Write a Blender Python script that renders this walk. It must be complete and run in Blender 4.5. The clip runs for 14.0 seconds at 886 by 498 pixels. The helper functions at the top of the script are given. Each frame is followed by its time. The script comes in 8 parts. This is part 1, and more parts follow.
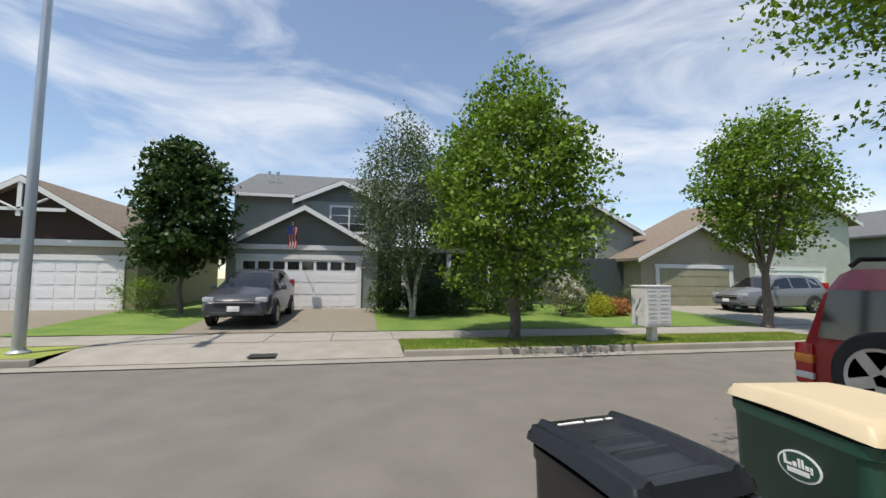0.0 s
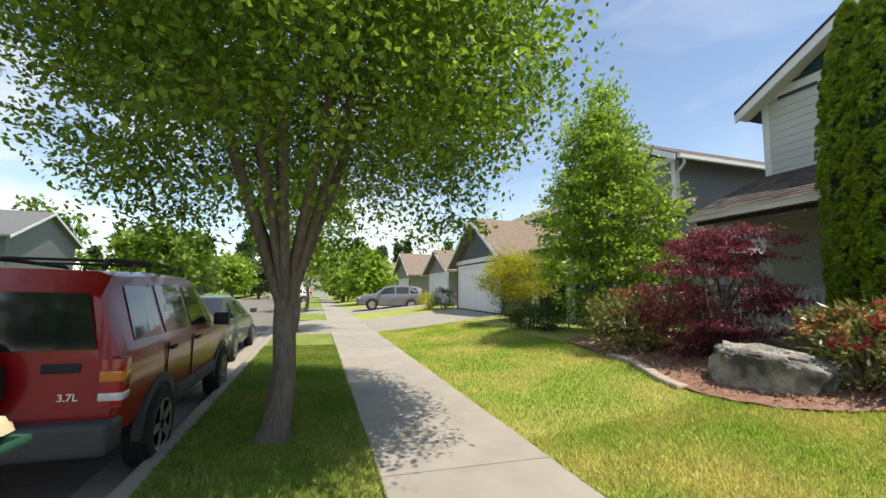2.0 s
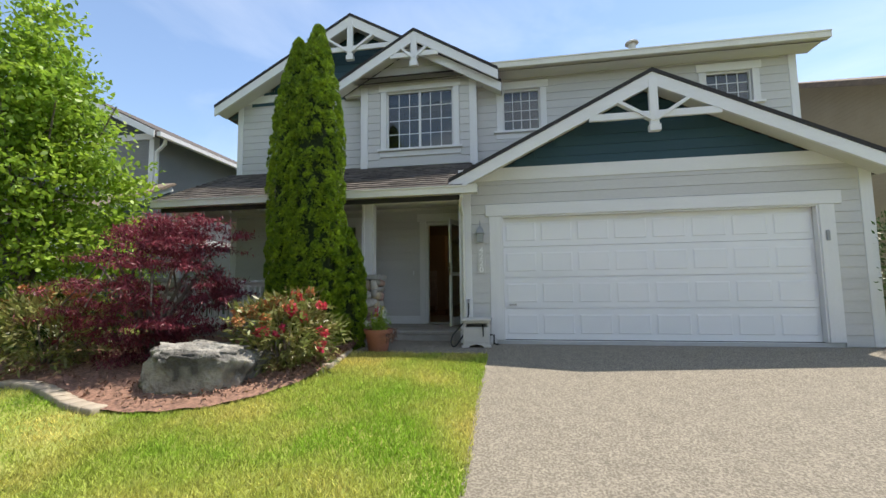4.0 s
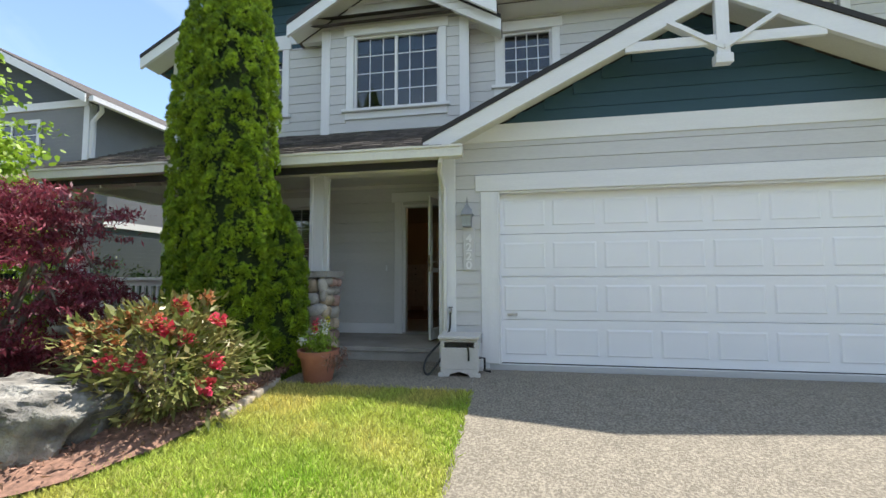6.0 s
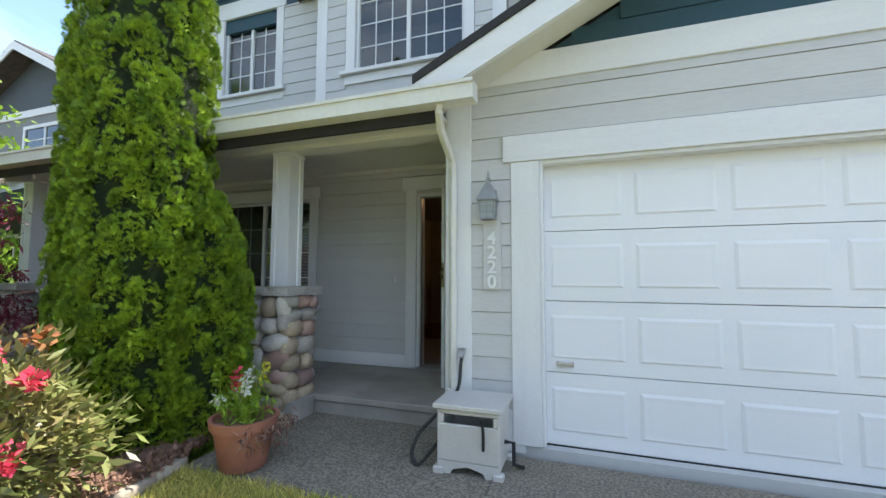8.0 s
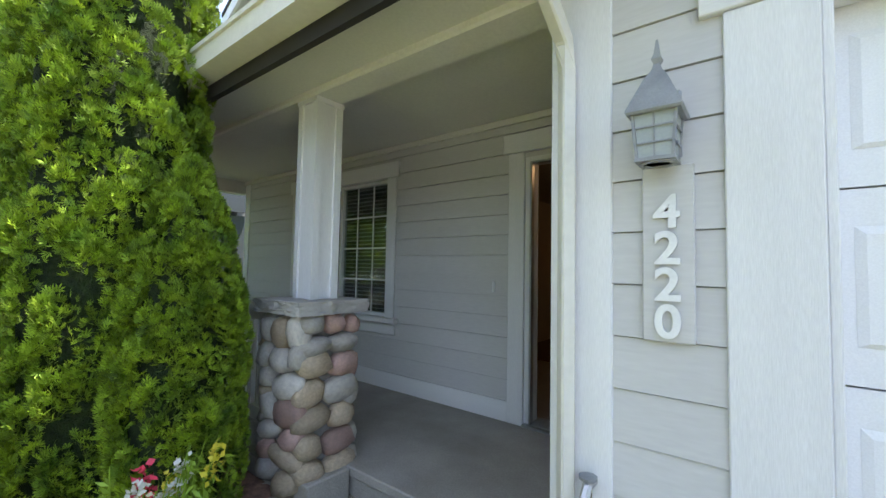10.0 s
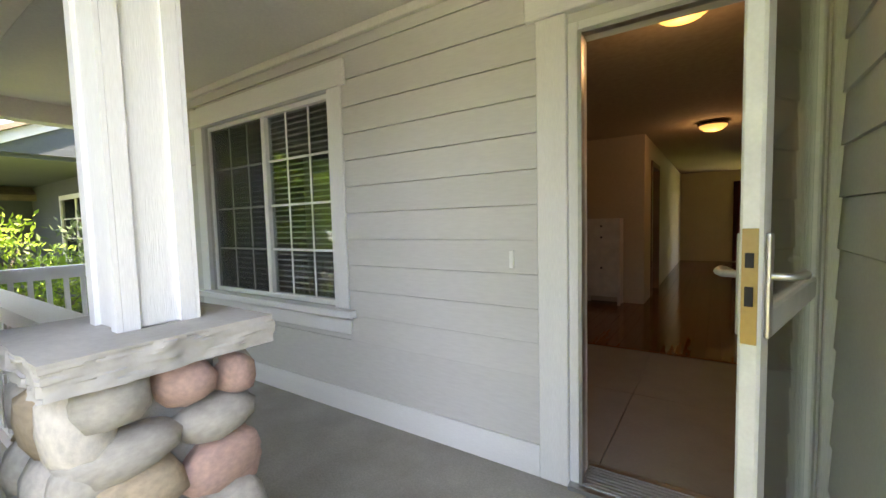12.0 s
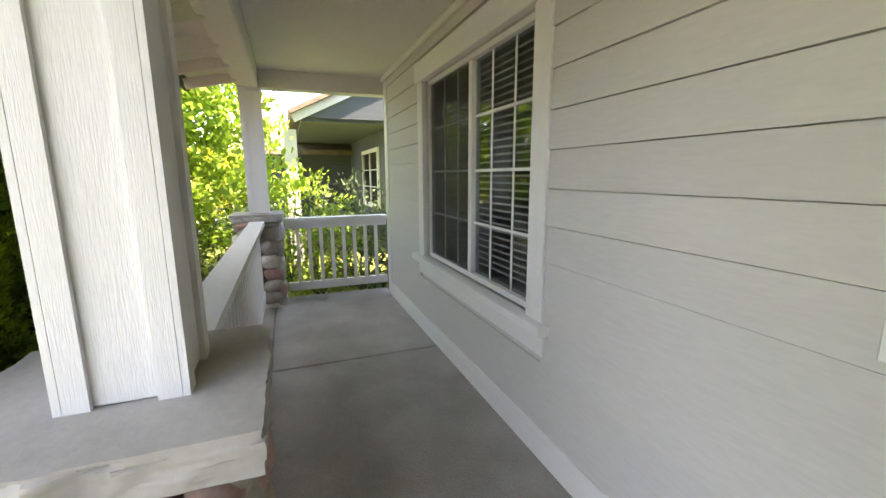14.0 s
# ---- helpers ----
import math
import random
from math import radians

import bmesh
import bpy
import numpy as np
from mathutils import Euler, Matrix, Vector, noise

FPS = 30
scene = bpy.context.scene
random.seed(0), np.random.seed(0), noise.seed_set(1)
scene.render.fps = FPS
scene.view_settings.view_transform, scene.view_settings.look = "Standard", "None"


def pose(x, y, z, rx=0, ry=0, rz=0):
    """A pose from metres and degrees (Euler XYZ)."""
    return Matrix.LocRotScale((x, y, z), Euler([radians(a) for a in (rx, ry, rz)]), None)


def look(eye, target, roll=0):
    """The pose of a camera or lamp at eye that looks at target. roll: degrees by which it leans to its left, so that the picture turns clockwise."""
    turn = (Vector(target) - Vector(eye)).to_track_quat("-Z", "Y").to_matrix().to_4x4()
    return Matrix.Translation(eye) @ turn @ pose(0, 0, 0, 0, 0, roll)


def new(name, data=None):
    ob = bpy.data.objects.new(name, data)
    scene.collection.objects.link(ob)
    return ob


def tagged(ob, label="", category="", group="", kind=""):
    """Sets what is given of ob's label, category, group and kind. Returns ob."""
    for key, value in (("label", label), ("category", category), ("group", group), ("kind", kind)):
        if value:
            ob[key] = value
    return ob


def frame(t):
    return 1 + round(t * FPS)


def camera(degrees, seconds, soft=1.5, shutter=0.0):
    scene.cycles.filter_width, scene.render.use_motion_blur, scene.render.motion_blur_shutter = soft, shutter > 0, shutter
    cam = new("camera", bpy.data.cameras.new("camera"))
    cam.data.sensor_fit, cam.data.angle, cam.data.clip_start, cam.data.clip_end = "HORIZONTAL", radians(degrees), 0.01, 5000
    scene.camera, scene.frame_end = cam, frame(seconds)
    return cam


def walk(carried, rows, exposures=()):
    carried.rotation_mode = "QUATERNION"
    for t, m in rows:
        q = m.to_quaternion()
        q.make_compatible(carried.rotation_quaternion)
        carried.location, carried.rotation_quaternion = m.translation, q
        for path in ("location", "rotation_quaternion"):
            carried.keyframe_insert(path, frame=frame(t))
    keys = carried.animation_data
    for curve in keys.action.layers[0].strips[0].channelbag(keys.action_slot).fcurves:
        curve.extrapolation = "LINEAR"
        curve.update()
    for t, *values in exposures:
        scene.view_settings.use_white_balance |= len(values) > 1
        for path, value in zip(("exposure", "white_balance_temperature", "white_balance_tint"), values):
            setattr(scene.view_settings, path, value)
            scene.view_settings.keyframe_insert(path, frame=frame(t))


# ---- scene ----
cam = camera(94.7, 14.0)
METRES, EYE, TILT, LEAN, TURN = 9.4, 1.555, 0.0, 0.0, -11.1
ROWS = [
    (0.0, 0.0, 0.0, 0.0, -0.04, 4.15, -0.54),
    (0.5, 0.0102, 0.0087, -0.0008, -23.36, 4.68, -1.08),
    (1.0, 0.0111, 0.0105, -0.0008, -47.29, 5.2, -1.25),
    (1.5, 0.0149, 0.0098, -0.0011, -72.05, 5.58, -1.06),
    (2.0, 0.0221, 0.0013, -0.0002, -96.1, 5.85, -0.95),
    (2.5, 0.0239, -0.01, -0.0005, -117.78, 6.13, -0.82),
    (3.0, 0.0277, -0.0318, 0.0001, -136.59, 6.29, -0.6),
    (3.5, 0.0369, -0.0598, -0.0004, -150.96, 5.69, 0.07),
    (4.0, 0.0543, -0.0957, 0.0046, -159.72, 4.91, 0.72),
    (6.5, 0.091, -0.3579, 0.0195, -158.33, 3.61, -0.2),
    (7.0, 0.0951, -0.4088, 0.0248, -155.77, 3.6, -0.41),
    (7.5, 0.1028, -0.4593, 0.0293, -153.1, 3.68, -0.2),
]
PORCH = [
    (9.8, (0.485, -6.406, 1.976), (1.659, -8.022, 2.094), 1.1),
    (10, (0.556, -6.553, 1.98), (1.793, -8.122, 2.081), 1.1),
    (10.5, (0.752, -6.864, 2.012), (2.084, -8.355, 2.066), 1.0),
    (11, (1.047, -7.115, 2.027), (2.355, -8.628, 2.017), 0.1),
    (11.5, (1.28, -7.402, 2.042), (2.505, -8.981, 1.963), -0.9),
    (12, (1.494, -7.648, 2.04), (2.609, -9.303, 1.907), -1.5),
    (12.5, (1.648, -7.916, 2.049), (2.741, -9.581, 1.863), -1.3),
    (13, (1.734, -8.172, 2.146), (3.096, -9.61, 1.872), 0.2),
    (13.5, (1.865, -8.302, 2.16), (3.505, -9.401, 1.839), 0.1),
    (14, (1.941, -8.416, 2.173), (3.781, -9.113, 1.816), -0.3),
]
EXPOSURES = [(0.0, 0.38, 6850, 10), (1.0, 0.6, 7200, 10), (2.0, 0.76, 7300, 10), (3.0, 0.84, 7050, 10), (4.0, 0.9, 6900, 10), (6.5, 1.35, 6600, 9), (7.5, 1.6, 6500, 9), (10.0, 2.0, 6500, 11), (10.5, 2.35, 6800, 12), (11.0, 2.7, 7200, 14), (11.5, 3.3, 7400, 16), (12.5, 3.55, 8000, 19), (13.0, 3.6, 8000, 19), (14.0, 3.4, 8000, 19)]
walk(cam, [(t, pose(0, 0, EYE, TILT, LEAN, TURN) @ pose(METRES * x, METRES * y, METRES * z, 90 + pitch, roll, yaw)) for t, x, y, z, yaw, pitch, roll in ROWS] + [(t, look(eye, target, roll)) for t, eye, target, roll in PORCH], EXPOSURES)

# ---- world, sun, exposure ----
SUN = Vector((-0.32, -0.27, 1.0)).normalized()
world = bpy.data.worlds.new("world")
scene.world = world
world.use_nodes = True
wn, wl = world.node_tree.nodes, world.node_tree.links
wn.clear()
sky = wn.new("ShaderNodeTexSky")
sky.sky_type, sky.sun_disc = "NISHITA", False
sky.sun_elevation = math.asin(SUN.z)
sky.sun_rotation = math.atan2(SUN.x, SUN.y)
sky.air_density, sky.dust_density, sky.ozone_density = 1.0, 0.2, 2.5
wtc = wn.new("ShaderNodeTexCoord")
wmap = wn.new("ShaderNodeMapping")
wmap.inputs["Scale"].default_value = (1.3, 2.2, 5.0)
wmap.inputs["Rotation"].default_value = (0.1, 0.2, 0.5)
wnoi = wn.new("ShaderNodeTexNoise")
wnoi.inputs["Scale"].default_value, wnoi.inputs["Detail"].default_value = 1.3, 9.0
wnoi.inputs["Roughness"].default_value, wnoi.inputs["Distortion"].default_value = 0.55, 0.6
wramp = wn.new("ShaderNodeValToRGB")
wramp.color_ramp.elements[0].position, wramp.color_ramp.elements[1].position = 0.44, 0.70
wramp.color_ramp.elements[0].color, wramp.color_ramp.elements[1].color = (0.06, 0.06, 0.06, 1), (0.85, 0.85, 0.85, 1)
wsep = wn.new("ShaderNodeSeparateXYZ")
wthin = wn.new("ShaderNodeMapRange")
wthin.inputs["From Min"].default_value, wthin.inputs["From Max"].default_value = -0.7, 0.4
wthin.inputs["To Min"].default_value, wthin.inputs["To Max"].default_value = 0.22, 1.0
wmul = wn.new("ShaderNodeMath")
wmul.operation = "MULTIPLY"
wmix = wn.new("ShaderNodeMixRGB")
wmix.inputs[2].default_value = (6.0, 6.3, 6.7, 1)
wbg = wn.new("ShaderNodeBackground")
wbg.inputs["Strength"].default_value = 0.13
wout = wn.new("ShaderNodeOutputWorld")
wl.new(wtc.outputs["Generated"], wmap.inputs["Vector"])
wl.new(wmap.outputs["Vector"], wnoi.inputs["Vector"])
wl.new(wnoi.outputs["Fac"], wramp.inputs["Fac"])
wl.new(wtc.outputs["Generated"], wsep.inputs["Vector"])
wl.new(wsep.outputs["Y"], wthin.inputs["Value"])
wl.new(wramp.outputs["Color"], wmul.inputs[0])
wl.new(wthin.outputs["Result"], wmul.inputs[1])
wl.new(wmul.outputs["Value"], wmix.inputs[0])
wl.new(sky.outputs["Color"], wmix.inputs[1])
wl.new(wmix.outputs["Color"], wbg.inputs["Color"])
wl.new(wbg.outputs["Background"], wout.inputs["Surface"])
sun = new("sun", bpy.data.lights.new("sun", "SUN"))
sun.data.energy, sun.data.angle, sun.data.color = 3.7, radians(0.6), (1.0, 0.95, 0.88)
sun.matrix_world = look((0, 0, 30), Vector((0, 0, 30)) - SUN)


# ---- materials ----
def mat(name, a, b=None, rough=0.7, metal=0.0, scale=8.0, fine=0.0, bump=0.15, dist=0.004, island=0.0, obj=0.0, spec=0.4, stretch=(1, 1, 1), ramp=(0.3, 0.7), trans=0.0, alpha_rough=0.15, stain=0.0):
    """A surface of two tones a and b mixed by noise, with fine relief, stains and piece-to-piece variation."""
    m = bpy.data.materials.new(name)
    m.use_nodes = True
    nt = m.node_tree
    p = nt.nodes["Principled BSDF"]
    b = b or tuple(v * 0.82 for v in a)
    tc = nt.nodes.new("ShaderNodeTexCoord")
    mp = nt.nodes.new("ShaderNodeMapping")
    mp.inputs["Scale"].default_value = stretch
    nt.links.new(tc.outputs["Object"], mp.inputs["Vector"])
    n1 = nt.nodes.new("ShaderNodeTexNoise")
    n1.inputs["Scale"].default_value, n1.inputs["Detail"].default_value = scale, 6.0
    nt.links.new(mp.outputs["Vector"], n1.inputs["Vector"])
    r = nt.nodes.new("ShaderNodeValToRGB")
    r.color_ramp.elements[0].position, r.color_ramp.elements[1].position = ramp
    r.color_ramp.elements[0].color, r.color_ramp.elements[1].color = (*a, 1), (*b, 1)
    nt.links.new(n1.outputs["Fac"], r.inputs["Fac"])
    col = r.outputs["Color"]
    n2 = nt.nodes.new("ShaderNodeTexNoise")
    n2.inputs["Scale"].default_value, n2.inputs["Detail"].default_value = fine or scale * 14, 3.0
    nt.links.new(mp.outputs["Vector"], n2.inputs["Vector"])

    def times(c, src, lo, hi):
        mr = nt.nodes.new("ShaderNodeMapRange")
        mr.inputs["To Min"].default_value, mr.inputs["To Max"].default_value = lo, hi
        nt.links.new(src, mr.inputs["Value"])
        mx = nt.nodes.new("ShaderNodeMixRGB")
        mx.blend_type = "MULTIPLY"
        mx.inputs[0].default_value = 1.0
        nt.links.new(c, mx.inputs[1])
        nt.links.new(mr.outputs["Result"], mx.inputs[2])
        return mx.outputs["Color"]

    col = times(col, n2.outputs["Fac"], 1 - 0.35 * bump - 0.08, 1 + 0.35 * bump + 0.08)
    if stain:
        n3 = nt.nodes.new("ShaderNodeTexNoise")
        n3.inputs["Scale"].default_value, n3.inputs["Detail"].default_value = scale * 0.13, 4.0
        nt.links.new(tc.outputs["Object"], n3.inputs["Vector"])
        col = times(col, n3.outputs["Fac"], 1 - stain, 1 + stain)
    if obj:
        oi = nt.nodes.new("ShaderNodeObjectInfo")
        col = times(col, oi.outputs["Random"], 1 - obj, 1 + obj)
    if island:
        ge = nt.nodes.new("ShaderNodeNewGeometry")
        col = times(col, ge.outputs["Random Per Island"], 1 - island, 1 + island)
    nt.links.new(col, p.inputs["Base Color"])
    p.inputs["Roughness"].default_value, p.inputs["Metallic"].default_value = rough, metal
    p.inputs["Specular IOR Level"].default_value = spec
    if bump:
        bp = nt.nodes.new("ShaderNodeBump")
        bp.inputs["Strength"].default_value, bp.inputs["Distance"].default_value = min(1.0, bump * 3), dist
        nt.links.new(n2.outputs["Fac"], bp.inputs["Height"])
        nt.links.new(bp.outputs["Normal"], p.inputs["Normal"])
    if trans:
        tr = nt.nodes.new("ShaderNodeBsdfTranslucent")
        nt.links.new(col, tr.inputs["Color"])
        mixs = nt.nodes.new("ShaderNodeMixShader")
        mixs.inputs[0].default_value = trans
        out = nt.nodes["Material Output"]
        nt.links.new(p.outputs["BSDF"], mixs.inputs[1])
        nt.links.new(tr.outputs["BSDF"], mixs.inputs[2])
        nt.links.new(mixs.outputs["Shader"], out.inputs["Surface"])
    return m


def glass(name, tint=(0.9, 0.95, 0.95), see=0.75, rough=0.01, ior=1.75):
    """A window pane: part clear, part mirror, by its angle."""
    m = bpy.data.materials.new(name)
    m.use_nodes = True
    nt = m.node_tree
    nt.nodes.remove(nt.nodes["Principled BSDF"])
    tr = nt.nodes.new("ShaderNodeBsdfTransparent")
    tr.inputs["Color"].default_value = (*[v * see for v in tint], 1)
    gl = nt.nodes.new("ShaderNodeBsdfGlossy")
    gl.inputs["Roughness"].default_value = rough
    lw = nt.nodes.new("ShaderNodeLayerWeight")
    lw.inputs["Blend"].default_value = 0.5
    pw = nt.nodes.new("ShaderNodeMath")
    pw.operation = "POWER"
    pw.inputs[1].default_value = 5.0
    fr = nt.nodes.new("ShaderNodeMapRange")
    fr.inputs["To Min"].default_value, fr.inputs["To Max"].default_value = ((ior - 1) / (ior + 1)) ** 2, 0.9
    nt.links.new(lw.outputs["Facing"], pw.inputs[0])
    nt.links.new(pw.outputs["Value"], fr.inputs["Value"])
    mx = nt.nodes.new("ShaderNodeMixShader")
    nt.links.new(fr.outputs["Result"], mx.inputs[0])
    nt.links.new(tr.outputs["BSDF"], mx.inputs[1])
    nt.links.new(gl.outputs["BSDF"], mx.inputs[2])
    nt.links.new(mx.outputs["Shader"], nt.nodes["Material Output"].inputs["Surface"])
    return m


def glow(name, c, strength):
    m = bpy.data.materials.new(name)
    m.use_nodes = True
    p = m.node_tree.nodes["Principled BSDF"]
    p.inputs["Base Color"].default_value = (*c, 1)
    p.inputs["Emission Color"].default_value = (*c, 1)
    p.inputs["Emission Strength"].default_value = strength
    return m


M_SIDING = mat("grey_lap_siding", (0.555, 0.55, 0.535), (0.515, 0.51, 0.495), 0.75, scale=3, fine=90, bump=0.04, dist=0.002, stretch=(0.15, 1, 1), obj=0.02)
M_TEAL = mat("teal_siding", (0.028, 0.072, 0.095), (0.024, 0.062, 0.083), 0.65, scale=3, fine=90, bump=0.1, dist=0.002, stretch=(0.15, 1, 1), obj=0.03)
M_TRIM = mat("white_trim_paint", (0.73, 0.73, 0.725), (0.68, 0.68, 0.675), 0.6, scale=4, fine=120, bump=0.16, dist=0.002, stretch=(3, 3, 0.25))
M_TRIMH = mat("white_board_paint", (0.73, 0.73, 0.725), (0.68, 0.68, 0.675), 0.6, scale=4, fine=120, bump=0.12, dist=0.002, stretch=(0.25, 3, 3))
M_GDOOR = mat("white_steel_door", (0.80, 0.80, 0.80), (0.76, 0.77, 0.78), 0.5, scale=1.2, fine=220, bump=0.06, dist=0.001)
M_SOFFIT = mat("beige_soffit", (0.66, 0.65, 0.60), (0.62, 0.61, 0.56), 0.8, scale=2, fine=60, bump=0.08)
M_GUTTER = mat("cream_gutter", (0.70, 0.69, 0.62), (0.62, 0.60, 0.53), 0.45, scale=2, bump=0.05)
M_ROOF = mat("brown_shingles", (0.135, 0.115, 0.10), (0.075, 0.065, 0.06), 0.95, scale=9, fine=160, bump=0.5, island=0.35, dist=0.006)
M_ROOFT = mat("tan_shingles", (0.24, 0.19, 0.145), (0.15, 0.12, 0.095), 0.95, scale=6, fine=120, bump=0.5, stretch=(1, 1, 3))
M_ROOFG = mat("grey_shingles", (0.15, 0.16, 0.165), (0.11, 0.115, 0.12), 0.95, scale=6, fine=120, bump=0.5, stretch=(1, 1, 3))
M_CONC = mat("old_concrete", (0.315, 0.293, 0.255), (0.255, 0.238, 0.205), 0.9, scale=2.2, fine=140, bump=0.25, dist=0.003, stain=0.16, obj=0.05)
M_AGG = mat("exposed_aggregate", (0.32, 0.285, 0.225), (0.16, 0.14, 0.11), 0.9, scale=55, fine=150, bump=0.9, dist=0.008, ramp=(0.36, 0.60), stain=0.22)
M_PORCH = mat("porch_concrete", (0.36, 0.34, 0.31), (0.26, 0.245, 0.22), 0.8, scale=3.0, fine=110, bump=0.5, dist=0.003, stain=0.28)
M_ASPH = mat("grey_asphalt", (0.185, 0.171, 0.150), (0.150, 0.138, 0.122), 0.92, scale=1.6, fine=130, bump=0.5, dist=0.006, stretch=(1, 1, 1), stain=0.1)
M_GRASS = mat("lawn_soil", (0.22, 0.30, 0.05), (0.36, 0.35, 0.10), 0.95, scale=1.2, fine=60, bump=0.6, dist=0.02, stain=0.2)
M_BLADE = mat("grass_blades", (0.27, 0.42, 0.045), (0.58, 0.52, 0.16), 0.75, scale=0.8, fine=3, bump=0.0, island=0.45, trans=0.4, ramp=(0.40, 0.64), stain=0.25)
M_STRIP = mat("planting_strip_grass", (0.12, 0.20, 0.03), (0.24, 0.27, 0.06), 0.95, scale=1.2, fine=60, bump=0.6, dist=0.02, stain=0.25)
M_BLADES = mat("strip_grass_blades", (0.15, 0.26, 0.03), (0.30, 0.33, 0.07), 0.75, scale=0.8, fine=3, bump=0.0, island=0.45, trans=0.3, ramp=(0.40, 0.66))
M_GREEN = mat("green_lawn", (0.10, 0.19, 0.03), (0.17, 0.24, 0.05), 0.95, scale=1.2, fine=60, bump=0.6, dist=0.02, stain=0.2)
M_GROUND = mat("rough_ground", (0.15, 0.17, 0.05), (0.21, 0.19, 0.09), 0.95, scale=0.4, fine=20, bump=0.3)
M_STONE = mat("river_stone", (0.50, 0.465, 0.41), (0.37, 0.345, 0.31), 0.75, scale=4, fine=45, bump=0.16, obj=0.32)
M_STONE3 = mat("rusty_pink_river_stone", (0.46, 0.30, 0.25), (0.34, 0.23, 0.20), 0.7, scale=5, fine=60, bump=0.3, obj=0.25)
M_STONE2 = mat("tan_river_stone", (0.50, 0.40, 0.28), (0.36, 0.29, 0.21), 0.7, scale=5, fine=60, bump=0.3, obj=0.25)
M_MORTAR = mat("grey_mortar", (0.27, 0.26, 0.25), (0.20, 0.19, 0.185), 0.95, scale=20, bump=0.5)
M_CAP = mat("cast_stone_cap", (0.40, 0.385, 0.36), (0.33, 0.32, 0.30), 0.85, scale=6, fine=50, bump=0.12, dist=0.004)
M_GLASS = glass("window_glass", see=0.80)
M_STORMGLASS = glass("clear_storm_glass", see=0.95, ior=1.35)
M_GLASSD = glass("dark_glass", (0.5, 0.55, 0.55), 0.35)
M_ROOM = mat("dim_room", (0.30, 0.28, 0.25), (0.26, 0.24, 0.22), 0.9, scale=2, bump=0.02)
M_GRID = mat("white_muntin", (0.75, 0.76, 0.76), None, 0.5, bump=0.02)
M_BLIND = mat("white_blind", (0.75, 0.75, 0.73), None, 0.6, bump=0.03)


# ---- mesh helpers ----
def box(bm, x0, x1, y0, y1, z0, z1):
    v = [bm.verts.new(p) for p in ((x0, y0, z0), (x1, y0, z0), (x1, y1, z0), (x0, y1, z0), (x0, y0, z1), (x1, y0, z1), (x1, y1, z1), (x0, y1, z1))]
    f = []
    for i in ((0, 3, 2, 1), (4, 5, 6, 7), (0, 1, 5, 4), (1, 2, 6, 5), (2, 3, 7, 6), (3, 0, 4, 7)):
        f.append(bm.faces.new([v[k] for k in i]))
    return v, f


def beam(bm, a, b, w, h, up=(0, 0, 1)):
    """A straight bar from a to b, w wide and h high."""
    a, b = Vector(a), Vector(b)
    d = (b - a).normalized()
    s = d.cross(Vector(up)).normalized() * (w / 2)
    u = s.cross(d).normalized() * (h / 2)
    v = [bm.verts.new(p + i * s + j * u) for p in (a, b) for i, j in ((-1, -1), (1, -1), (1, 1), (-1, 1))]
    for i in ((3, 2, 1, 0), (4, 5, 6, 7), (0, 1, 5, 4), (1, 2, 6, 5), (2, 3, 7, 6), (3, 0, 4, 7)):
        bm.faces.new([v[k] for k in i])


def prism(bm, pts, y0, y1):
    """A flat outline of (x, z) points drawn out from y0 to y1."""
    a = [bm.verts.new((x, y0, z)) for x, z in pts]
    b = [bm.verts.new((x, y1, z)) for x, z in pts]
    n = len(pts)
    bm.faces.new(a)
    bm.faces.new(b[::-1])
    for i in range(n):
        bm.faces.new((a[i], b[i], b[(i + 1) % n], a[(i + 1) % n]))


def tube(bm, path, r, n=8, r2=None):
    """A round bar along a path, from radius r to r2."""
    r2 = r if r2 is None else r2
    rings = []
    for i, p in enumerate(path):
        p = Vector(p)
        d = (Vector(path[min(i + 1, len(path) - 1)]) - Vector(path[max(i - 1, 0)])).normalized()
        s = d.cross(Vector((0.31, 0.17, 0.93))).normalized() if abs(d.z) < 0.95 else d.cross(Vector((1, 0, 0))).normalized()
        u = d.cross(s)
        q = r + (r2 - r) * i / max(1, len(path) - 1)
        rings.append([bm.verts.new(p + q * (math.cos(k * math.tau / n) * s + math.sin(k * math.tau / n) * u)) for k in range(n)])
    for a, b in zip(rings, rings[1:]):
        for k in range(n):
            bm.faces.new((a[k], a[(k + 1) % n], b[(k + 1) % n], b[k]))
    bm.faces.new(rings[0][::-1])
    bm.faces.new(rings[-1])


def lathe(bm, prof, n=20, at=(0, 0, 0)):
    """A turned body about z of (radius, height) points."""
    rings = [[bm.verts.new((at[0] + r * math.cos(k * math.tau / n), at[1] + r * math.sin(k * math.tau / n), at[2] + z)) for k in range(n)] for r, z in prof]
    for a, b in zip(rings, rings[1:]):
        for k in range(n):
            bm.faces.new((a[k], a[(k + 1) % n], b[(k + 1) % n], b[k]))
    bm.faces.new(rings[0][::-1])
    bm.faces.new(rings[-1])


def soften(bm, w=0.01, seg=2, ang=35):
    bmesh.ops.recalc_face_normals(bm, faces=bm.faces)
    es = [e for e in bm.edges if len(e.link_faces) == 2 and e.calc_face_angle(0) > radians(ang)]
    bmesh.ops.bevel(bm, geom=es, offset=w, segments=seg, profile=0.6, affect="EDGES", clamp_overlap=True)


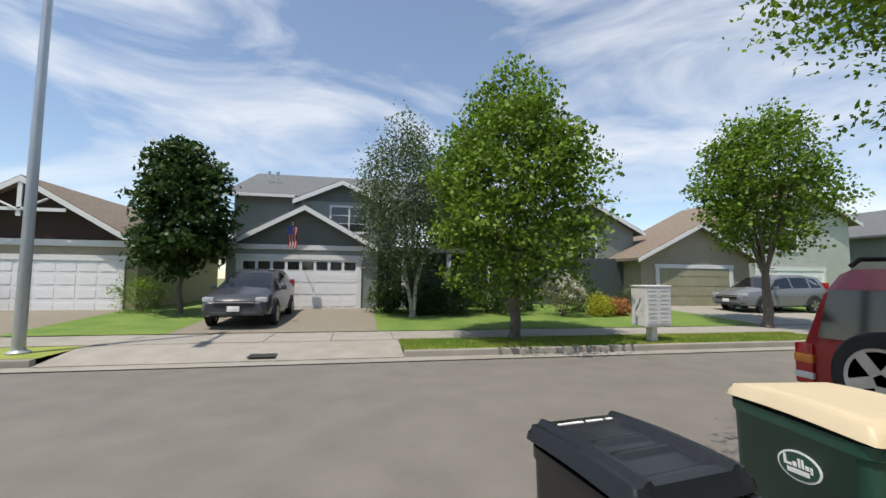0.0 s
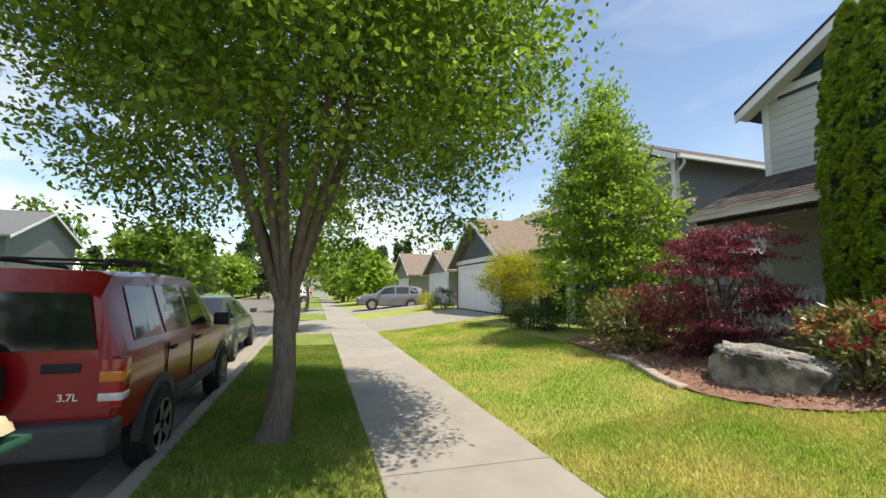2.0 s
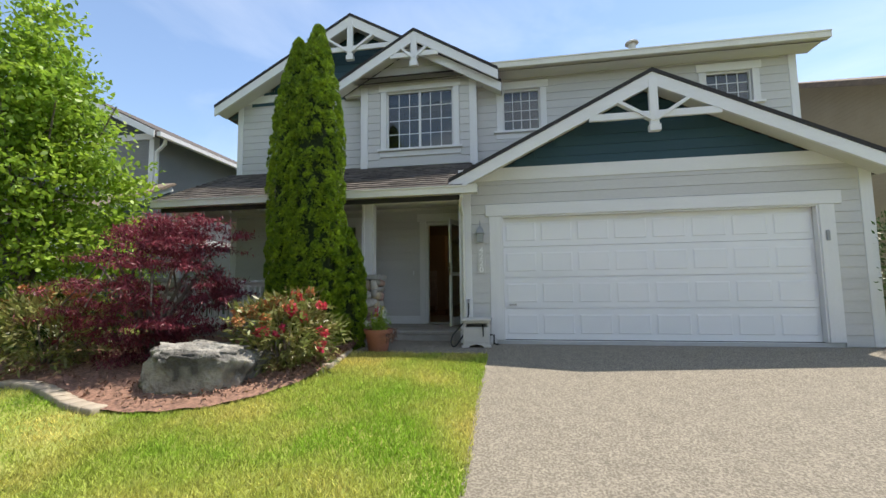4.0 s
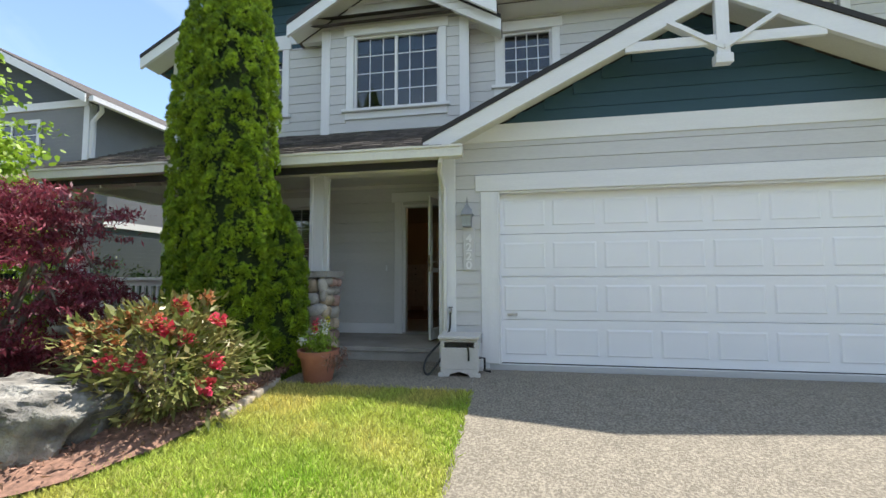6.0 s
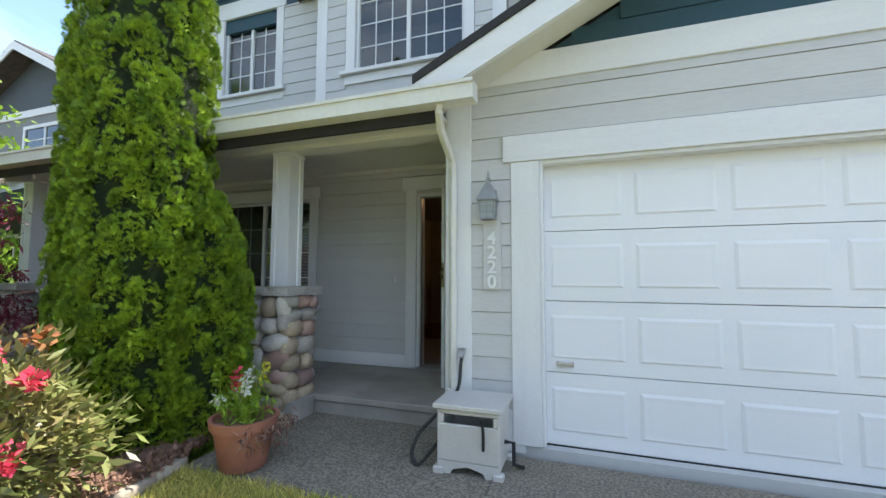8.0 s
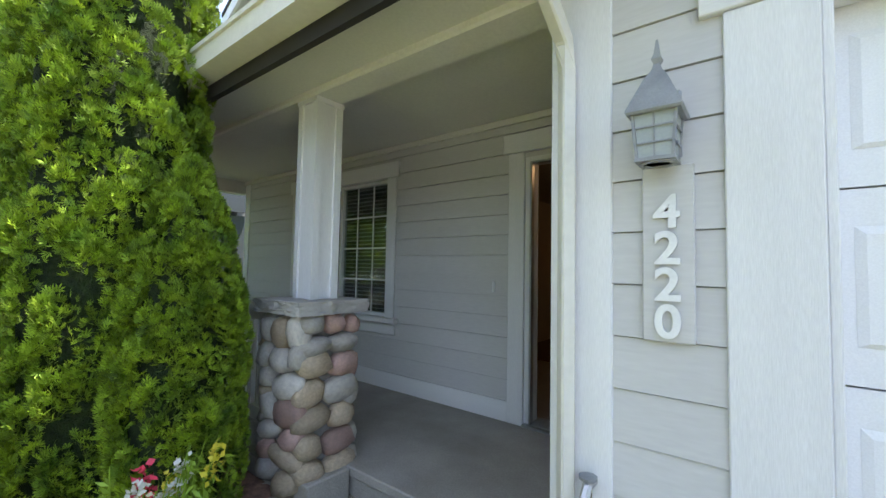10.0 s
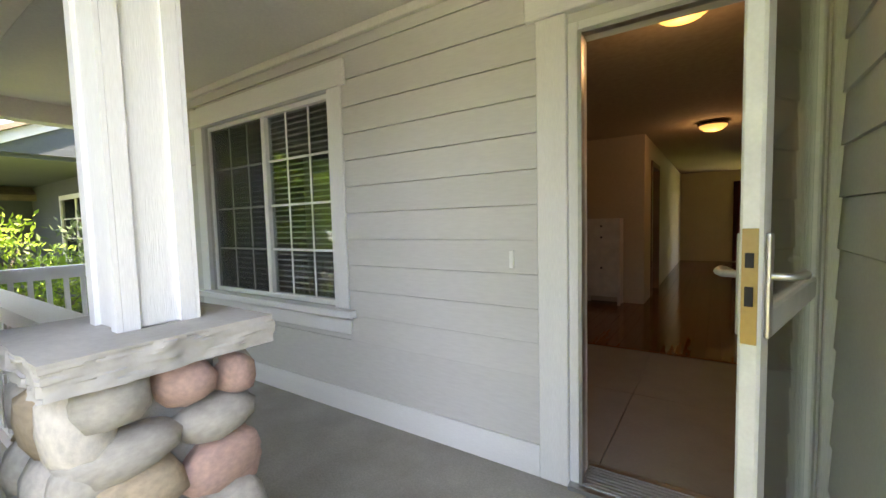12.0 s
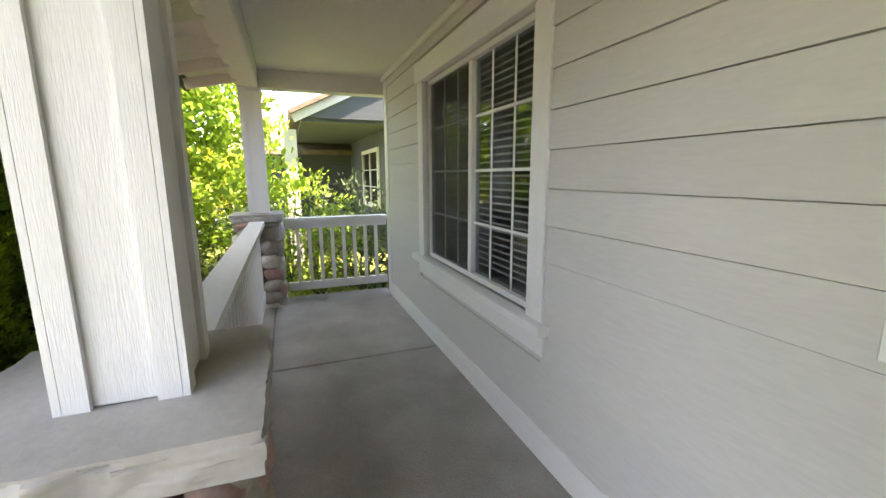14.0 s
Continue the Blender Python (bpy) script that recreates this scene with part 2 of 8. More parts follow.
def mesh(name, bm, material, smooth=0):
    bmesh.ops.recalc_face_normals(bm, faces=bm.faces)
    me = bpy.data.meshes.new(name)
    bm.to_mesh(me)
    bm.free()
    me.materials.append(material)
    if smooth:
        me.polygons.foreach_set("use_smooth", [True] * len(me.polygons))
        me.set_sharp_from_angle(angle=radians(smooth))
    return me


def part(name, bm, material, parent=None, label="", smooth=0):
    ob = new(name, bm if isinstance(bm, bpy.types.Mesh) else mesh(name, bm, material, smooth))
    ob.parent = parent
    return tagged(ob, label)


def thing(name, label, category, group="", at=(0, 0, 0), rz=0, kind=""):
    ob = new(name)
    ob.matrix_basis = pose(*at, 0, 0, rz)
    ob.empty_display_size = 0.2
    return tagged(ob, label, category, group, kind)


def structure(name, bm, material, label="", smooth=0):
    return tagged(part(name, bm, material, None, label, smooth), kind="structure")


def boxes(*bs):
    bm = bmesh.new()
    for b in bs:
        box(bm, *b)
    return bm


def sheet(x0, x1, y0, y1, f, nx, ny, thick=0.0):
    """A ground sheet of heights f(x, y)."""
    bm = bmesh.new()
    g = [[bm.verts.new((x0 + (x1 - x0) * i / nx, y0 + (y1 - y0) * j / ny, f(x0 + (x1 - x0) * i / nx, y0 + (y1 - y0) * j / ny))) for j in range(ny + 1)] for i in range(nx + 1)]
    for i in range(nx):
        for j in range(ny):
            bm.faces.new((g[i][j], g[i + 1][j], g[i + 1][j + 1], g[i][j + 1]))
    return bm


def ours(x, y):
    """The height of the ground on the house's side of the street."""
    t = min(1.0, max(0.0, (-2.2 - y) / 5.2))
    return 0.58 * (t * t * (3 - 2 * t) * 0.35 + t * 0.65)


def theirs(x, y):
    t = min(1.0, max(0.0, (y - 11.7) / 5.5))
    return 0.05 + 0.22 * t


# ---- ground, street, pavements ----
structure("ground", sheet(-400, 400, -400, 400, lambda x, y: -0.3, 4, 4), M_GROUND, "dry grassy ground")
structure("road", sheet(-60, 110, 1.25, 8.75, lambda x, y: -0.13 + 0.05 * (1 - ((y - 5.0) / 3.7) ** 2), 20, 10), M_ASPH, "sun-bleached grey asphalt street")
# house side: planting strip, lawn, driveway
DRV0, DRV1 = -5.3, 0.70
LAWN_Z = lambda x, y: ours(x, y) + 0.015 * noise.noise((x * 0.7, y * 0.7, 0)) + 0.012
for n, (a, b) in enumerate(((-60, DRV0 - 0.6), (1.9, 15.0), (21.5, 27.0), (34.0, 110))):
    structure(f"strip_{n + 1}", sheet(a, b, -0.58, 1.20, lambda x, y: 0.012 + 0.02 * noise.noise((x * 0.6, y, 3)), 30 if b < 30 else 12, 6), M_STRIP, "dry green planting strip beside the pavement")
structure("lawn_1", sheet(DRV1, 15.4, -7.02, -2.2, LAWN_Z, 60, 26), M_GRASS, "mown yellow-green front lawn")
structure("lawn_2", sheet(2.7, 15.4, -16.0, -7.02, lambda x, y: min(LAWN_Z(x, y), 0.55), 20, 20), M_GRASS, "shaded ground beside the house")
structure("lawn_3", sheet(21.3, 26.0, -16.0, -2.2, LAWN_Z, 12, 14), M_GRASS, "neighbour's mown lawn")
structure("lawn_4", sheet(-60, DRV0, -30.0, -2.2, LAWN_Z, 20, 14), M_GRASS, "mown lawn")
structure("lawn_5", sheet(32.0, 110, -40.0, -2.2, LAWN_Z, 20, 14), M_GRASS, "far mown lawns")
structure("driveway_1", sheet(DRV0, DRV1 - 0.004, -7.9, -2.25, lambda x, y: ours(x, y) + 0.02, 8, 24), M_AGG, "exposed aggregate concrete driveway")
structure("driveway_2", sheet(15.4, 21.3, -7.4, -2.2, lambda x, y: ours(x, y) + 0.02, 6, 20), M_CONC, "pale concrete driveway")
structure("driveway_3", sheet(26.0, 32.0, -8.5, -2.2, lambda x, y: ours(x, y) + 0.02, 6, 20), M_CONC, "pale concrete driveway")
structure("front_walk", sheet(DRV1, 2.75, -8.3, -7.02, lambda x, y: ours(x, y) + 0.016, 4, 4), M_AGG, "exposed aggregate walk to the porch")
APRON = lambda x, y: 0.015 if y < 0.1 else 0.015 - 0.12 * ((y - 0.1) / 1.15) ** 1.2
for n, (a, b) in enumerate(((DRV0 - 0.6, 1.9), (15.0, 21.5), (27.0, 34.0))):
    structure(f"apron_{n + 1}", sheet(a, b, -0.6, 1.24, APRON, 8, 8), M_CONC, "concrete driveway apron sloping to the street")


def kerb(name, y0, y1, runs):
    for a, b in runs:
        bm = boxes((a, b, y0, y1, -0.30, 0.03))
        soften(bm, 0.03, 2)
        structure(name, bm, M_CONC, "weathered concrete kerb", 40)


kerb("kerb_near", 1.20, 1.36, [(-60, DRV0 - 0.6), (1.9, 15.0), (21.5, 27.0), (34, 110)])
kerb("kerb_far", 8.70, 8.86, [(-60, -5.8), (0.9, 12.6), (19.5, 110)])
structure("gutter_near", sheet(-60, 110, 1.35, 1.75, lambda x, y: -0.105, 4, 1), M_CONC, "concrete gutter strip")
structure("gutter_far", sheet(-60, 110, 8.30, 8.71, lambda x, y: -0.10, 4, 1), M_CONC, "concrete gutter strip")
# opposite side
structure("verge_1", sheet(-60, -5.8, 8.86, 10.25, lambda x, y: 0.03, 8, 3), M_GRASS, "grass verge across the street")
structure("verge_2", sheet(0.9, 12.6, 8.86, 10.25, lambda x, y: 0.03 + 0.02 * noise.noise((x, y, 1)), 20, 4), M_GRASS, "grass verge across the street")
structure("verge_3", sheet(19.5, 110, 8.86, 10.25, lambda x, y: 0.03, 12, 3), M_GRASS, "grass verge across the street")
structure("yard_1", sheet(-8.6, -4.9, 11.75, 40, lambda x, y: theirs(x, y) + 0.02, 8, 16), M_GREEN, "green lawn across the street")
structure("yard_2", sheet(0.45, 13.6, 11.75, 40, lambda x, y: theirs(x, y) + 0.02, 20, 16), M_GREEN, "green lawn across the street")
structure("yard_3", sheet(19.4, 110, 11.75, 40, lambda x, y: theirs(x, y) + 0.02, 20, 16), M_GREEN, "green lawns down the street")
structure("yard_4", sheet(-60, -14.5, 11.75, 40, lambda x, y: theirs(x, y) + 0.02, 10, 10), M_GREEN, "green lawn across the street")
structure("far_drive_1", sheet(-4.9, 0.45, 11.75, 17.7, lambda x, y: theirs(x, y) + 0.02, 4, 8), M_AGG, "brown aggregate driveway across the street")
structure("far_drive_2", sheet(13.6, 19.4, 11.75, 18.2, lambda x, y: theirs(x, y) + 0.02, 4, 8), M_CONC, "concrete driveway across the street")
structure("far_drive_3", sheet(-14.5, -8.6, 11.75, 17.4, lambda x, y: theirs(x, y) + 0.02, 4, 8), M_AGG, "grey driveway across the street")
for n, (a, b) in enumerate(((-5.8, 0.9), (12.6, 19.5))):
    structure(f"far_apron_{n + 1}", sheet(a, b, 8.68, 10.25, lambda x, y: -0.09 + 0.125 * min(1, (y - 8.68) / 1.2), 6, 6), M_CONC, "pale concrete driveway apron across the street")


# ---- the house ----
GY, PY, UY, BY = -7.98, -9.53, -9.60, -9.40
HX0, HX1, UX1 = -5.07, 1.14, 6.62
EXPO = 0.168


def lap_wall(wall, y, x0, x1, z0, z1, holes=(), material=M_SIDING, left=None, right=None, face=1, axis="x"):
    """Lap boards on a wall, each a part, cut round the holes (x0, x1, z0, z1); left and right may bound the boards by height."""
    rows = int(math.ceil((z1 - z0) / EXPO))
    for r in range(rows):
        a, b = z0 + r * EXPO, min(z1, z0 + (r + 1) * EXPO - 0.004)
        mid = (a + b) / 2
        xa, xb = (left(b) if left else x0), (right(b) if right else x1)
        if xb - xa < 0.05:
            continue
        spans = [(xa, xb)]
        for h in holes:
            if h[2] < mid < h[3]:
                spans = [q for s in spans for q in ((s[0], min(s[1], h[0])), (max(s[0], h[1]), s[1])) if q[1] - q[0] > 0.02]
        for s in spans:
            bm = bmesh.new()
            pr = [(0.0, a), (0.024, a), (0.016, b), (0.0, b)]
            if axis == "x":
                u = [bm.verts.new((s[0], y + d * face, z)) for d, z in pr]
                v = [bm.verts.new((s[1], y + d * face, z)) for d, z in pr]
            else:
                u = [bm.verts.new((y + d * face, s[0], z)) for d, z in pr]
                v = [bm.verts.new((y + d * face, s[1], z)) for d, z in pr]
            bm.faces.new(u)
            bm.faces.new(v[::-1])
            for i in range(4):
                bm.faces.new((u[i], v[i], v[(i + 1) % 4], u[(i + 1) % 4]))
            part("siding_board", bm, material, wall)


def hole_wall(x0, x1, y0, y1, z0, z1, holes):
    """A wall slab with openings that go through it."""
    bm = bmesh.new()
    xs = sorted({x0, x1, *[h[i] for h in holes for i in (0, 1)]})
    zs = sorted({z0, z1, *[h[i] for h in holes for i in (2, 3)]})
    for a, b in zip(xs, xs[1:]):
        for c, d in zip(zs, zs[1:]):
            if not any(h[0] < (a + b) / 2 < h[1] and h[2] < (c + d) / 2 < h[3] for h in holes):
                box(bm, a, b, y0, y1, c, d)
    return bm


def trim_board(name, b, parent=None, m=None, w=0.004):
    bm = boxes(b)
    soften(bm, w, 1)
    m = m or (M_TRIM if (b[5] - b[4]) > (b[1] - b[0]) else M_TRIMH)
    return part(name, bm, m, parent) if parent else structure(name, bm, m, "white painted trim board")


GDOOR = (-4.35, 0.43, 0.645, 2.75)
FDOOR = (1.19, 2.06, 0.78, 2.90)
PWIN = (3.63, 5.26, 1.48, 2.92)
BWIN = (1.42, 2.90, 4.54, 5.84)
W2 = (-0.42, 0.37, 4.84, 5.75)
W3 = (-4.50, -3.66, 5.10, 5.76)
WM = (4.35, 5.35, 4.62, 5.85)
FLOOR = 0.77

wall_garage = structure("wall_garage", hole_wall(HX0, HX1, GY - 0.14, GY, 0.30, 3.36, [GDOOR]), M_SIDING, "grey lap-sided garage front wall")
GH = [(-4.56, 0.64, 0.5, 2.94)]
lap_wall(wall_garage, GY, HX0 + 0.15, HX1 - 0.18, 0.602, 3.36, GH)
wall_gside = structure("wall_garage_side", boxes((HX1 - 0.14, HX1, PY - 0.14, GY - 0.14, 0.30, 3.36)), M_SIDING, "grey garage side wall beside the porch")
lap_wall(wall_gside, HX1, PY, GY - 0.20, FLOOR + 0.14, 3.3, (), axis="y")
structure("wall_garage_west", boxes((HX0, HX0 + 0.14, -16, GY - 0.14, 0.3, 3.36)), M_SIDING, "grey garage side wall")
wall_porch = structure("wall_porch", hole_wall(HX1, 6.66, PY - 0.14, PY, 0.30, 3.30, [FDOOR, PWIN]), M_SIDING, "grey lap-sided porch wall")
lap_wall(wall_porch, PY, HX1, 6.56, FLOOR + 0.166, 3.24, [(1.0, 2.20, 0, 3.10), (3.50, 5.40, 1.30, 3.08)])
structure("wall_east", boxes((6.52, 6.66, -19, PY - 0.14, 0.3, 3.30)), M_SIDING, "grey side wall")
wall_upper = structure("wall_upper", hole_wall(-5.27, UX1, UY - 0.14, UY, 3.30, 6.25, [W2, W3, WM, (1.05, 3.35, 4.3, 6.0)]), M_SIDING, "grey lap-sided upper storey wall")
lap_wall(wall_upper, UY, -5.16, 0.95, 4.10, 6.02, [(-0.55, 0.50, 4.74, 5.93), (-4.63, -3.53, 4.98, 5.93)])
lap_wall(wall_upper, UY, 3.45, UX1 - 0.1, 4.15, 5.95, [(4.23, 5.47, 4.5, 6.0)])
structure("wall_upper_west", boxes((-5.27, -5.13, -19, UY - 0.14, 3.3, 6.2)), M_SIDING, "grey upper side wall")
structure("wall_upper_east", boxes((UX1 - 0.14, UX1, -19, UY - 0.14, 3.3, 6.2)), M_SIDING, "grey upper side wall")
structure("wall_back", hole_wall(-5.27, UX1, -21.2, -21.07, 0.3, 3.3, [(-0.95, 1.05, 0.8, 2.86)]), M_SIDING, "plain back wall")
wall_bay = structure("wall_bay", hole_wall(0.93, 3.47, BY - 0.12, BY, 4.15, 6.02, [BWIN]), M_SIDING, "grey lap-sided bay wall")
lap_wall(wall_bay, BY, 1.05, 3.35, 4.15, 6.02, [(1.28, 3.04, 4.36, 5.98)])
structure("wall_bay_sides", boxes((0.93, 1.05, UY, BY - 0.12, 4.15, 6.02), (3.35, 3.47, UY, BY - 0.12, 4.15, 6.02)), M_SIDING, "grey bay side walls")

# gables: peak x, peak z, eave half width, eave z, front plane of the boards, wall plane
def gable(name, px, pz, half, ez, fy, wy, back, roofm, m_infill, deco=True, right_half=None, band=True):
    rh = right_half or half
    slope = (pz - ez) / half
    th = 0.10
    for s, hw in ((1, half), (-1, rh)):
        nrow = max(4, int(hw * math.hypot(1, slope) / 0.16))
        bm = bmesh.new()
        d = Vector((s, 0, -slope)).normalized()
        nrm = Vector((s * slope, 0, 1)).normalized()
        L = hw * math.hypot(1, slope)
        a = Vector((px, 0, pz))
        # deck
        p0, p1 = a, a + d * (L + 0.03)
        q = [(p0.x, p0.z - th), (p0.x, p0.z), (p1.x, p1.z), (p1.x, p1.z - th)]
        prism(bm, q, back, fy - 0.02)
        roof = structure(f"roof_{name}_{'left' if s > 0 else 'right'}", bm, roofm, "dark asphalt shingle roof slope")
        # courses of shingles: one joined sheet of overlapping tabs
        bm = bmesh.new()
        ln = abs(fy - back)
        for r in range(nrow):
            y = min(back, fy) - 0.0
            off = random.uniform(0, 0.3)
            yy = y
            while yy < max(back, fy) - 0.01:
                w = min(random.uniform(0.22, 0.34), max(back, fy) - yy)
                u0, u1 = L * (nrow - r - 1) / nrow - 0.02, L * (nrow - r) / nrow
                t0, t1 = 0.006, 0.016 + random.uniform(0, 0.004)
                c0, c1 = a + d * max(u0, 0) + nrm * t0, a + d * (u1 + 0.02) + nrm * t1
                v = [bm.verts.new((c.x, yq, c.z)) for c, yq in ((c0, yy), (c1, yy), (c1, yy + w - 0.006), (c0, yy + w - 0.006))]
                bm.faces.new(v if s > 0 else v[::-1])
                w2 = [bm.verts.new((c1.x, yq, c1.z - 0.016)) for yq in (yy, yy + w - 0.006)]
                bm.faces.new((v[1], w2[0], w2[1], v[2]))
                yy += w
        tagged(part("shingle_courses", bm, roofm, roof, "rows of worn shingle tabs"), kind="stuff")
        # barge board
        bm = bmesh.new()
        e = a + d * (L + 0.02)
        bw = 0.19
        prism(bm, [(a.x, a.z - 0.02), (e.x, e.z - 0.02), (e.x, e.z - 0.02 - bw), (a.x, a.z - 0.02 - bw * math.hypot(1, slope))], fy - 0.025, fy + 0.02)
        structure(f"trim_barge_{name}_{'left' if s > 0 else 'right'}", bm, M_TRIMH, "white painted barge board")
        bm = bmesh.new()
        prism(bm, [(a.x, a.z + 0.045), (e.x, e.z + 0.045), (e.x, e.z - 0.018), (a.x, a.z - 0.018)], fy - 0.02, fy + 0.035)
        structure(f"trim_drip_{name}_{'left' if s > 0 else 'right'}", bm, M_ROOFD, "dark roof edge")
        bm = bmesh.new()
        prism(bm, [(a.x, a.z - th - 0.01), (e.x, e.z - th - 0.01), (e.x, e.z - th - 0.03), (a.x, a.z - th - 0.03)], wy + 0.02, fy - 0.03)
        structure(f"soffit_{name}_{'left' if s > 0 else 'right'}", bm, M_SOFFIT, "painted eave underside")
    # infill
    zb = ez - 0.12
    bm = bmesh.new()
    prism(bm, [(px - rh * 0.98, zb), (px + half * 0.98, zb), (px, pz - 0.14)], wy - 0.12, wy)
    wall = structure(f"wall_gable_{name}", bm, m_infill, "painted gable wall")
    z0 = ez + 0.10
    lap_wall(wall, wy, 0, 0, z0, pz - 0.2, (), m_infill, left=lambda z: px - (pz - 0.10 - z) / slope, right=lambda z: px + (pz - 0.10 - z) / slope)
    if deco:
        k = thing(f"gable_truss", "white timber truss ornament in the gable peak", "truss", "gable trusses")
        w = half * 0.30
        zc = pz - 0.19 - w * slope - 0.03
        trim_board("tie_beam", (px - w, px + w, fy - 0.03, fy + 0.015, zc - 0.055, zc + 0.055), k)
        trim_board("king_post", (px - 0.065, px + 0.065, fy - 0.035, fy + 0.03, zc - 0.24, pz - 0.12), k)
        trim_board("post_foot", (px - 0.085, px + 0.085, fy - 0.05, fy + 0.045, zc - 0.27, zc - 0.17), k)
        for s in (-1, 1):
            bm = bmesh.new()
            beam(bm, (px, fy - 0.008, zc - 0.10), (px + s * w * 0.55, fy - 0.008, zc + (w * 0.45) * slope + 0.02), 0.05, 0.10, (0, 1, 0))
            part("strut", bm, M_TRIM, k)
        # arched ends of the ornament run along the boards
    return slope


M_ROOFD = mat("black_roof_edge_and_fascia_shade", (0.03, 0.028, 0.028), None, 0.8, bump=0.1)
gable("garage", -1.955, 4.88, 3.21, 3.29, -7.55, GY, -9.62, M_ROOF, M_TEAL)
gable("left", 3.67, 7.59, 3.27, 5.76, -9.18, UY, -14.0, M_ROOF, M_TEAL)
gable("bay", 2.19, 6.97, 1.73, 5.95, -9.02, BY, -11.5, M_ROOF, M_SIDING)
# white bands
trim_board("trim_band_garage", (HX0, HX1 + 0.02, GY, GY + 0.035, 3.36, 3.58))
trim_board("trim_band_left", (3.47, UX1, UY, UY + 0.035, 5.94, 6.12))
# the corner boards
trim_board("trim_corner_garage", (0.95, HX1 + 0.022, GY, GY + 0.03, 0.60, 3.36))
trim_board("trim_corner_garage_side", (HX1, HX1 + 0.022, GY - 0.20, GY, 0.60, 3.05))
trim_board("trim_corner_west", (HX0 - 0.02, HX0 + 0.15, GY, GY + 0.03, 0.60, 3.36))
trim_board("trim_corner_porch_end", (6.55, 6.68, PY, PY + 0.03, FLOOR + 0.163, 3.22))
trim_board("trim_corner_upper_east", (UX1 - 0.12, UX1 + 0.02, UY, UY + 0.03, 4.2, 5.94))
trim_board("trim_corner_upper_west", (-5.29, -5.15, UY, UY + 0.03, 4.3, 6.0))
trim_board("trim_corner_bay_left", (3.33, 3.49, BY, BY + 0.03, 4.1, 5.98))
trim_board("trim_corner_bay_right", (0.91, 1.07, BY, BY + 0.03, 4.1, 5.98))
trim_board("baseboard_porch", (2.20, 6.66, PY, PY + 0.03, FLOOR, FLOOR + 0.163))
trim_board("baseboard_door", (1.16, 2.20, PY, PY + 0.028, FLOOR - 0.19, FLOOR + 0.012))
trim_board("baseboard_garage_side", (HX1, HX1 + 0.03, PY + 0.03, GY - 0.2, FLOOR, FLOOR + 0.145))
# main roof with its eave along the right half
bm = bmesh.new()
for s, (ya, yb) in ((1, (-9.15, -14.2)), (-1, (-19.3, -14.2))):
    v = [bm.verts.new(p) for p in ((-5.55, ya, 6.08), (3.6, ya, 6.08), (3.6, yb, 8.2), (-5.55, yb, 8.2))]
    bm.faces.new(v)
    bm.faces.new([bm.verts.new((p.co.x, p.co.y, p.co.z - 0.12)) for p in v][::-1])
structure("roof_main", bm, M_ROOF, "dark shingle main roof")
structure("roof_back_left", sheet(-5.5, 6.9, -19.3, -14.0, lambda x, y: 7.55 - abs(y + 14) * 0.35, 2, 2), M_ROOF, "dark shingle roof")
structure("soffit_main", boxes((-5.5, 0.9, UY, -9.2, 5.98, 6.0)), M_SOFFIT, "painted eave underside")
GUT = lambda name, x0, x1, y, z: structure(name, boxes((x0, x1, y - 0.06, y + 0.07, z, z + 0.02), (x0, x1, y + 0.05, y + 0.07, z + 0.02, z + 0.13), (x0, x1, y - 0.06, y - 0.04, z + 0.02, z + 0.13), (x0, x1, y + 0.06, y + 0.085, z + 0.105, z + 0.13), (x0, x0 + 0.02, y - 0.04, y + 0.05, z + 0.02, z + 0.13), (x1 - 0.02, x1, y - 0.04, y + 0.05, z + 0.02, z + 0.13)), M_GUTTER, "cream painted metal gutter")
GUT("gutter_main", -5.56, 0.62, -9.12, 5.98)
GUT("gutter_porch", 0.80, 6.80, -7.50, 3.06)
# porch roof, in shingle courses
bm = bmesh.new()
sl = (4.22 - 3.20) / (9.60 - 7.52)
v = [bm.verts.new(p) for p in ((1.2, -7.48, 3.19), (6.80, -7.48, 3.19), (6.80, -9.6, 3.19 + 2.12 * sl), (1.2, -9.6, 3.19 + 2.12 * sl))]
bm.faces.new(v)
bm.faces.new([bm.verts.new((p.co.x, p.co.y, p.co.z - 0.10)) for p in v][::-1])
roof_porch = structure("roof_porch", bm, M_ROOF, "brown shingle porch roof")
bm = bmesh.new()
for r in range(14):
    y0 = -7.46 - r * 0.152
    x = 0.9 + random.uniform(0, 0.25)
    while x < 6.80:
        w = min(random.uniform(0.14, 0.34), 6.82 - x)
        t = random.uniform(0.022, 0.034)
        z0 = 3.19 + (-7.48 - y0) * sl
        q = [bm.verts.new(p) for p in ((x, y0, z0 + t), (x + w - 0.008, y0, z0 + t), (x + w - 0.008, y0 - 0.17, z0 + 0.17 * sl + 0.008), (x, y0 - 0.17, z0 + 0.17 * sl + 0.008))]
        bm.faces.new(q)
        u = [bm.verts.new((p.co.x, p.co.y, p.co.z - t)) for p in q[:2]]
        bm.faces.new((u[0], u[1], q[1], q[0]))
        x += w
tagged(part("shingle_courses", bm, M_ROOF, roof_porch, "rows of worn shingle tabs"), kind="stuff")
# the black colour puts the gutter's shade into this fascia
structure("fascia_porch", boxes((1.1, 6.70, -7.60, -7.565, 2.98, 3.16)), M_ROOFD, "fascia coloured black for the shade behind the gutter")
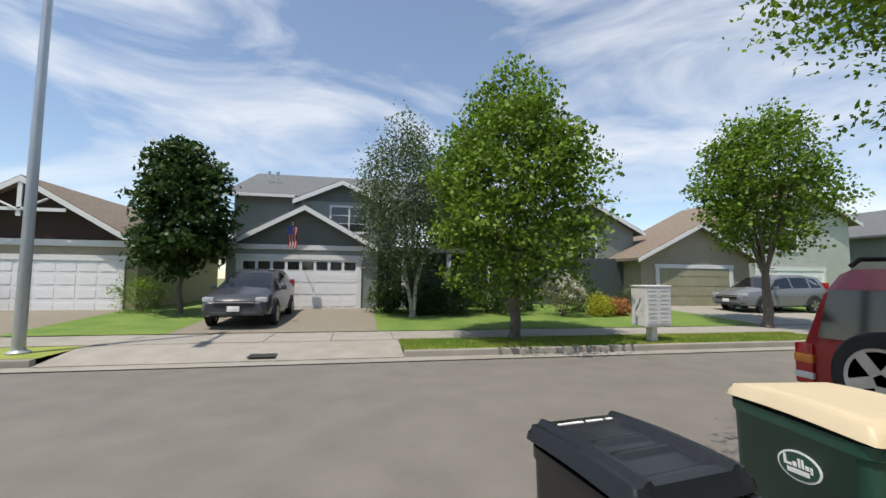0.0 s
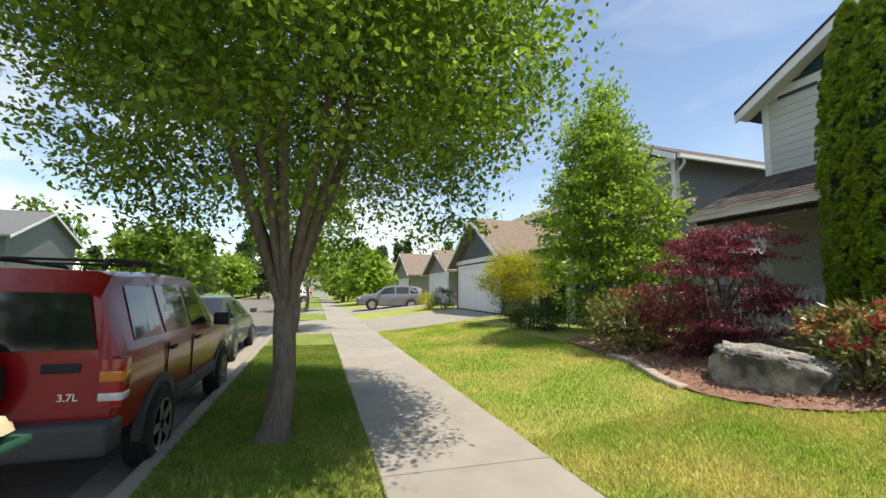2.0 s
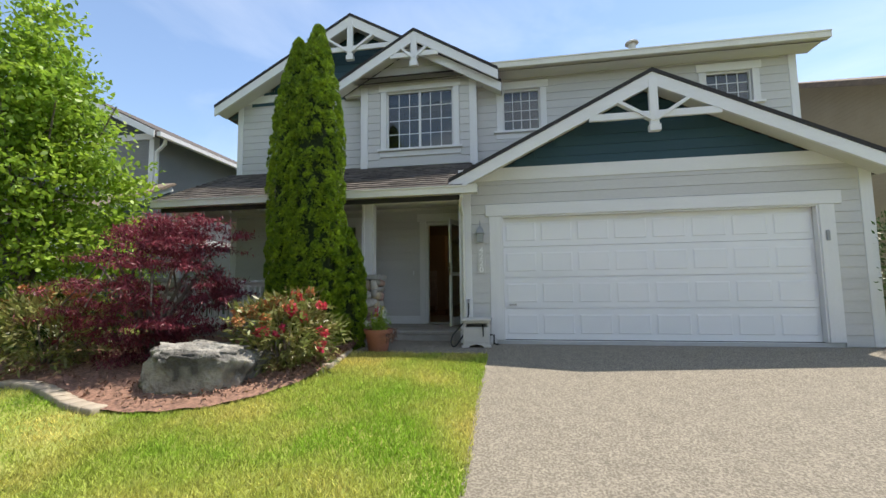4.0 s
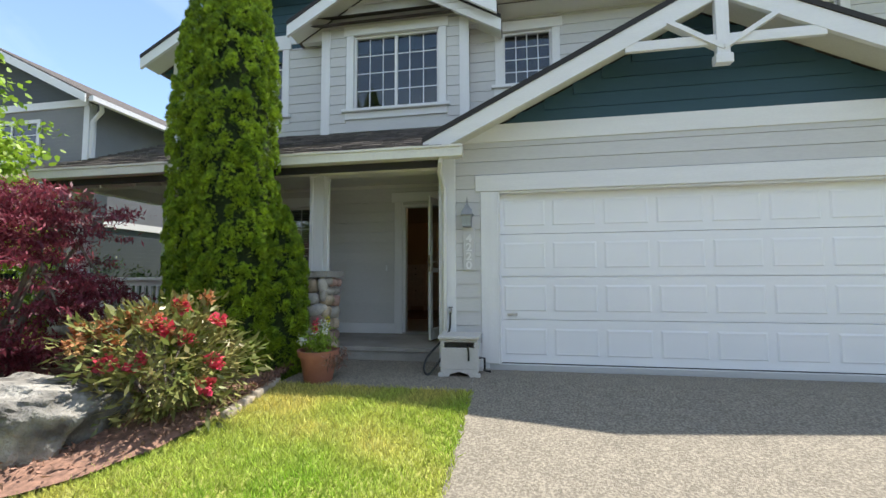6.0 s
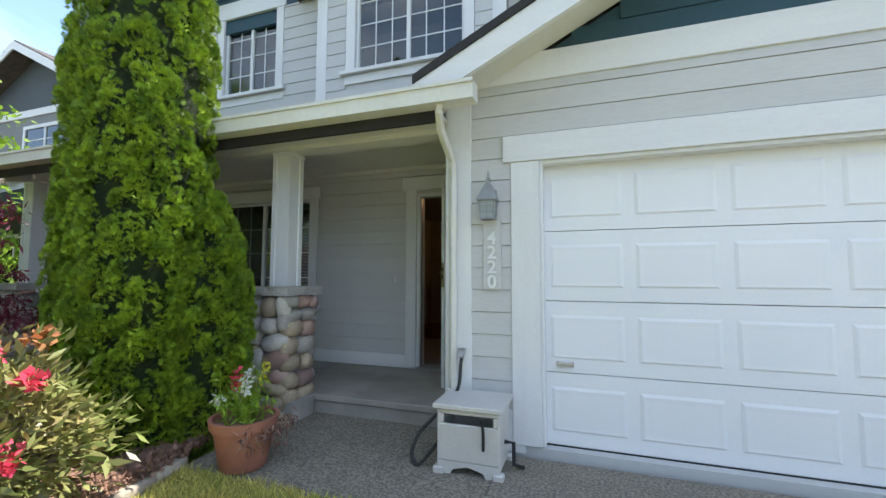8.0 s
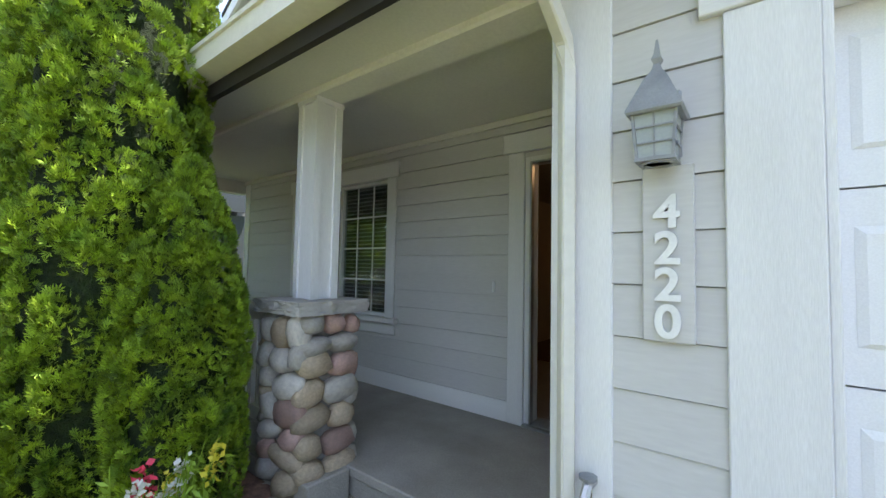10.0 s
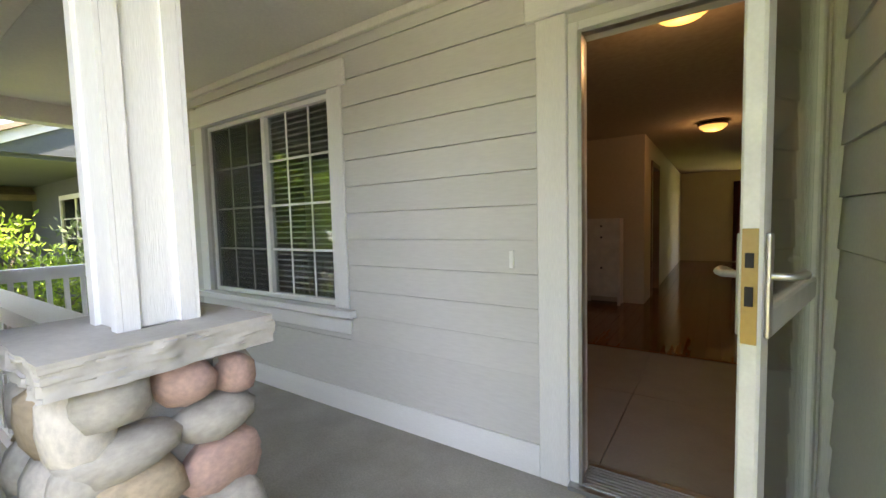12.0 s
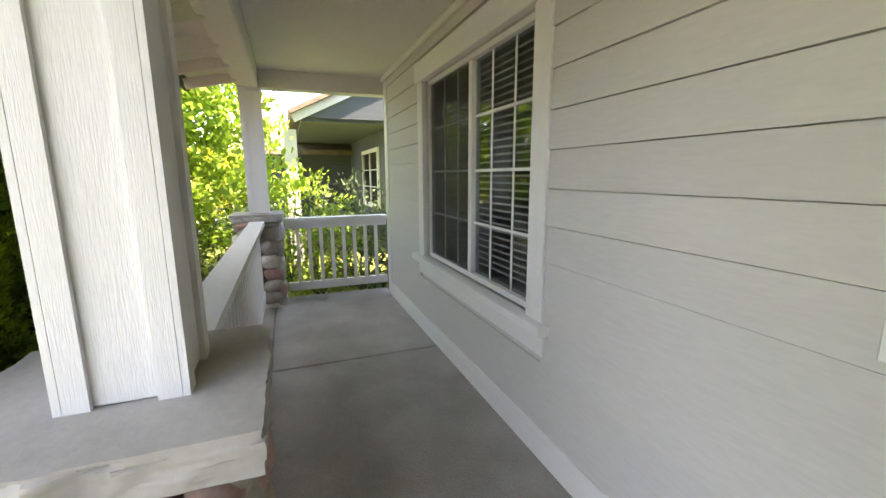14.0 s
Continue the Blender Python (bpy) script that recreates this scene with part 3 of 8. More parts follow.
# porch ceiling, beam and slab
structure("ceiling_porch", boxes((HX1 + 0.002, 6.70, PY + 0.002, -8.22, 3.24, 3.28), (HX1 + 0.002, 6.78, -8.04, -7.60, 3.10, 3.13)), M_SOFFIT, "painted porch ceiling")
bm = boxes((HX1 + 0.03, 6.86, -8.215, -8.005, 3.06, 3.30))
soften(bm, 0.012, 1)
structure("beam_porch", bm, M_SOFFIT, "painted porch beam")
bm = boxes((6.69, 6.86, PY, -8.215, 3.06, 3.30))
structure("beam_porch_end", bm, M_SOFFIT, "painted porch beam")
trim_board("trim_ceiling_crown", (HX1 + 0.03, 6.68, PY + 0.022, PY + 0.055, 3.185, 3.238), None, M_SOFFIT)
fp = structure("floor_porch", boxes((HX1 + 0.004, 6.88, PY, -8.24, 0.30, FLOOR - 0.02)), M_PORCH, "grey concrete porch floor in two slabs")
for b in ((HX1 + 0.004, 4.96, PY, -8.22, FLOOR - 0.06, FLOOR), (4.972, 6.90, PY, -8.22, FLOOR - 0.06, FLOOR), (2.55, 6.90, -8.216, -7.92, 0.30, FLOOR)):
    bm = boxes(b)
    soften(bm, 0.008, 1)
    part("floor_slab", bm, M_PORCH, fp)
structure("foundation", boxes((HX0 + 0.02, GDOOR[0] - 0.2, GY - 0.1, GY - 0.01, 0.2, 0.62)), M_CONC, "concrete footing")

for i in range(5, 9):
    bm = bmesh.new()
    x = 2.0 + i * 0.55
    beam(bm, (x, -8.04, 3.085), (x, -7.62, 2.99), 0.04, 0.09)
    structure("rafter_tail", bm, M_SOFFIT, "painted rafter tail under the eave")

rv = thing("roof_vent", "galvanised vent pipe with a rain cap on the roof", "vent", at=(-2.5, -10.2, 6.23))
bm = bmesh.new()
lathe(bm, [(0.075, 0), (0.075, 0.62), (0.02, 0.625)], 14)
part("pipe", bm, M_GUTTER, rv, "", 40)
bm = bmesh.new()
lathe(bm, [(0.09, 0.62), (0.14, 0.63), (0.14, 0.66), (0.04, 0.72)], 14)
part("rain_cap", bm, M_GUTTER, rv, "", 40)

# ---- garage door, windows, doors ----
def garage_door(label, x0, x1, z0, z1, y, cols, face=1, m=None, lites=False):
    m = m or M_GDOOR
    g = thing("garage_door", label, "garage door")
    hz = (z1 - z0) / 4
    w = (x1 - x0) / cols
    for r in range(4):
        bm = bmesh.new()
        a, b = z0 + r * hz + 0.003, z0 + (r + 1) * hz - 0.003
        ys = sorted((y - face * 0.05, y))
        box(bm, x0, x1, ys[0], ys[1], a, b)
        sec = part("door_section", bm, m, g)
        for c in range(cols):
            u0, u1 = x0 + c * w + 0.042, x0 + (c + 1) * w - 0.042
            v0, v1 = a + 0.10, b - 0.10
            bm = bmesh.new()
            o = [bm.verts.new((px, y + face * 0.001, pz)) for px, pz in ((u0, v0), (u1, v0), (u1, v1), (u0, v1))]
            p = [bm.verts.new((px, y + face * 0.008, pz)) for px, pz in ((u0 + .022, v0 + .012), (u1 - .022, v0 + .012), (u1 - .022, v1 - .022), (u0 + .022, v1 - .022))]
            q = [bm.verts.new((px, y + face * 0.0065, pz)) for px, pz in ((u0 + .05, v0 + .03), (u1 - .05, v0 + .03), (u1 - .05, v1 - .05), (u0 + .05, v1 - .05))]
            for s, t in ((o, p), (p, q)):
                for i in range(4):
                    bm.faces.new((s[i], s[(i + 1) % 4], t[(i + 1) % 4], t[i]))
            bm.faces.new(q)
            pm = M_GLASSD if lites and r == 3 else m
            part("door_lite" if lites and r == 3 else "raised_panel", bm, pm, sec)
    # unseen panel added to block light leaking through the section gaps
    part("back_skin", boxes((x0, x1, *sorted((y - face * 0.075, y - face * 0.055)), z0, z1)), m, g)
    return g


gd = garage_door("white panelled steel garage door, closed", GDOOR[0] + 0.02, GDOOR[1] - 0.02, 0.65, 2.74, GY - 0.09, 8)
M_STEEL = mat("brushed_steel", (0.55, 0.54, 0.52), None, 0.35, 1.0, scale=30, bump=0.05)
M_BLACK = mat("black_rubber", (0.02, 0.02, 0.02), None, 0.7, bump=0.1)
bm = boxes((0.21, 0.33, GY - 0.08, GY - 0.055, 1.225, 1.25), (0.21, 0.235, GY - 0.09, GY - 0.06, 1.22, 1.255), (0.305, 0.33, GY - 0.09, GY - 0.06, 1.22, 1.255))
soften(bm, 0.005, 1)
part("pull_handle", bm, M_STEEL, gd, "small chrome pull handle")
part("bottom_seal", boxes((GDOOR[0], GDOOR[1], GY - 0.13, GY - 0.08, 0.635, 0.655)), M_BLACK, gd, "black rubber bottom seal")
structure("garage_slab", boxes((HX0 + 0.14, HX1 - 0.14, -16, GY - 0.02, 0.4, 0.636)), M_CONC, "concrete garage floor edge")
trim_board("trim_garage_left", (0.43, 0.64, GY, GY + 0.035, 0.66, 2.74))
trim_board("trim_garage_right", (-4.56, -4.35, GY, GY + 0.035, 0.66, 2.74))
trim_board("trim_garage_head", (-4.66, 0.70, GY, GY + 0.045, 2.742, 2.945))
trim_board("trim_garage_jamb_left", (0.405, 0.43, GY - 0.085, GY + 0.02, 0.66, 2.742))
trim_board("trim_garage_jamb_right", (-4.35, -4.325, GY - 0.085, GY + 0.02, 0.66, 2.742))
trim_board("trim_garage_head_jamb", (-4.325, 0.405, GY - 0.085, GY + 0.02, 2.715, 2.742))
trim_board("trim_garage_plinth", (0.55, 0.95, GY, GY + 0.028, 0.60, 0.90))
bm = boxes((-4.46, -4.41, GY + 0.036, GY + 0.06, 2.18, 2.34))
soften(bm, 0.006, 1)
tagged(part("door_keypad", bm, mat("grey_plastic", (0.3, 0.31, 0.32), None, 0.5, bump=0.02)), "small grey garage door keypad on the trim", "keypad")

M_SCREEN = bpy.data.materials.new("insect_screen")
M_SCREEN.use_nodes = True
nt = M_SCREEN.node_tree
clear, mix = nt.nodes.new("ShaderNodeBsdfTransparent"), nt.nodes.new("ShaderNodeMixShader")
nt.nodes["Principled BSDF"].inputs["Base Color"].default_value = (0.03, 0.03, 0.03, 1)
nt.nodes["Principled BSDF"].inputs["Roughness"].default_value = 0.8
mix.inputs[0].default_value = 0.38
nt.links.new(clear.outputs["BSDF"], mix.inputs[1])
nt.links.new(nt.nodes["Principled BSDF"].outputs["BSDF"], mix.inputs[2])
nt.links.new(mix.outputs["Shader"], nt.nodes["Material Output"].inputs["Surface"])


def window(n, label, w, y, cols, rows, slide=True, head=0.14, side=0.13, sill=True, blind=False, dark=1.2):
    x0, x1, z0, z1 = w
    k = structure(f"window_{n}", boxes((x0, x1, y - 0.13, y - 0.125, z0, z0 + 0.006)), M_TRIM, label)
    fr = 0.035
    trim_board("window_frame", (x0, x0 + fr, y - 0.10, y - 0.02, z0, z1), k)
    trim_board("window_frame", (x1 - fr, x1, y - 0.10, y - 0.02, z0, z1), k)
    trim_board("window_frame", (x0 + fr, x1 - fr, y - 0.10, y - 0.02, z1 - fr, z1), k)
    trim_board("window_frame", (x0 + fr, x1 - fr, y - 0.10, y - 0.02, z0, z0 + fr), k)
    mids = [x0 + fr, x1 - fr]
    if slide:
        xm = (x0 + x1) / 2
        trim_board("meeting_rail", (xm - 0.025, xm + 0.025, y - 0.09, y - 0.025, z0 + fr, z1 - fr), k)
        mids = [x0 + fr, xm, x1 - fr]
    for a, b in zip(mids, mids[1:]):
        bm = bmesh.new()
        box(bm, a, b, y - 0.063, y - 0.057, z0 + fr, z1 - fr)
        p = part("pane", bm, M_GLASS, k)
        p.visible_shadow = False
        cc = max(2, cols // (len(mids) - 1))
        for i in range(1, cc):
            xx = a + (b - a) * i / cc
            part("muntin", boxes((xx - 0.008, xx + 0.008, y - 0.055, y - 0.05, z0 + fr, z1 - fr)), M_GRID, k)
        for j in range(1, rows):
            zz = z0 + fr + (z1 - z0 - 2 * fr) * j / rows
            part("muntin", boxes((a, b, y - 0.055, y - 0.0495, zz - 0.008, zz + 0.008)), M_GRID, k)
    trim_board("side_casing", (x0 - side, x0, y, y + 0.035, z0, z1), k)
    trim_board("side_casing", (x1, x1 + side, y, y + 0.035, z0, z1), k)
    trim_board("head_casing", (x0 - side - 0.04, x1 + side + 0.04, y, y + 0.045, z1, z1 + head + 0.02), k)
    if sill:
        trim_board("window_sill", (x0 - side - 0.06, x1 + side + 0.06, y - 0.02, y + 0.085, z0 - 0.05, z0), k)
        trim_board("apron_board", (x0 - side - 0.02, x1 + side + 0.02, y, y + 0.03, z0 - 0.17, z0 - 0.055), k)
    if blind:
        p = part("insect_screen", boxes((mids[1] + 0.02, mids[2], y - 0.036, y - 0.034, z0 + fr, z1 - fr)), M_SCREEN, k, "dark insect screen")
        p.visible_shadow = False
    # a dim room behind
    bm = bmesh.new()
    box(bm, x0 - 0.5, x1 + 0.5, y - 0.2 - dark, y - 0.142, z0 - 0.4, z1 + 0.1)
    fs = [f for f in bm.faces if abs(f.calc_center_median().y - (y - 0.142)) < 0.01]
    bmesh.ops.delete(bm, geom=fs, context="FACES")
    part("room_lining", bm, M_ROOM, k, "dim room seen through the glass")
    if blind:
        z = z0 + 0.05
        while z < z0 + (z1 - z0) * 0.99:
            part("blind_slat", boxes((x0 + 0.03, x1 - 0.03, y - 0.182, y - 0.176, z, z + 0.013)), M_BLIND, k)
            z += 0.045
    return k


window(1, "white sliding porch window with grids and lowered blinds", PWIN, PY, 6, 4, blind=True)
window(2, "white sliding bay window with grids", BWIN, BY, 6, 4)
window(3, "white small upper window with grids", W2, UY, 4, 4, slide=False)
window(4, "white small upper window with grids over the garage roof", W3, UY, 4, 3, slide=False)
window(5, "white upper window with grids behind the cypress", WM, UY, 4, 4)
# front door opening
trim_board("trim_door_left", (2.06, 2.20, PY, PY + 0.035, FLOOR + 0.012, 2.94))
trim_board("trim_door_right", (1.145, 1.19, PY, PY + 0.035, FLOOR + 0.012, 2.94))
trim_board("trim_door_head", (1.145, 2.25, PY, PY + 0.045, 2.942, 3.10))
trim_board("jamb_left", (2.015, 2.06, PY - 0.14, PY + 0.01, 0.79, 2.90))
trim_board("jamb_head", (1.19, 2.015, PY - 0.14, PY + 0.01, 2.86, 2.90))
trim_board("jamb_right", (1.19, 1.215, PY - 0.14, PY + 0.01, 0.79, 2.90))
M_ALU = mat("aluminium", (0.5, 0.5, 0.5), None, 0.4, 0.9, scale=20, bump=0.05)
k = structure("threshold", boxes((1.19, 2.06, PY - 0.20, PY + 0.05, 0.765, 0.79)), M_ALU, "ribbed aluminium door threshold")
for i in range(8):
    part("threshold_rib", boxes((1.2, 2.05, PY - 0.17 + i * 0.024, PY - 0.158 + i * 0.024, 0.79, 0.795)), M_ALU, k)
for b in ((1.995, 2.013, PY - 0.02, PY + 0.028, 0.80, 2.855), (1.217, 1.995, PY - 0.02, PY + 0.028, 2.838, 2.856)):
    trim_board("storm_door_frame", b, None, M_ALU, 0.002)
# storm door, swung out
M_STORM = mat("white_storm_frame", (0.74, 0.74, 0.72), None, 0.45, bump=0.03)
sd = thing("storm_door", "white full-glass storm door standing open over the porch", "door", at=(1.22, PY + 0.03, 0.80), rz=75)
SW, SH = 0.84, 2.06
for nm, b in (("stile", (0, 0.075, -0.02, 0.02, 0, SH)), ("stile", (SW - 0.075, SW, -0.02, 0.02, 0, SH)), ("top_rail", (0.075, SW - 0.075, -0.02, 0.02, SH - 0.09, SH)), ("bottom_rail", (0.075, SW - 0.075, -0.02, 0.02, 0, 0.16)), ("middle_rail", (0.075, SW - 0.075, -0.018, 0.018, 0.96, 1.03))):
    bm = boxes(b)
    soften(bm, 0.006, 1)
    part(nm, bm, M_STORM, sd)
for a, b in ((0.16, 0.96), (1.03, SH - 0.09)):
    p = part("pane", boxes((0.075, SW - 0.075, -0.003, 0.003, a, b)), M_STORMGLASS, sd)
    p.visible_shadow = False
bm = boxes((SW - 0.056, SW - 0.022, 0.02, 0.030, 0.98, 1.20), (SW - 0.056, SW - 0.022, -0.030, -0.02, 0.98, 1.20))
soften(bm, 0.006, 2)
M_BRASS = mat("brass_plate", (0.42, 0.33, 0.19), None, 0.35, 1.0, bump=0.05)
lk = part("lock_plate", bm, M_STEEL, sd, "satin nickel lock plate")
for s in (-1, 1):
    bm = bmesh.new()
    tube(bm, [(SW - 0.04, s * 0.02, 1.11), (SW - 0.04, s * 0.06, 1.11), (SW - 0.055, s * 0.072, 1.112), (SW - 0.09, s * 0.075, 1.114), (SW - 0.13, s * 0.073, 1.108), (SW - 0.155, s * 0.068, 1.100)], 0.009, 8, 0.007)
    part("lever_handle", bm, M_STEEL, lk, "steel lever handle", 60)
ep = part("edge_plate", boxes((SW, SW + 0.003, -0.014, 0.014, 0.97, 1.21)), M_BRASS, sd, "brass strike plate on the door edge")
for a, b in ((1.13, 1.16), (1.05, 1.09)):
    part("latch", boxes((SW + 0.003, SW + 0.010, -0.007, 0.007, a, b)), M_BLACK, ep)
bm = bmesh.new()
tube(bm, [(0.03, 0.03, 0.09), (0.40, 0.06, 0.09)], 0.014, 10)
tube(bm, [(0.40, 0.06, 0.09), (0.62, 0.07, 0.09)], 0.006, 8)
part("door_closer", bm, M_STORM, sd, "white tubular door closer", 50)
# inner door, open against the hall's wall
M_IDOOR = mat("painted_inner_door", (0.42, 0.38, 0.33), None, 0.45, bump=0.04)
idr = thing("front_door", "beige panelled front door standing open inside the hall", "door", at=(1.205, PY - 0.15, 0.80), rz=-98)
bm = boxes((0, 0.86, -0.022, 0.022, 0, 2.05))
soften(bm, 0.004, 1)
slab = part("slab", bm, M_IDOOR, idr)
for (a, b) in ((0.12, 0.40), (0.47, 0.75)):
    for (c, d) in ((0.2, 0.8), (0.95, 1.55), (1.65, 1.92)):
        for s in (-1, 1):
            bm = boxes((a, b, s * 0.022 - 0.006, s * 0.022 + 0.006, c, d))
            soften(bm, 0.006, 1)
            part("door_panel", bm, M_IDOOR, slab)
bm = bmesh.new()
lathe(bm, [(0.03, 0), (0.03, 0.01), (0.012, 0.015), (0.012, 0.05)], 12)
bmesh.ops.rotate(bm, verts=bm.verts, cent=(0, 0, 0), matrix=Matrix.Rotation(radians(-90), 3, "X"))
bmesh.ops.translate(bm, verts=bm.verts, vec=(0.79, 0.022, 1.0))
tube(bm, [(0.79, 0.07, 1.0), (0.72, 0.075, 1.0), (0.66, 0.07, 1.0)], 0.011, 8)
part("lever_handle", bm, M_STEEL, idr, "steel lever handle", 50)
bm = bmesh.new()
lathe(bm, [(0.028, 0), (0.028, 0.015), (0.02, 0.03)], 12)
bmesh.ops.rotate(bm, verts=bm.verts, cent=(0, 0, 0), matrix=Matrix.Rotation(radians(-90), 3, "X"))
bmesh.ops.translate(bm, verts=bm.verts, vec=(0.79, 0.022, 1.16))
part("deadbolt", bm, M_STEEL, idr, "round steel deadbolt", 50)

# ---- hall behind the door ----
M_HWALL = mat("cream_hall_paint", (0.50, 0.42, 0.30), (0.47, 0.39, 0.28), 0.8, scale=2, bump=0.03)
M_HCEIL = mat("hall_ceiling_paint", (0.42, 0.35, 0.26), None, 0.9, scale=20, bump=0.2)
M_TILE = mat("beige_floor_tile", (0.30, 0.27, 0.235), (0.26, 0.235, 0.20), 0.45, scale=5, bump=0.08, obj=0.05)
M_WOOD = mat("red_brown_wood_floor", (0.20, 0.075, 0.03), (0.13, 0.045, 0.018), 0.14, scale=3, fine=40, bump=0.05, dist=0.0005, stretch=(8, 0.6, 1), obj=0.25)
M_WDARK = mat("dark_wood_trim", (0.12, 0.055, 0.028), None, 0.5, bump=0.05)
structure("floor_hall", boxes((0.7, 5.0, -21.06, PY - 0.142, 0.4, 0.765)), M_MORTAR, "hall subfloor")
fl = structure("floor_tiles", boxes((0.73, 4.9, -11.75, PY - 0.20, 0.765, 0.768)), M_MORTAR, "beige tiled entry floor")
for i in range(6):
    for j in range(2):
        a, b = 0.74 + i * 0.62, PY - 0.205 - j * 1.02
        bm = boxes((a, a + 0.615, b - 1.015, b, 0.768, 0.777))
        part("tile", bm, M_TILE, fl)
fw = structure("floor_wood", boxes((0.73, 4.9, -21.0, -11.84, 0.765, 0.768)), M_WDARK, "glossy red-brown wood floor")
for i in range(35):
    off = (i * 0.37) % 1.2
    y = -11.84
    while y > -20.9:
        e = max(y - (1.2 if y < -11.85 else 0.4 + off), -20.98)
        part("plank", boxes((0.725 + i * 0.12, 0.725 + i * 0.12 + 0.118, e + 0.001, y - 0.001, 0.768, 0.7775)), M_WOOD, fw)
        y = e
structure("wall_hall_right", boxes((0.60, 0.72, -18.2, PY - 0.14, 0.77, 3.24), (0.72, 1.19, PY - 0.16, PY - 0.142, 0.77, 3.24)), M_HWALL, "cream hall wall")
structure("wall_hall_left", boxes((3.60, 3.72, -14.09, PY - 0.14, 0.77, 3.24), (2.36, 3.72, -14.21, -14.09, 0.77, 3.24), (2.36, 2.48, -14.75, -14.21, 0.77, 3.24), (2.36, 2.48, -20.9, -15.75, 0.77, 3.24), (2.36, 2.48, -15.75, -14.75, 2.85, 3.24)), M_HWALL, "cream hall walls with a doorway")
structure("trim_hall_doorway", boxes((2.34, 2.50, -14.83, -14.74, 0.77, 2.9), (2.34, 2.50, -15.76, -15.67, 0.77, 2.9), (2.34, 2.50, -15.67, -14.83, 2.82, 2.9)), M_WDARK, "dark wooden door casing")
structure("baseboard_hall", boxes((0.72, 0.735, -18.2, PY - 0.2, 0.777, 0.87)), M_WDARK, "dark baseboard")
structure("wall_hall_back", hole_wall(-2.2, 4.9, -21.06, -20.94, 0.77, 3.24, [(-0.9, 1.02, 0.80, 2.85)]), M_HWALL, "cream back wall with a glass slider opening")
structure("wall_family_room", boxes((-2.3, -2.2, -21.0, -18.2, 0.77, 3.24), (-2.2, 0.60, -18.3, -18.2, 0.77, 3.24)), M_HWALL, "cream family room walls")
structure("floor_family_room", boxes((-2.2, 0.72, -20.94, -18.2, 0.4, 0.774)), M_WOOD, "glossy red-brown wood floor")
structure("wall_hall_front_left", boxes((3.42, 4.9, -15.0, -14.9, 0.77, 3.24)), M_HWALL, "cream wall")
structure("ceiling_hall", boxes((-2.3, 4.9, -21.0, PY - 0.142, 3.20, 3.235)), M_HCEIL, "textured hall ceiling")
# back yard seen through the slider
structure("back_yard", boxes((-8, 8, -40, -21.2, 0.4, 0.70)), M_GRASS, "sunlit back lawn")
for s, nm in ((1.02, "curtain"),):
    bm = bmesh.new()
    n = 40
    v0 = [bm.verts.new((1.16 - 0.30 * i / n, -20.86 + 0.03 * math.sin(i * 1.1), 0.80)) for i in range(n + 1)]
    v1 = [bm.verts.new((1.16 - 0.22 * i / n, -20.86 + 0.035 * math.sin(i * 1.1), 2.9)) for i in range(n + 1)]
    for i in range(n):
        bm.faces.new((v0[i], v0[i + 1], v1[i + 1], v1[i]))
    r = bmesh.ops.solidify(bm, geom=bm.faces[:], thickness=0.006)
    tagged(part("curtain", bm, mat("dark_red_curtain", (0.12, 0.02, 0.02), None, 0.85, scale=30, bump=0.1), None, "", 60), "dark red gathered curtain beside the glass door", "curtain")
M_LAMP = glow("warm_lamp_glass", (1.0, 0.50, 0.14), 0.13)
for x, y in ((1.56, -13.85), (1.67, -10.25)):
    k = thing("ceiling_lamp", "lit amber glass ceiling lamp with a dark rim", "lamp", "hall ceiling lamps", at=(x, y, 3.20))
    bm = bmesh.new()
    lathe(bm, [(0.03, -0.12), (0.10, -0.105), (0.145, -0.07), (0.155, -0.045)], 20)
    part("shade", bm, M_LAMP, k, "glowing amber glass bowl", 60)
    bm = bmesh.new()
    lathe(bm, [(0.16, -0.05), (0.165, -0.035), (0.14, -0.015), (0.07, 0.0)], 20)
    part("rim", bm, M_WDARK, k, "dark bronze rim", 60)
    li = new("hall_bulb", bpy.data.lights.new("hall_bulb", "POINT"))
    li.data.energy, li.data.color, li.data.shadow_soft_size = 0.5, (1.0, 0.60, 0.28), 0.08
    li.location = (x, y, 2.98)
sc = thing("shoe_cabinet", "white slim shoe cabinet with two flap doors on legs", "cabinet", at=(2.93, -13.93, 0.777))
M_WHITEL = mat("white_lacquer", (0.68, 0.64, 0.56), None, 0.4, bump=0.02)
bm = boxes((-0.30, 0.20, -0.12, 0.12, 0.12, 1.25))
soften(bm, 0.006, 1)
part("body", bm, M_WHITEL, sc)
for i, (a, b) in enumerate(((0.18, 0.60), (0.64, 1.04), (1.08, 1.20))):
    for y in (0.125,):
        bm = boxes((-0.28, 0.18, 0.12, 0.138, a, b))
        soften(bm, 0.004, 1)
        f = part("flap_door", bm, M_WHITEL, sc)
        bm = bmesh.new()
        lathe(bm, [(0.014, 0), (0.014, 0.02)], 10)
        bmesh.ops.rotate(bm, verts=bm.verts, cent=(0, 0, 0), matrix=Matrix.Rotation(radians(-90), 3, "X"))
        bmesh.ops.translate(bm, verts=bm.verts, vec=(-0.05, 0.138, b - 0.06))
        part("knob", bm, M_BLACK, f, "small black knob")
for x in (-0.28, 0.18):
    for y in (-0.10, 0.10):
        part("leg", boxes((x - 0.018, x + 0.018, y - 0.018, y + 0.018, 0, 0.12)), M_WHITEL, sc)

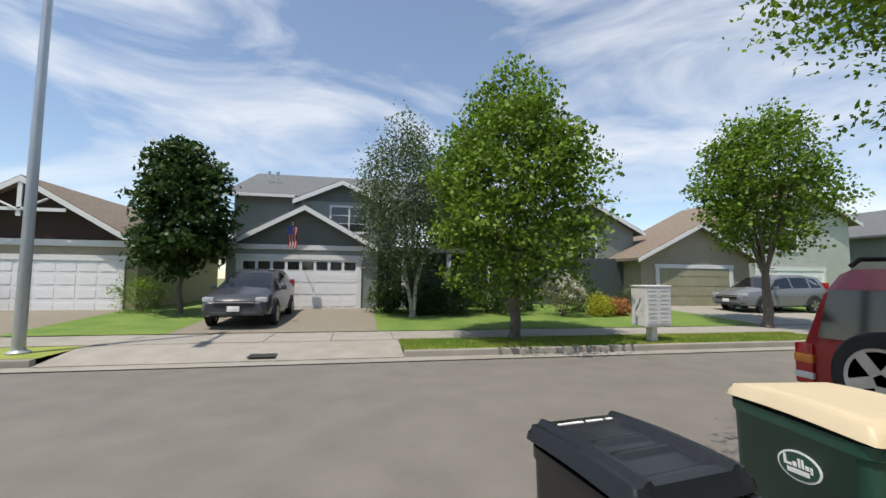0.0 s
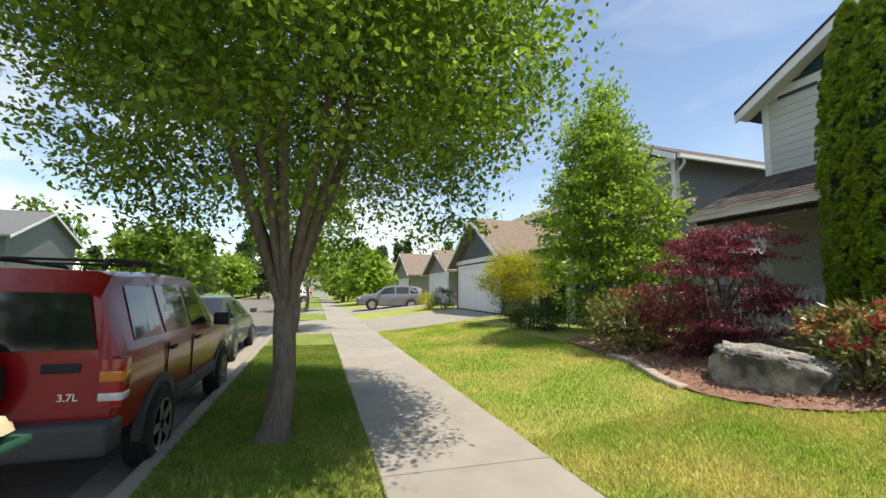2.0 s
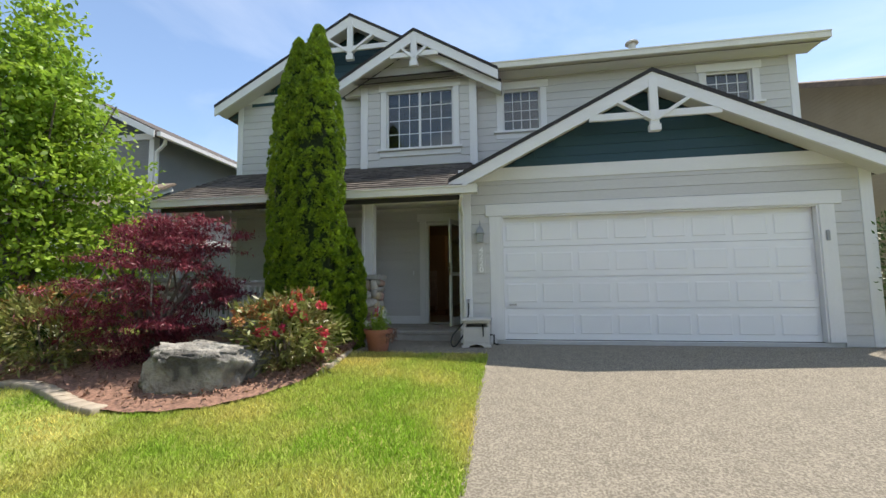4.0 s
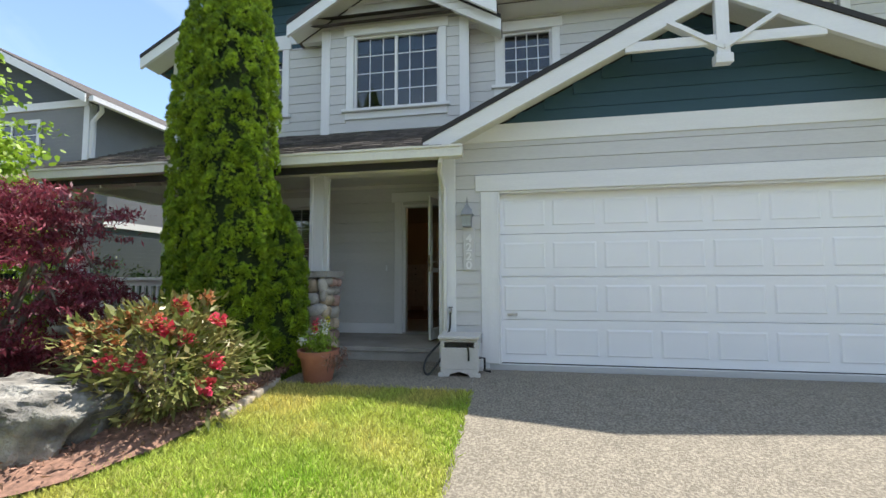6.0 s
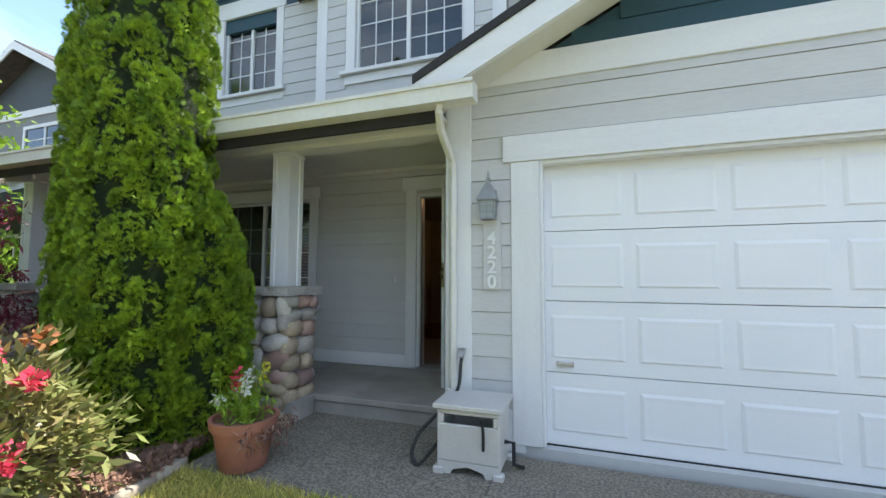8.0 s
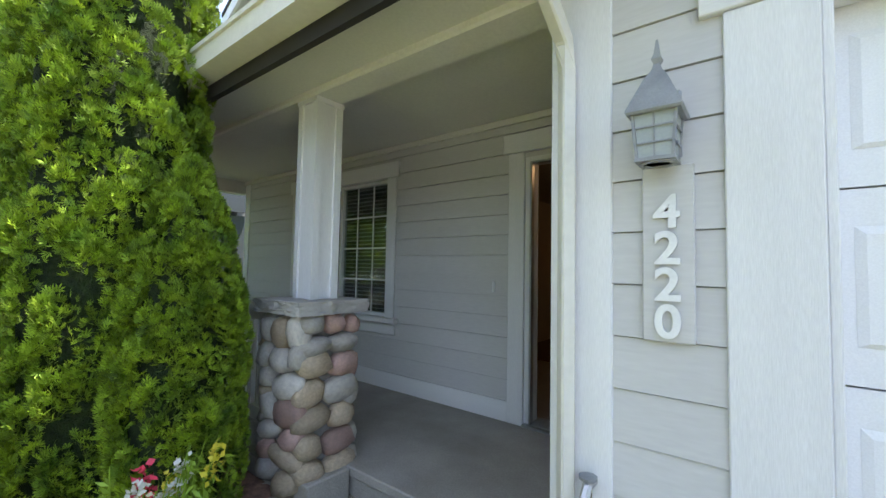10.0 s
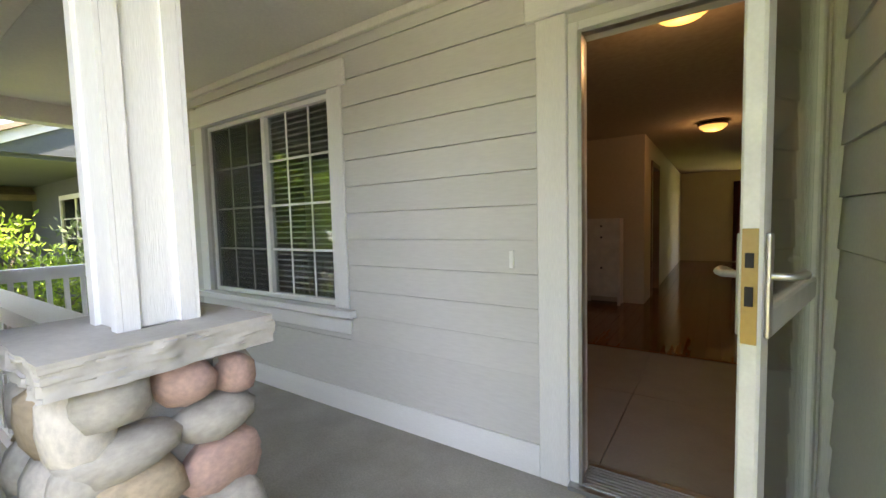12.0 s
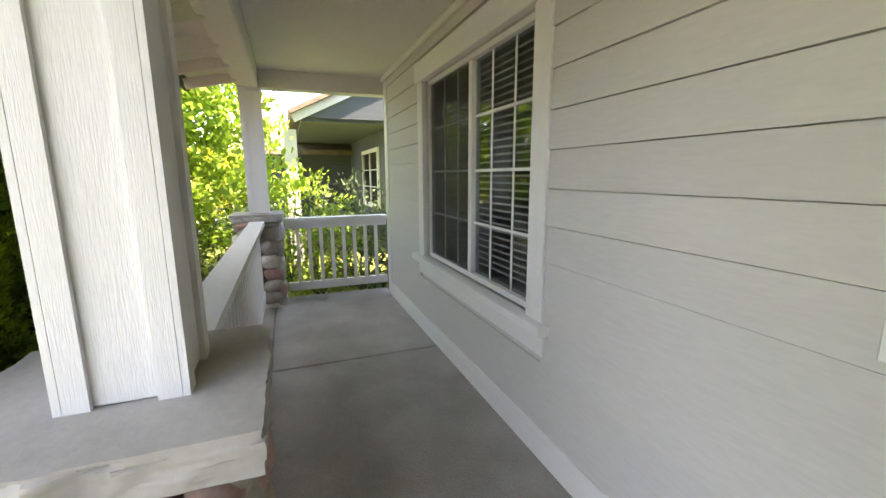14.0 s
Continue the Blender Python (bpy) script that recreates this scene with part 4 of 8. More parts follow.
# ---- porch piers, columns, rails ----
STONES = []
for i in range(7):
    bm = bmesh.new()
    bmesh.ops.create_icosphere(bm, subdivisions=2, radius=1.0)
    for v in bm.verts:
        v.co *= 1 + 0.30 * noise.noise(v.co * 0.9 + Vector((i * 5.1, 2, 1))) + 0.06 * noise.noise(v.co * 2.6 + Vector((i * 3.1, 0, 4)))
        v.co = Vector([math.copysign(abs(c) ** 0.86, c) for c in v.co])
    STONES.append([mesh("stone", b, m_, 80) for b, m_ in ((bm.copy(), M_STONE), (bm.copy(), M_STONE3), (bm, M_STONE2))])


def pier(cx, cy, z0, z1, half=0.213):
    k = thing("porch_pier", "river stone pier with a cast stone cap", "pier", "porch piers", at=(cx, cy, z0))
    h = z1 - z0
    part("core", boxes((-half + 0.05, half - 0.05, -half + 0.05, half - 0.05, 0, h)), M_MORTAR, k)
    for side in range(4):
        z = 0.0
        while z < h - 0.03:
            rh = min(random.uniform(0.11, 0.17), h - z)
            if h - z - rh < 0.06:
                rh = h - z
            x = -half
            while x < half - 0.03:
                w = random.uniform(0.14, 0.25)
                if half - x - w < 0.10:
                    w = half - x
                st = new("stone", random.choice(STONES)[random.choice((0, 0, 0, 0, 0, 1, 2))])
                st.parent = k
                p = Vector((x + w / 2, -half + 0.04, z + rh / 2 + random.uniform(-0.018, 0.018)))
                R = Matrix.Rotation(side * math.pi / 2, 4, "Z")
                st.matrix_basis = R @ Matrix.Translation(p) @ Matrix.Rotation(random.uniform(-0.3, 0.3), 4, "Y") @ Matrix.Diagonal((w * random.uniform(0.50, 0.58), random.uniform(0.06, 0.09), rh * random.uniform(0.50, 0.60), 1))
                x += w
            z += rh
    bm = boxes((-half - 0.042, half + 0.042, -half - 0.042, half + 0.042, h, h + 0.08))
    bmesh.ops.subdivide_edges(bm, edges=bm.edges[:], cuts=27, use_grid_fill=True)
    for v in bm.verts:
        if max(abs(v.co.x), abs(v.co.y)) > half + 0.03:
            q = Vector((v.co.x * 17, v.co.y * 17, v.co.z * 30 + cx * 7))
            chip = noise.cell(q + 0.6 * noise.noise_vector(q * 0.7)) * 0.5 + noise.noise(q * 1.6) * 0.5
            rim = 1.0 if v.co.z < h + 0.072 else 0.35
            v.co += Vector((v.co.x, v.co.y, 0)).normalized() * rim * (0.013 * chip + 0.014 * noise.noise(v.co * 11) - 0.004)
        elif v.co.z > h + 0.07:
            v.co.z += 0.002 * noise.noise(v.co * 25)
    part("cap", bm, M_CAP, k, "rough-edged cast stone cap", 35)
    return k


def column(cx, cy, z0, z1):
    k = thing("porch_column", "square white painted porch column with corner battens", "column", "porch columns", at=(cx, cy, z0))
    h = z1 - z0
    bm = boxes((-0.088, 0.088, -0.088, 0.088, 0, h))
    soften(bm, 0.004, 1)
    part("shaft", bm, M_TRIM, k)
    for s in (-1, 1):
        for q in (0, 1):
            for t in (-1, 1):
                b = (s * 0.079 - 0.021, s * 0.079 + 0.021, t * 0.088, t * 0.100) if q == 0 else (t * 0.088, t * 0.100, s * 0.068 - 0.019, s * 0.068 + 0.019)
                part("batten", boxes((*sorted(b[:2]), *sorted(b[2:]), 0, h)), M_TRIM, k)
    part("top_block", boxes((-0.106, 0.106, -0.106, 0.106, h - 0.03, h)), M_TRIM, k)
    return k


pier(2.84, -8.10, 0.56, 1.70)
pier(6.78, -8.11, 0.56, 1.70)
column(2.846, -8.128, 1.78, 3.06)
column(6.78, -8.128, 1.78, 3.06)


def railing(a, b, z0, z1, label):
    a, b = Vector(a), Vector(b)
    k = thing("porch_railing", label, "railing", "porch railings")
    d = (b - a).normalized()
    bm = bmesh.new()
    beam(bm, (*a, z1 - 0.02), (*b, z1 - 0.02), 0.14, 0.04)
    part("top_rail", bm, M_TRIMH, k)
    bm = bmesh.new()
    beam(bm, (*a, z1 - 0.08), (*b, z1 - 0.08), 0.045, 0.08)
    part("under_rail", bm, M_TRIMH, k)
    bm = bmesh.new()
    beam(bm, (*a, z0 + 0.045), (*b, z0 + 0.045), 0.05, 0.09)
    part("bottom_rail", bm, M_TRIMH, k)
    n = int((b - a).length / 0.115)
    for i in range(1, n):
        p = a + (b - a) * i / n
        part("baluster", boxes((p.x - 0.018, p.x + 0.018, p.y - 0.018, p.y + 0.018, z0 + 0.09, z1 - 0.12)), M_TRIM, k)


railing((3.10, -8.11), (6.52, -8.11), 0.88, 1.71, "white painted porch railing between the piers")
railing((6.78, -8.37), (6.78, PY + 0.02), 0.88, 1.71, "white painted railing at the porch end")

# downspout, lantern, numbers, hose box
bm = bmesh.new()
tube(bm, [(1.06, -7.50, 3.07), (1.06, -7.50, 3.02), (1.09, -7.62, 2.94), (1.088, -7.88, 2.78), (1.088, -7.91, 2.68), (1.088, -7.91, 0.66), (1.088, -7.84, 0.62)], 0.034, 4)
soften(bm, 0.006, 1)
ds = thing("downspout", "cream metal downspout on the garage corner", "downspout")
part("pipe", bm, M_GUTTER, ds)
for z in (1.0,):
    part("strap", boxes((1.045, 1.131, -7.952, -7.868, z, z + 0.03)), M_GUTTER, ds)
M_PEWTER = mat("weathered_pewter", (0.33, 0.34, 0.345), (0.24, 0.25, 0.26), 0.6, 0.3, scale=12, bump=0.15)
lan = thing("wall_lantern", "grey weathered metal wall lantern with glass panes", "lamp", at=(0.795, GY + 0.022, 2.30))
bm = boxes((-0.05, 0.05, 0, 0.02, 0.03, 0.24))
soften(bm, 0.006, 1)
part("back_plate", bm, M_PEWTER, lan)
bm = bmesh.new()
tube(bm, [(0, 0.02, 0.17), (0, 0.05, 0.20), (0, 0.08, 0.215), (0, 0.10, 0.21)], 0.012, 8)
part("arm", bm, M_PEWTER, lan)
bm = bmesh.new()
lathe(bm, [(0.098, 0.135), (0.104, 0.142), (0.102, 0.150), (0.072, 0.20), (0.042, 0.25), (0.020, 0.275), (0.012, 0.295), (0.020, 0.31), (0.012, 0.325), (0.004, 0.37)], 4, (0, 0.10, 0))
bmesh.ops.rotate(bm, verts=bm.verts, cent=(0, 0.10, 0), matrix=Matrix.Rotation(radians(45), 3, "Z"))
part("roof", bm, M_PEWTER, lan)
for sx in (-1, 1):
    for sy in (-1, 1):
        bm = bmesh.new()
        beam(bm, (sx * 0.046, 0.10 + sy * 0.046, 0.008), (sx * 0.056, 0.10 + sy * 0.056, 0.136), 0.008, 0.008, (1, 0, 0))
        part("corner_post", bm, M_PEWTER, lan)
bm = bmesh.new()
lathe(bm, [(0.034, 0.0), (0.038, -0.006), (0.050, -0.004), (0.052, 0.012), (0.036, 0.012), (0.034, 0.0)], 20, (0, 0.10, 0))
part("base_ring", bm, M_PEWTER, lan)
for b in ((-0.052, 0.052, 0.046, 0.062), (-0.052, 0.052, 0.138, 0.154), (-0.052, -0.036, 0.062, 0.138), (0.036, 0.052, 0.062, 0.138)):
    part("base_bar", boxes((*b, 0.0, 0.010)), M_PEWTER, lan)
bm = bmesh.new()
lathe(bm, [(0.063, 0.010), (0.076, 0.136)], 4, (0, 0.10, 0))
bmesh.ops.rotate(bm, verts=bm.verts, cent=(0, 0.10, 0), matrix=Matrix.Rotation(radians(45), 3, "Z"))
part("glass_body", bm, mat("frosted_pane", (0.42, 0.45, 0.44), (0.34, 0.37, 0.37), 0.25, scale=9, bump=0.05), lan, "seeded grey glass panes")
for z in (0.05, 0.095):
    for s_ in (-1, 1):
        part("glazing_bar", boxes((-0.046 - z * 0.08, 0.046 + z * 0.08, 0.10 + s_ * (0.047 + z * 0.08) - 0.002, 0.10 + s_ * (0.047 + z * 0.08) + 0.002, z, z + 0.004)), M_PEWTER, lan)
        part("glazing_bar", boxes((s_ * (0.047 + z * 0.08) - 0.002, s_ * (0.047 + z * 0.08) + 0.002, 0.054, 0.146, z, z + 0.004)), M_PEWTER, lan)
bm = bmesh.new()
beam(bm, (0, 0.146, 0.010), (0, 0.156, 0.136), 0.004, 0.004, (1, 0, 0))
part("glazing_bar", bm, M_PEWTER, lan)
pl = thing("house_number", "white raised house numbers 4220 on a grey board", "number sign", at=(0.785, GY + 0.022, 1.75))
bm = boxes((-0.07, 0.07, 0, 0.018, 0.025, 0.56))
soften(bm, 0.003, 1)
part("board", bm, M_SIDING, pl)
M_NUM = mat("white_numeral", (0.82, 0.82, 0.80), None, 0.5, bump=0.02)


def letters(text, size, at, m, parent, name="lettering", rx=90, rz=180, depth=0.004):
    cu = bpy.data.curves.new(name, "FONT")
    cu.body, cu.size, cu.align_x, cu.extrude, cu.offset = text, size, "CENTER", depth, size * 0.024
    ob = bpy.data.objects.new(name, cu)
    scene.collection.objects.link(ob)
    bpy.context.view_layer.update()
    me = bpy.data.meshes.new_from_object(ob.evaluated_get(bpy.context.evaluated_depsgraph_get()))
    bpy.data.objects.remove(ob)
    me.materials.clear()
    me.materials.append(m)
    o = new(name, me)
    o.parent = parent
    o.matrix_basis = pose(*at, rx, 0, rz)
    return o


for i, ch in enumerate("4220"):
    o = letters(ch, 0.137, (0, 0.028, 0.372 - 0.110 * i), M_NUM, pl, "numeral")
    o.scale = (1.05, 1, 1)
M_BOXP = mat("pale_plastic", (0.55, 0.53, 0.50), (0.50, 0.48, 0.45), 0.55, scale=3, bump=0.04)
hb = thing("hose_box", "pale grey plastic hose reel box with a dark opening", "hose box", at=(0.86, -7.68, 0.575))
for nm, b in (("front_panel", (-0.20, 0.20, 0.15, 0.17, 0.10, 0.335)), ("front_top", (-0.20, 0.20, 0.15, 0.17, 0.395, 0.43)), ("front_cheek", (-0.20, -0.165, 0.15, 0.17, 0.335, 0.395)), ("front_cheek", (0.165, 0.20, 0.15, 0.17, 0.335, 0.395)), ("back_panel", (-0.20, 0.20, -0.17, -0.15, 0.05, 0.43)), ("side_panel", (-0.21, -0.19, -0.17, 0.17, 0.06, 0.43)), ("side_panel", (0.19, 0.21, -0.17, 0.17, 0.06, 0.43)), ("lid", (-0.235, 0.235, -0.20, 0.20, 0.43, 0.465)), ("inner_floor", (-0.19, 0.19, -0.15, 0.15, 0.10, 0.115))):
    bm = boxes(b)
    soften(bm, 0.007, 1)
    part(nm, bm, M_BOXP, hb)
bm = bmesh.new()
prism(bm, [(-0.20, 0.0), (-0.13, 0.0), (-0.10, 0.05), (0, 0.075), (0.10, 0.05), (0.13, 0.0), (0.20, 0.0), (0.20, 0.10), (-0.20, 0.10)], 0.15, 0.172)
part("arched_skirt", bm, M_BOXP, hb)
for x in (-0.20, 0.20):
    for y in (-0.16, 0.16):
        bm = boxes((x - 0.035, x + 0.035, y - 0.03, y + 0.03, 0, 0.06))
        soften(bm, 0.008, 1)
        part("foot", bm, M_BOXP, hb)
bm = bmesh.new()
tube(bm, [(-0.21, 0, 0.20), (-0.27, 0, 0.20), (-0.27, 0.0, 0.06), (-0.34, 0.0, 0.05)], 0.014, 8)
part("crank", bm, M_BLACK, hb, "black crank handle")
bm = bmesh.new()
tube(bm, [(-0.10, 0.18, 0.38), (-0.11, 0.195, 0.30), (-0.11, 0.195, 0.20)], 0.010, 8)
part("hose_end", bm, M_BLACK, hb, "black hose end with a metal tip")
bm = bmesh.new()
pts = [Vector(p) for p in ((1.01, -7.90, 1.28), (1.01, -7.86, 1.22), (1.02, -7.82, 1.05), (1.12, -7.72, 0.92), (1.24, -7.62, 0.78), (1.27, -7.56, 0.66), (1.22, -7.54, 0.60), (1.14, -7.58, 0.68), (1.06, -7.62, 0.80))]
sm = []
for i in range(len(pts) - 1):
    p0, p1, p2, p3 = pts[max(i - 1, 0)], pts[i], pts[i + 1], pts[min(i + 2, len(pts) - 1)]
    for t in (0, 0.25, 0.5, 0.75):
        sm.append(0.5 * (2 * p1 + (p2 - p0) * t + (2 * p0 - 5 * p1 + 4 * p2 - p3) * t * t + (3 * p1 - p0 - 3 * p2 + p3) * t ** 3))
tube(bm, sm, 0.013, 8)
tagged(part("garden_hose", bm, mat("black_hose", (0.025, 0.027, 0.025), None, 0.45, bump=0.05), None, "", 60), "black garden hose looping from the tap to the box", "hose")
tp = thing("hose_tap", "small grey metal tap on the corner board", "tap", at=(1.01, GY + 0.03, 1.30))
bm = bmesh.new()
tube(bm, [(0, 0, 0), (0, 0.06, 0), (0, 0.085, -0.03)], 0.016, 8)
part("spout", bm, M_STEEL, tp)
bm = bmesh.new()
lathe(bm, [(0.028, 0.02), (0.03, 0.03), (0.012, 0.035)], 10, (0, 0.05, 0))
part("tap_wheel", bm, M_PEWTER, tp)
bm = boxes((2.325, 2.35, PY + 0.018, PY + 0.03, 1.80, 1.89))
soften(bm, 0.003, 1)
tagged(part("doorbell", bm, M_GRID), "small white doorbell on the grey siding", "doorbell")

# ---- plants ----
M_BARK = mat("grey_brown_bark", (0.23, 0.19, 0.155), (0.12, 0.10, 0.082), 0.95, scale=9, fine=50, bump=0.7, dist=0.015, stretch=(3, 3, 0.5))
M_BARKW = mat("white_birch_bark", (0.50, 0.47, 0.42), (0.2, 0.18, 0.16), 0.9, scale=7, bump=0.3, stretch=(1, 1, 3))
M_LEAF = mat("green_tree_leaves", (0.20, 0.31, 0.031), (0.09, 0.17, 0.019), 0.55, scale=1.5, fine=5, bump=0, island=0.5, trans=0.36)
M_LEAFN = mat("street_maple_leaves", (0.27, 0.41, 0.04), (0.12, 0.22, 0.023), 0.45, scale=1.5, fine=5, bump=0, island=0.5, trans=0.48)
M_LEAFD = mat("dark_green_leaves", (0.05, 0.10, 0.02), (0.03, 0.065, 0.014), 0.42, scale=1.5, fine=5, bump=0, island=0.35, trans=0.3)
M_LEAFB = mat("bright_green_leaves", (0.34, 0.48, 0.055), (0.19, 0.32, 0.038), 0.5, scale=1.5, fine=5, bump=0, island=0.3, trans=0.45)
M_LEAFY = mat("golden_foliage", (0.52, 0.49, 0.03), (0.26, 0.30, 0.025), 0.55, scale=2, fine=5, bump=0, island=0.3, trans=0.4)
M_LEAFR = mat("crimson_maple_leaves", (0.26, 0.05, 0.075), (0.12, 0.02, 0.035), 0.5, scale=3, fine=6, bump=0, island=0.5, trans=0.35)
M_LEAFRH = mat("rhododendron_leaves", (0.20, 0.26, 0.07), (0.24, 0.19, 0.075), 0.4, scale=4, fine=6, bump=0, island=0.4, trans=0.25)
M_CYP = mat("cypress_sprays", (0.30, 0.43, 0.026), (0.075, 0.15, 0.012), 0.6, scale=7, fine=9, bump=0, island=0.5, trans=0.1)
# near-black tones stand for the shade deep inside the cypresses
M_CORE = mat("cypress_core_shade", (0.028, 0.05, 0.010), (0.012, 0.022, 0.006), 0.9, scale=30, fine=120, bump=1.0, dist=0.03)
M_PETAL = mat("crimson_petals", (0.70, 0.04, 0.11), (0.60, 0.10, 0.12), 0.55, scale=8, bump=0, island=0.35, trans=0.3)
M_PETALW = mat("white_petals", (0.75, 0.75, 0.68), None, 0.6, bump=0, island=0.1, trans=0.3)
M_PETALP = mat("yellow_petals", (0.7, 0.62, 0.06), None, 0.6, bump=0, island=0.1, trans=0.3)
M_BIRCH = mat("grey_green_leaves", (0.13, 0.18, 0.075), (0.075, 0.11, 0.05), 0.5, scale=1.5, fine=5, bump=0, island=0.35, trans=0.35)
RNG = np.random.RandomState(7)
TREEX, TREEY = 8.5, -6.75


def leaves(name, centres, per, spread, size, material, parent, label="", aspect=0.55, droop=0.25, flat=0.5, fold=0.25, stuff=True, outward=None, sides=4):
    """Many single leaves in clumps about the centres, joined into one mesh; sides 4 or 6."""
    c = np.repeat(np.asarray(centres, float), per, axis=0)
    n = len(c)
    off = np.clip(RNG.normal(0, 1, (n, 3)), -1.5, 1.5) * np.array([spread, spread, spread * flat])
    p = c + off
    d = RNG.normal(0, 1, (n, 3))
    if outward is not None:
        o = p - np.asarray(outward)
        o /= np.linalg.norm(o, axis=1)[:, None] + 1e-6
        d = d * 0.6 + o
    d[:, 2] -= droop
    d /= np.linalg.norm(d, axis=1)[:, None]
    up = RNG.normal(0, 0.55, (n, 3)) + np.array([0, 0, 1.0])
    s = np.cross(d, up)
    s /= np.linalg.norm(s, axis=1)[:, None] + 1e-6
    nrm = np.cross(s, d)
    L = size * RNG.uniform(0.65, 1.25, n)[:, None]
    W = L * aspect * 0.5
    if sides == 6:
        v = np.stack([p, p + d * L * 0.24 + s * W * 0.95 - nrm * W * fold, p + d * L * 0.68 + s * W * 0.7 - nrm * W * fold, p + d * L - nrm * W * fold, p + d * L * 0.68 - s * W * 0.7 - nrm * W * fold, p + d * L * 0.24 - s * W * 0.95 - nrm * W * fold], 1).reshape(-1, 3)
    else:
        v = np.stack([p, p + d * L * 0.45 + s * W - nrm * W * fold, p + d * L, p + d * L * 0.45 - s * W - nrm * W * fold], 1).reshape(-1, 3)
    me = bpy.data.meshes.new(name)
    me.vertices.add(sides * n)
    me.vertices.foreach_set("co", v.astype(np.float32).ravel())
    me.loops.add(sides * n)
    me.loops.foreach_set("vertex_index", np.arange(sides * n, dtype=np.int32))
    me.polygons.add(n)
    me.polygons.foreach_set("loop_start", np.arange(0, sides * n, sides, dtype=np.int32))
    me.update(calc_edges=True)
    me.materials.append(material)
    ob = part(name, me, material, parent, label)
    return tagged(ob, kind="stuff") if stuff else ob


def crown_points(n, c, r, hollow=0.45, taper=0.0, gaps=0.0):
    """Clump places in an uneven ellipsoid about c; taper narrows it to the top."""
    out = []
    while len(out) < n:
        q = Vector(RNG.normal(0, 1, 3)).normalized()
        rad = hollow + (1 - hollow) * RNG.uniform(0, 1) ** 0.6
        lump = 1 + 0.30 * noise.noise(q * 1.9 + Vector(c)) + 0.12 * noise.noise(q * 5 + Vector(c))
        if gaps and noise.noise(q * 3.1 + Vector(c) * 1.7) < -0.5 + gaps:
            if RNG.uniform() < 0.75:
                continue
        p = q * rad * lump
        k = 1 - taper * (p.z * 0.5 + 0.5)
        out.append((c[0] + p.x * r[0] * k, c[1] + p.y * r[1] * k, c[2] + p.z * r[2]))
    return out


def tree(label, at, h0, crown_c, crown_r, n, per, size, leaf, bark=None, trunk=0.11, spread=0.22, taper=0.3, limbs=7, name="tree", group="", gaps=0.15, aspect=0.6, flat=0.45, multi=1, sides=4, hollow=0.45, vase=0.0):
    k = thing(name, label, "tree", group, at=at)
    bark = bark or M_BARK
    bm = bmesh.new()
    for m_ in range(multi):
        ox = (m_ - (multi - 1) / 2) * 0.22
        path = [(ox * t * 3 + 0.04 * math.sin(t * 7 + m_), 0.03 * math.cos(t * 6 + m_), h0 * t) for t in (0, 0.08, 0.25, 0.5, 0.75, 1.0)]
        tube(bm, path, trunk * 1.35 / multi ** 0.5, 12, trunk * 0.85 / multi ** 0.5)
    for v in bm.verts:
        v.co += Vector((v.co.x, v.co.y, 0)) * 0.25 * noise.noise(v.co * 6) + (Vector((v.co.x, v.co.y, 0)) * 0.45 if v.co.z < 0.02 else Vector())
    part("trunk", bm, bark, k, "", 60)
    cx, cy, cz = crown_c
    pts = crown_points(n, crown_c, crown_r, hollow, taper=taper, gaps=gaps)
    if vase:
        # bare limbs below the middle of the crown
        pts = [p for p in pts if p[2] > cz - 0.2 or math.hypot(p[0] - cx, p[1] - cy) > vase]
    for i in range(limbs):
        a = i * 2.4 + 0.3
        top = Vector((cx + crown_r[0] * 0.55 * math.cos(a), cy + crown_r[1] * 0.55 * math.sin(a), cz + crown_r[2] * (0.1 + 0.5 * ((i * 7) % 5) / 5)))
        s = Vector((0, 0, h0 * (0.80 + 0.2 * (i % 3) / 3)))
        bm = bmesh.new()
        mid = s.lerp(top, 0.45) + Vector((0, 0, 0.25))
        q = [s.lerp(mid, t) for t in (0, 0.5, 1)] + [mid.lerp(top, t) for t in (0.4, 1)]
        tube(bm, q, trunk * 0.5, 7, 0.012)
        for j in range(3):
            e = Vector(pts[(i * 13 + j * 29) % len(pts)])
            tube(bm, [mid.lerp(top, 0.2 + 0.25 * j), (mid.lerp(top, 0.2 + 0.25 * j) + e) / 2 + Vector((0, 0, 0.1)), e], trunk * 0.16, 5, 0.006)
        part("limb", bm, bark, k, "", 60)
    leaves("crown", pts, per, spread, size, leaf, k, "", aspect, 0.35, flat, sides=sides)
    return k


tree("street maple with a grooved grey trunk and wide green crown", (4.83, 0.27, 0.0), 1.55, (0, 0, 4.75), (3.55, 3.3, 2.75), 2900, 58, 0.068, M_LEAFN, trunk=0.115, spread=0.26, taper=0.30, limbs=13, group="street trees", aspect=0.66, flat=0.28, hollow=0.38, gaps=0.25, vase=1.15)
tree("street maple further along the planting strip", (16.4, 0.62, 0.0), 1.7, (0, 0, 4.1), (2.5, 2.5, 2.3), 260, 22, 0.16, M_LEAF, trunk=0.10, spread=0.25, limbs=6, group="street trees", aspect=0.85)
tree("street maple far down the planting strip", (30.0, 0.5, 0.0), 1.7, (0, 0, 4.0), (2.3, 2.3, 2.2), 170, 18, 0.2, M_LEAFB, trunk=0.10, spread=0.28, limbs=5, group="street trees", aspect=0.85)
tree("tall street maple across the road with a broad green crown", (3.85, 10.0, 0.04), 1.6, (0.0, 0, 4.05), (2.75, 2.6, 2.8), 700, 40, 0.12, M_LEAF, trunk=0.12, spread=0.25, taper=0.42, limbs=9, group="street trees", aspect=0.8)
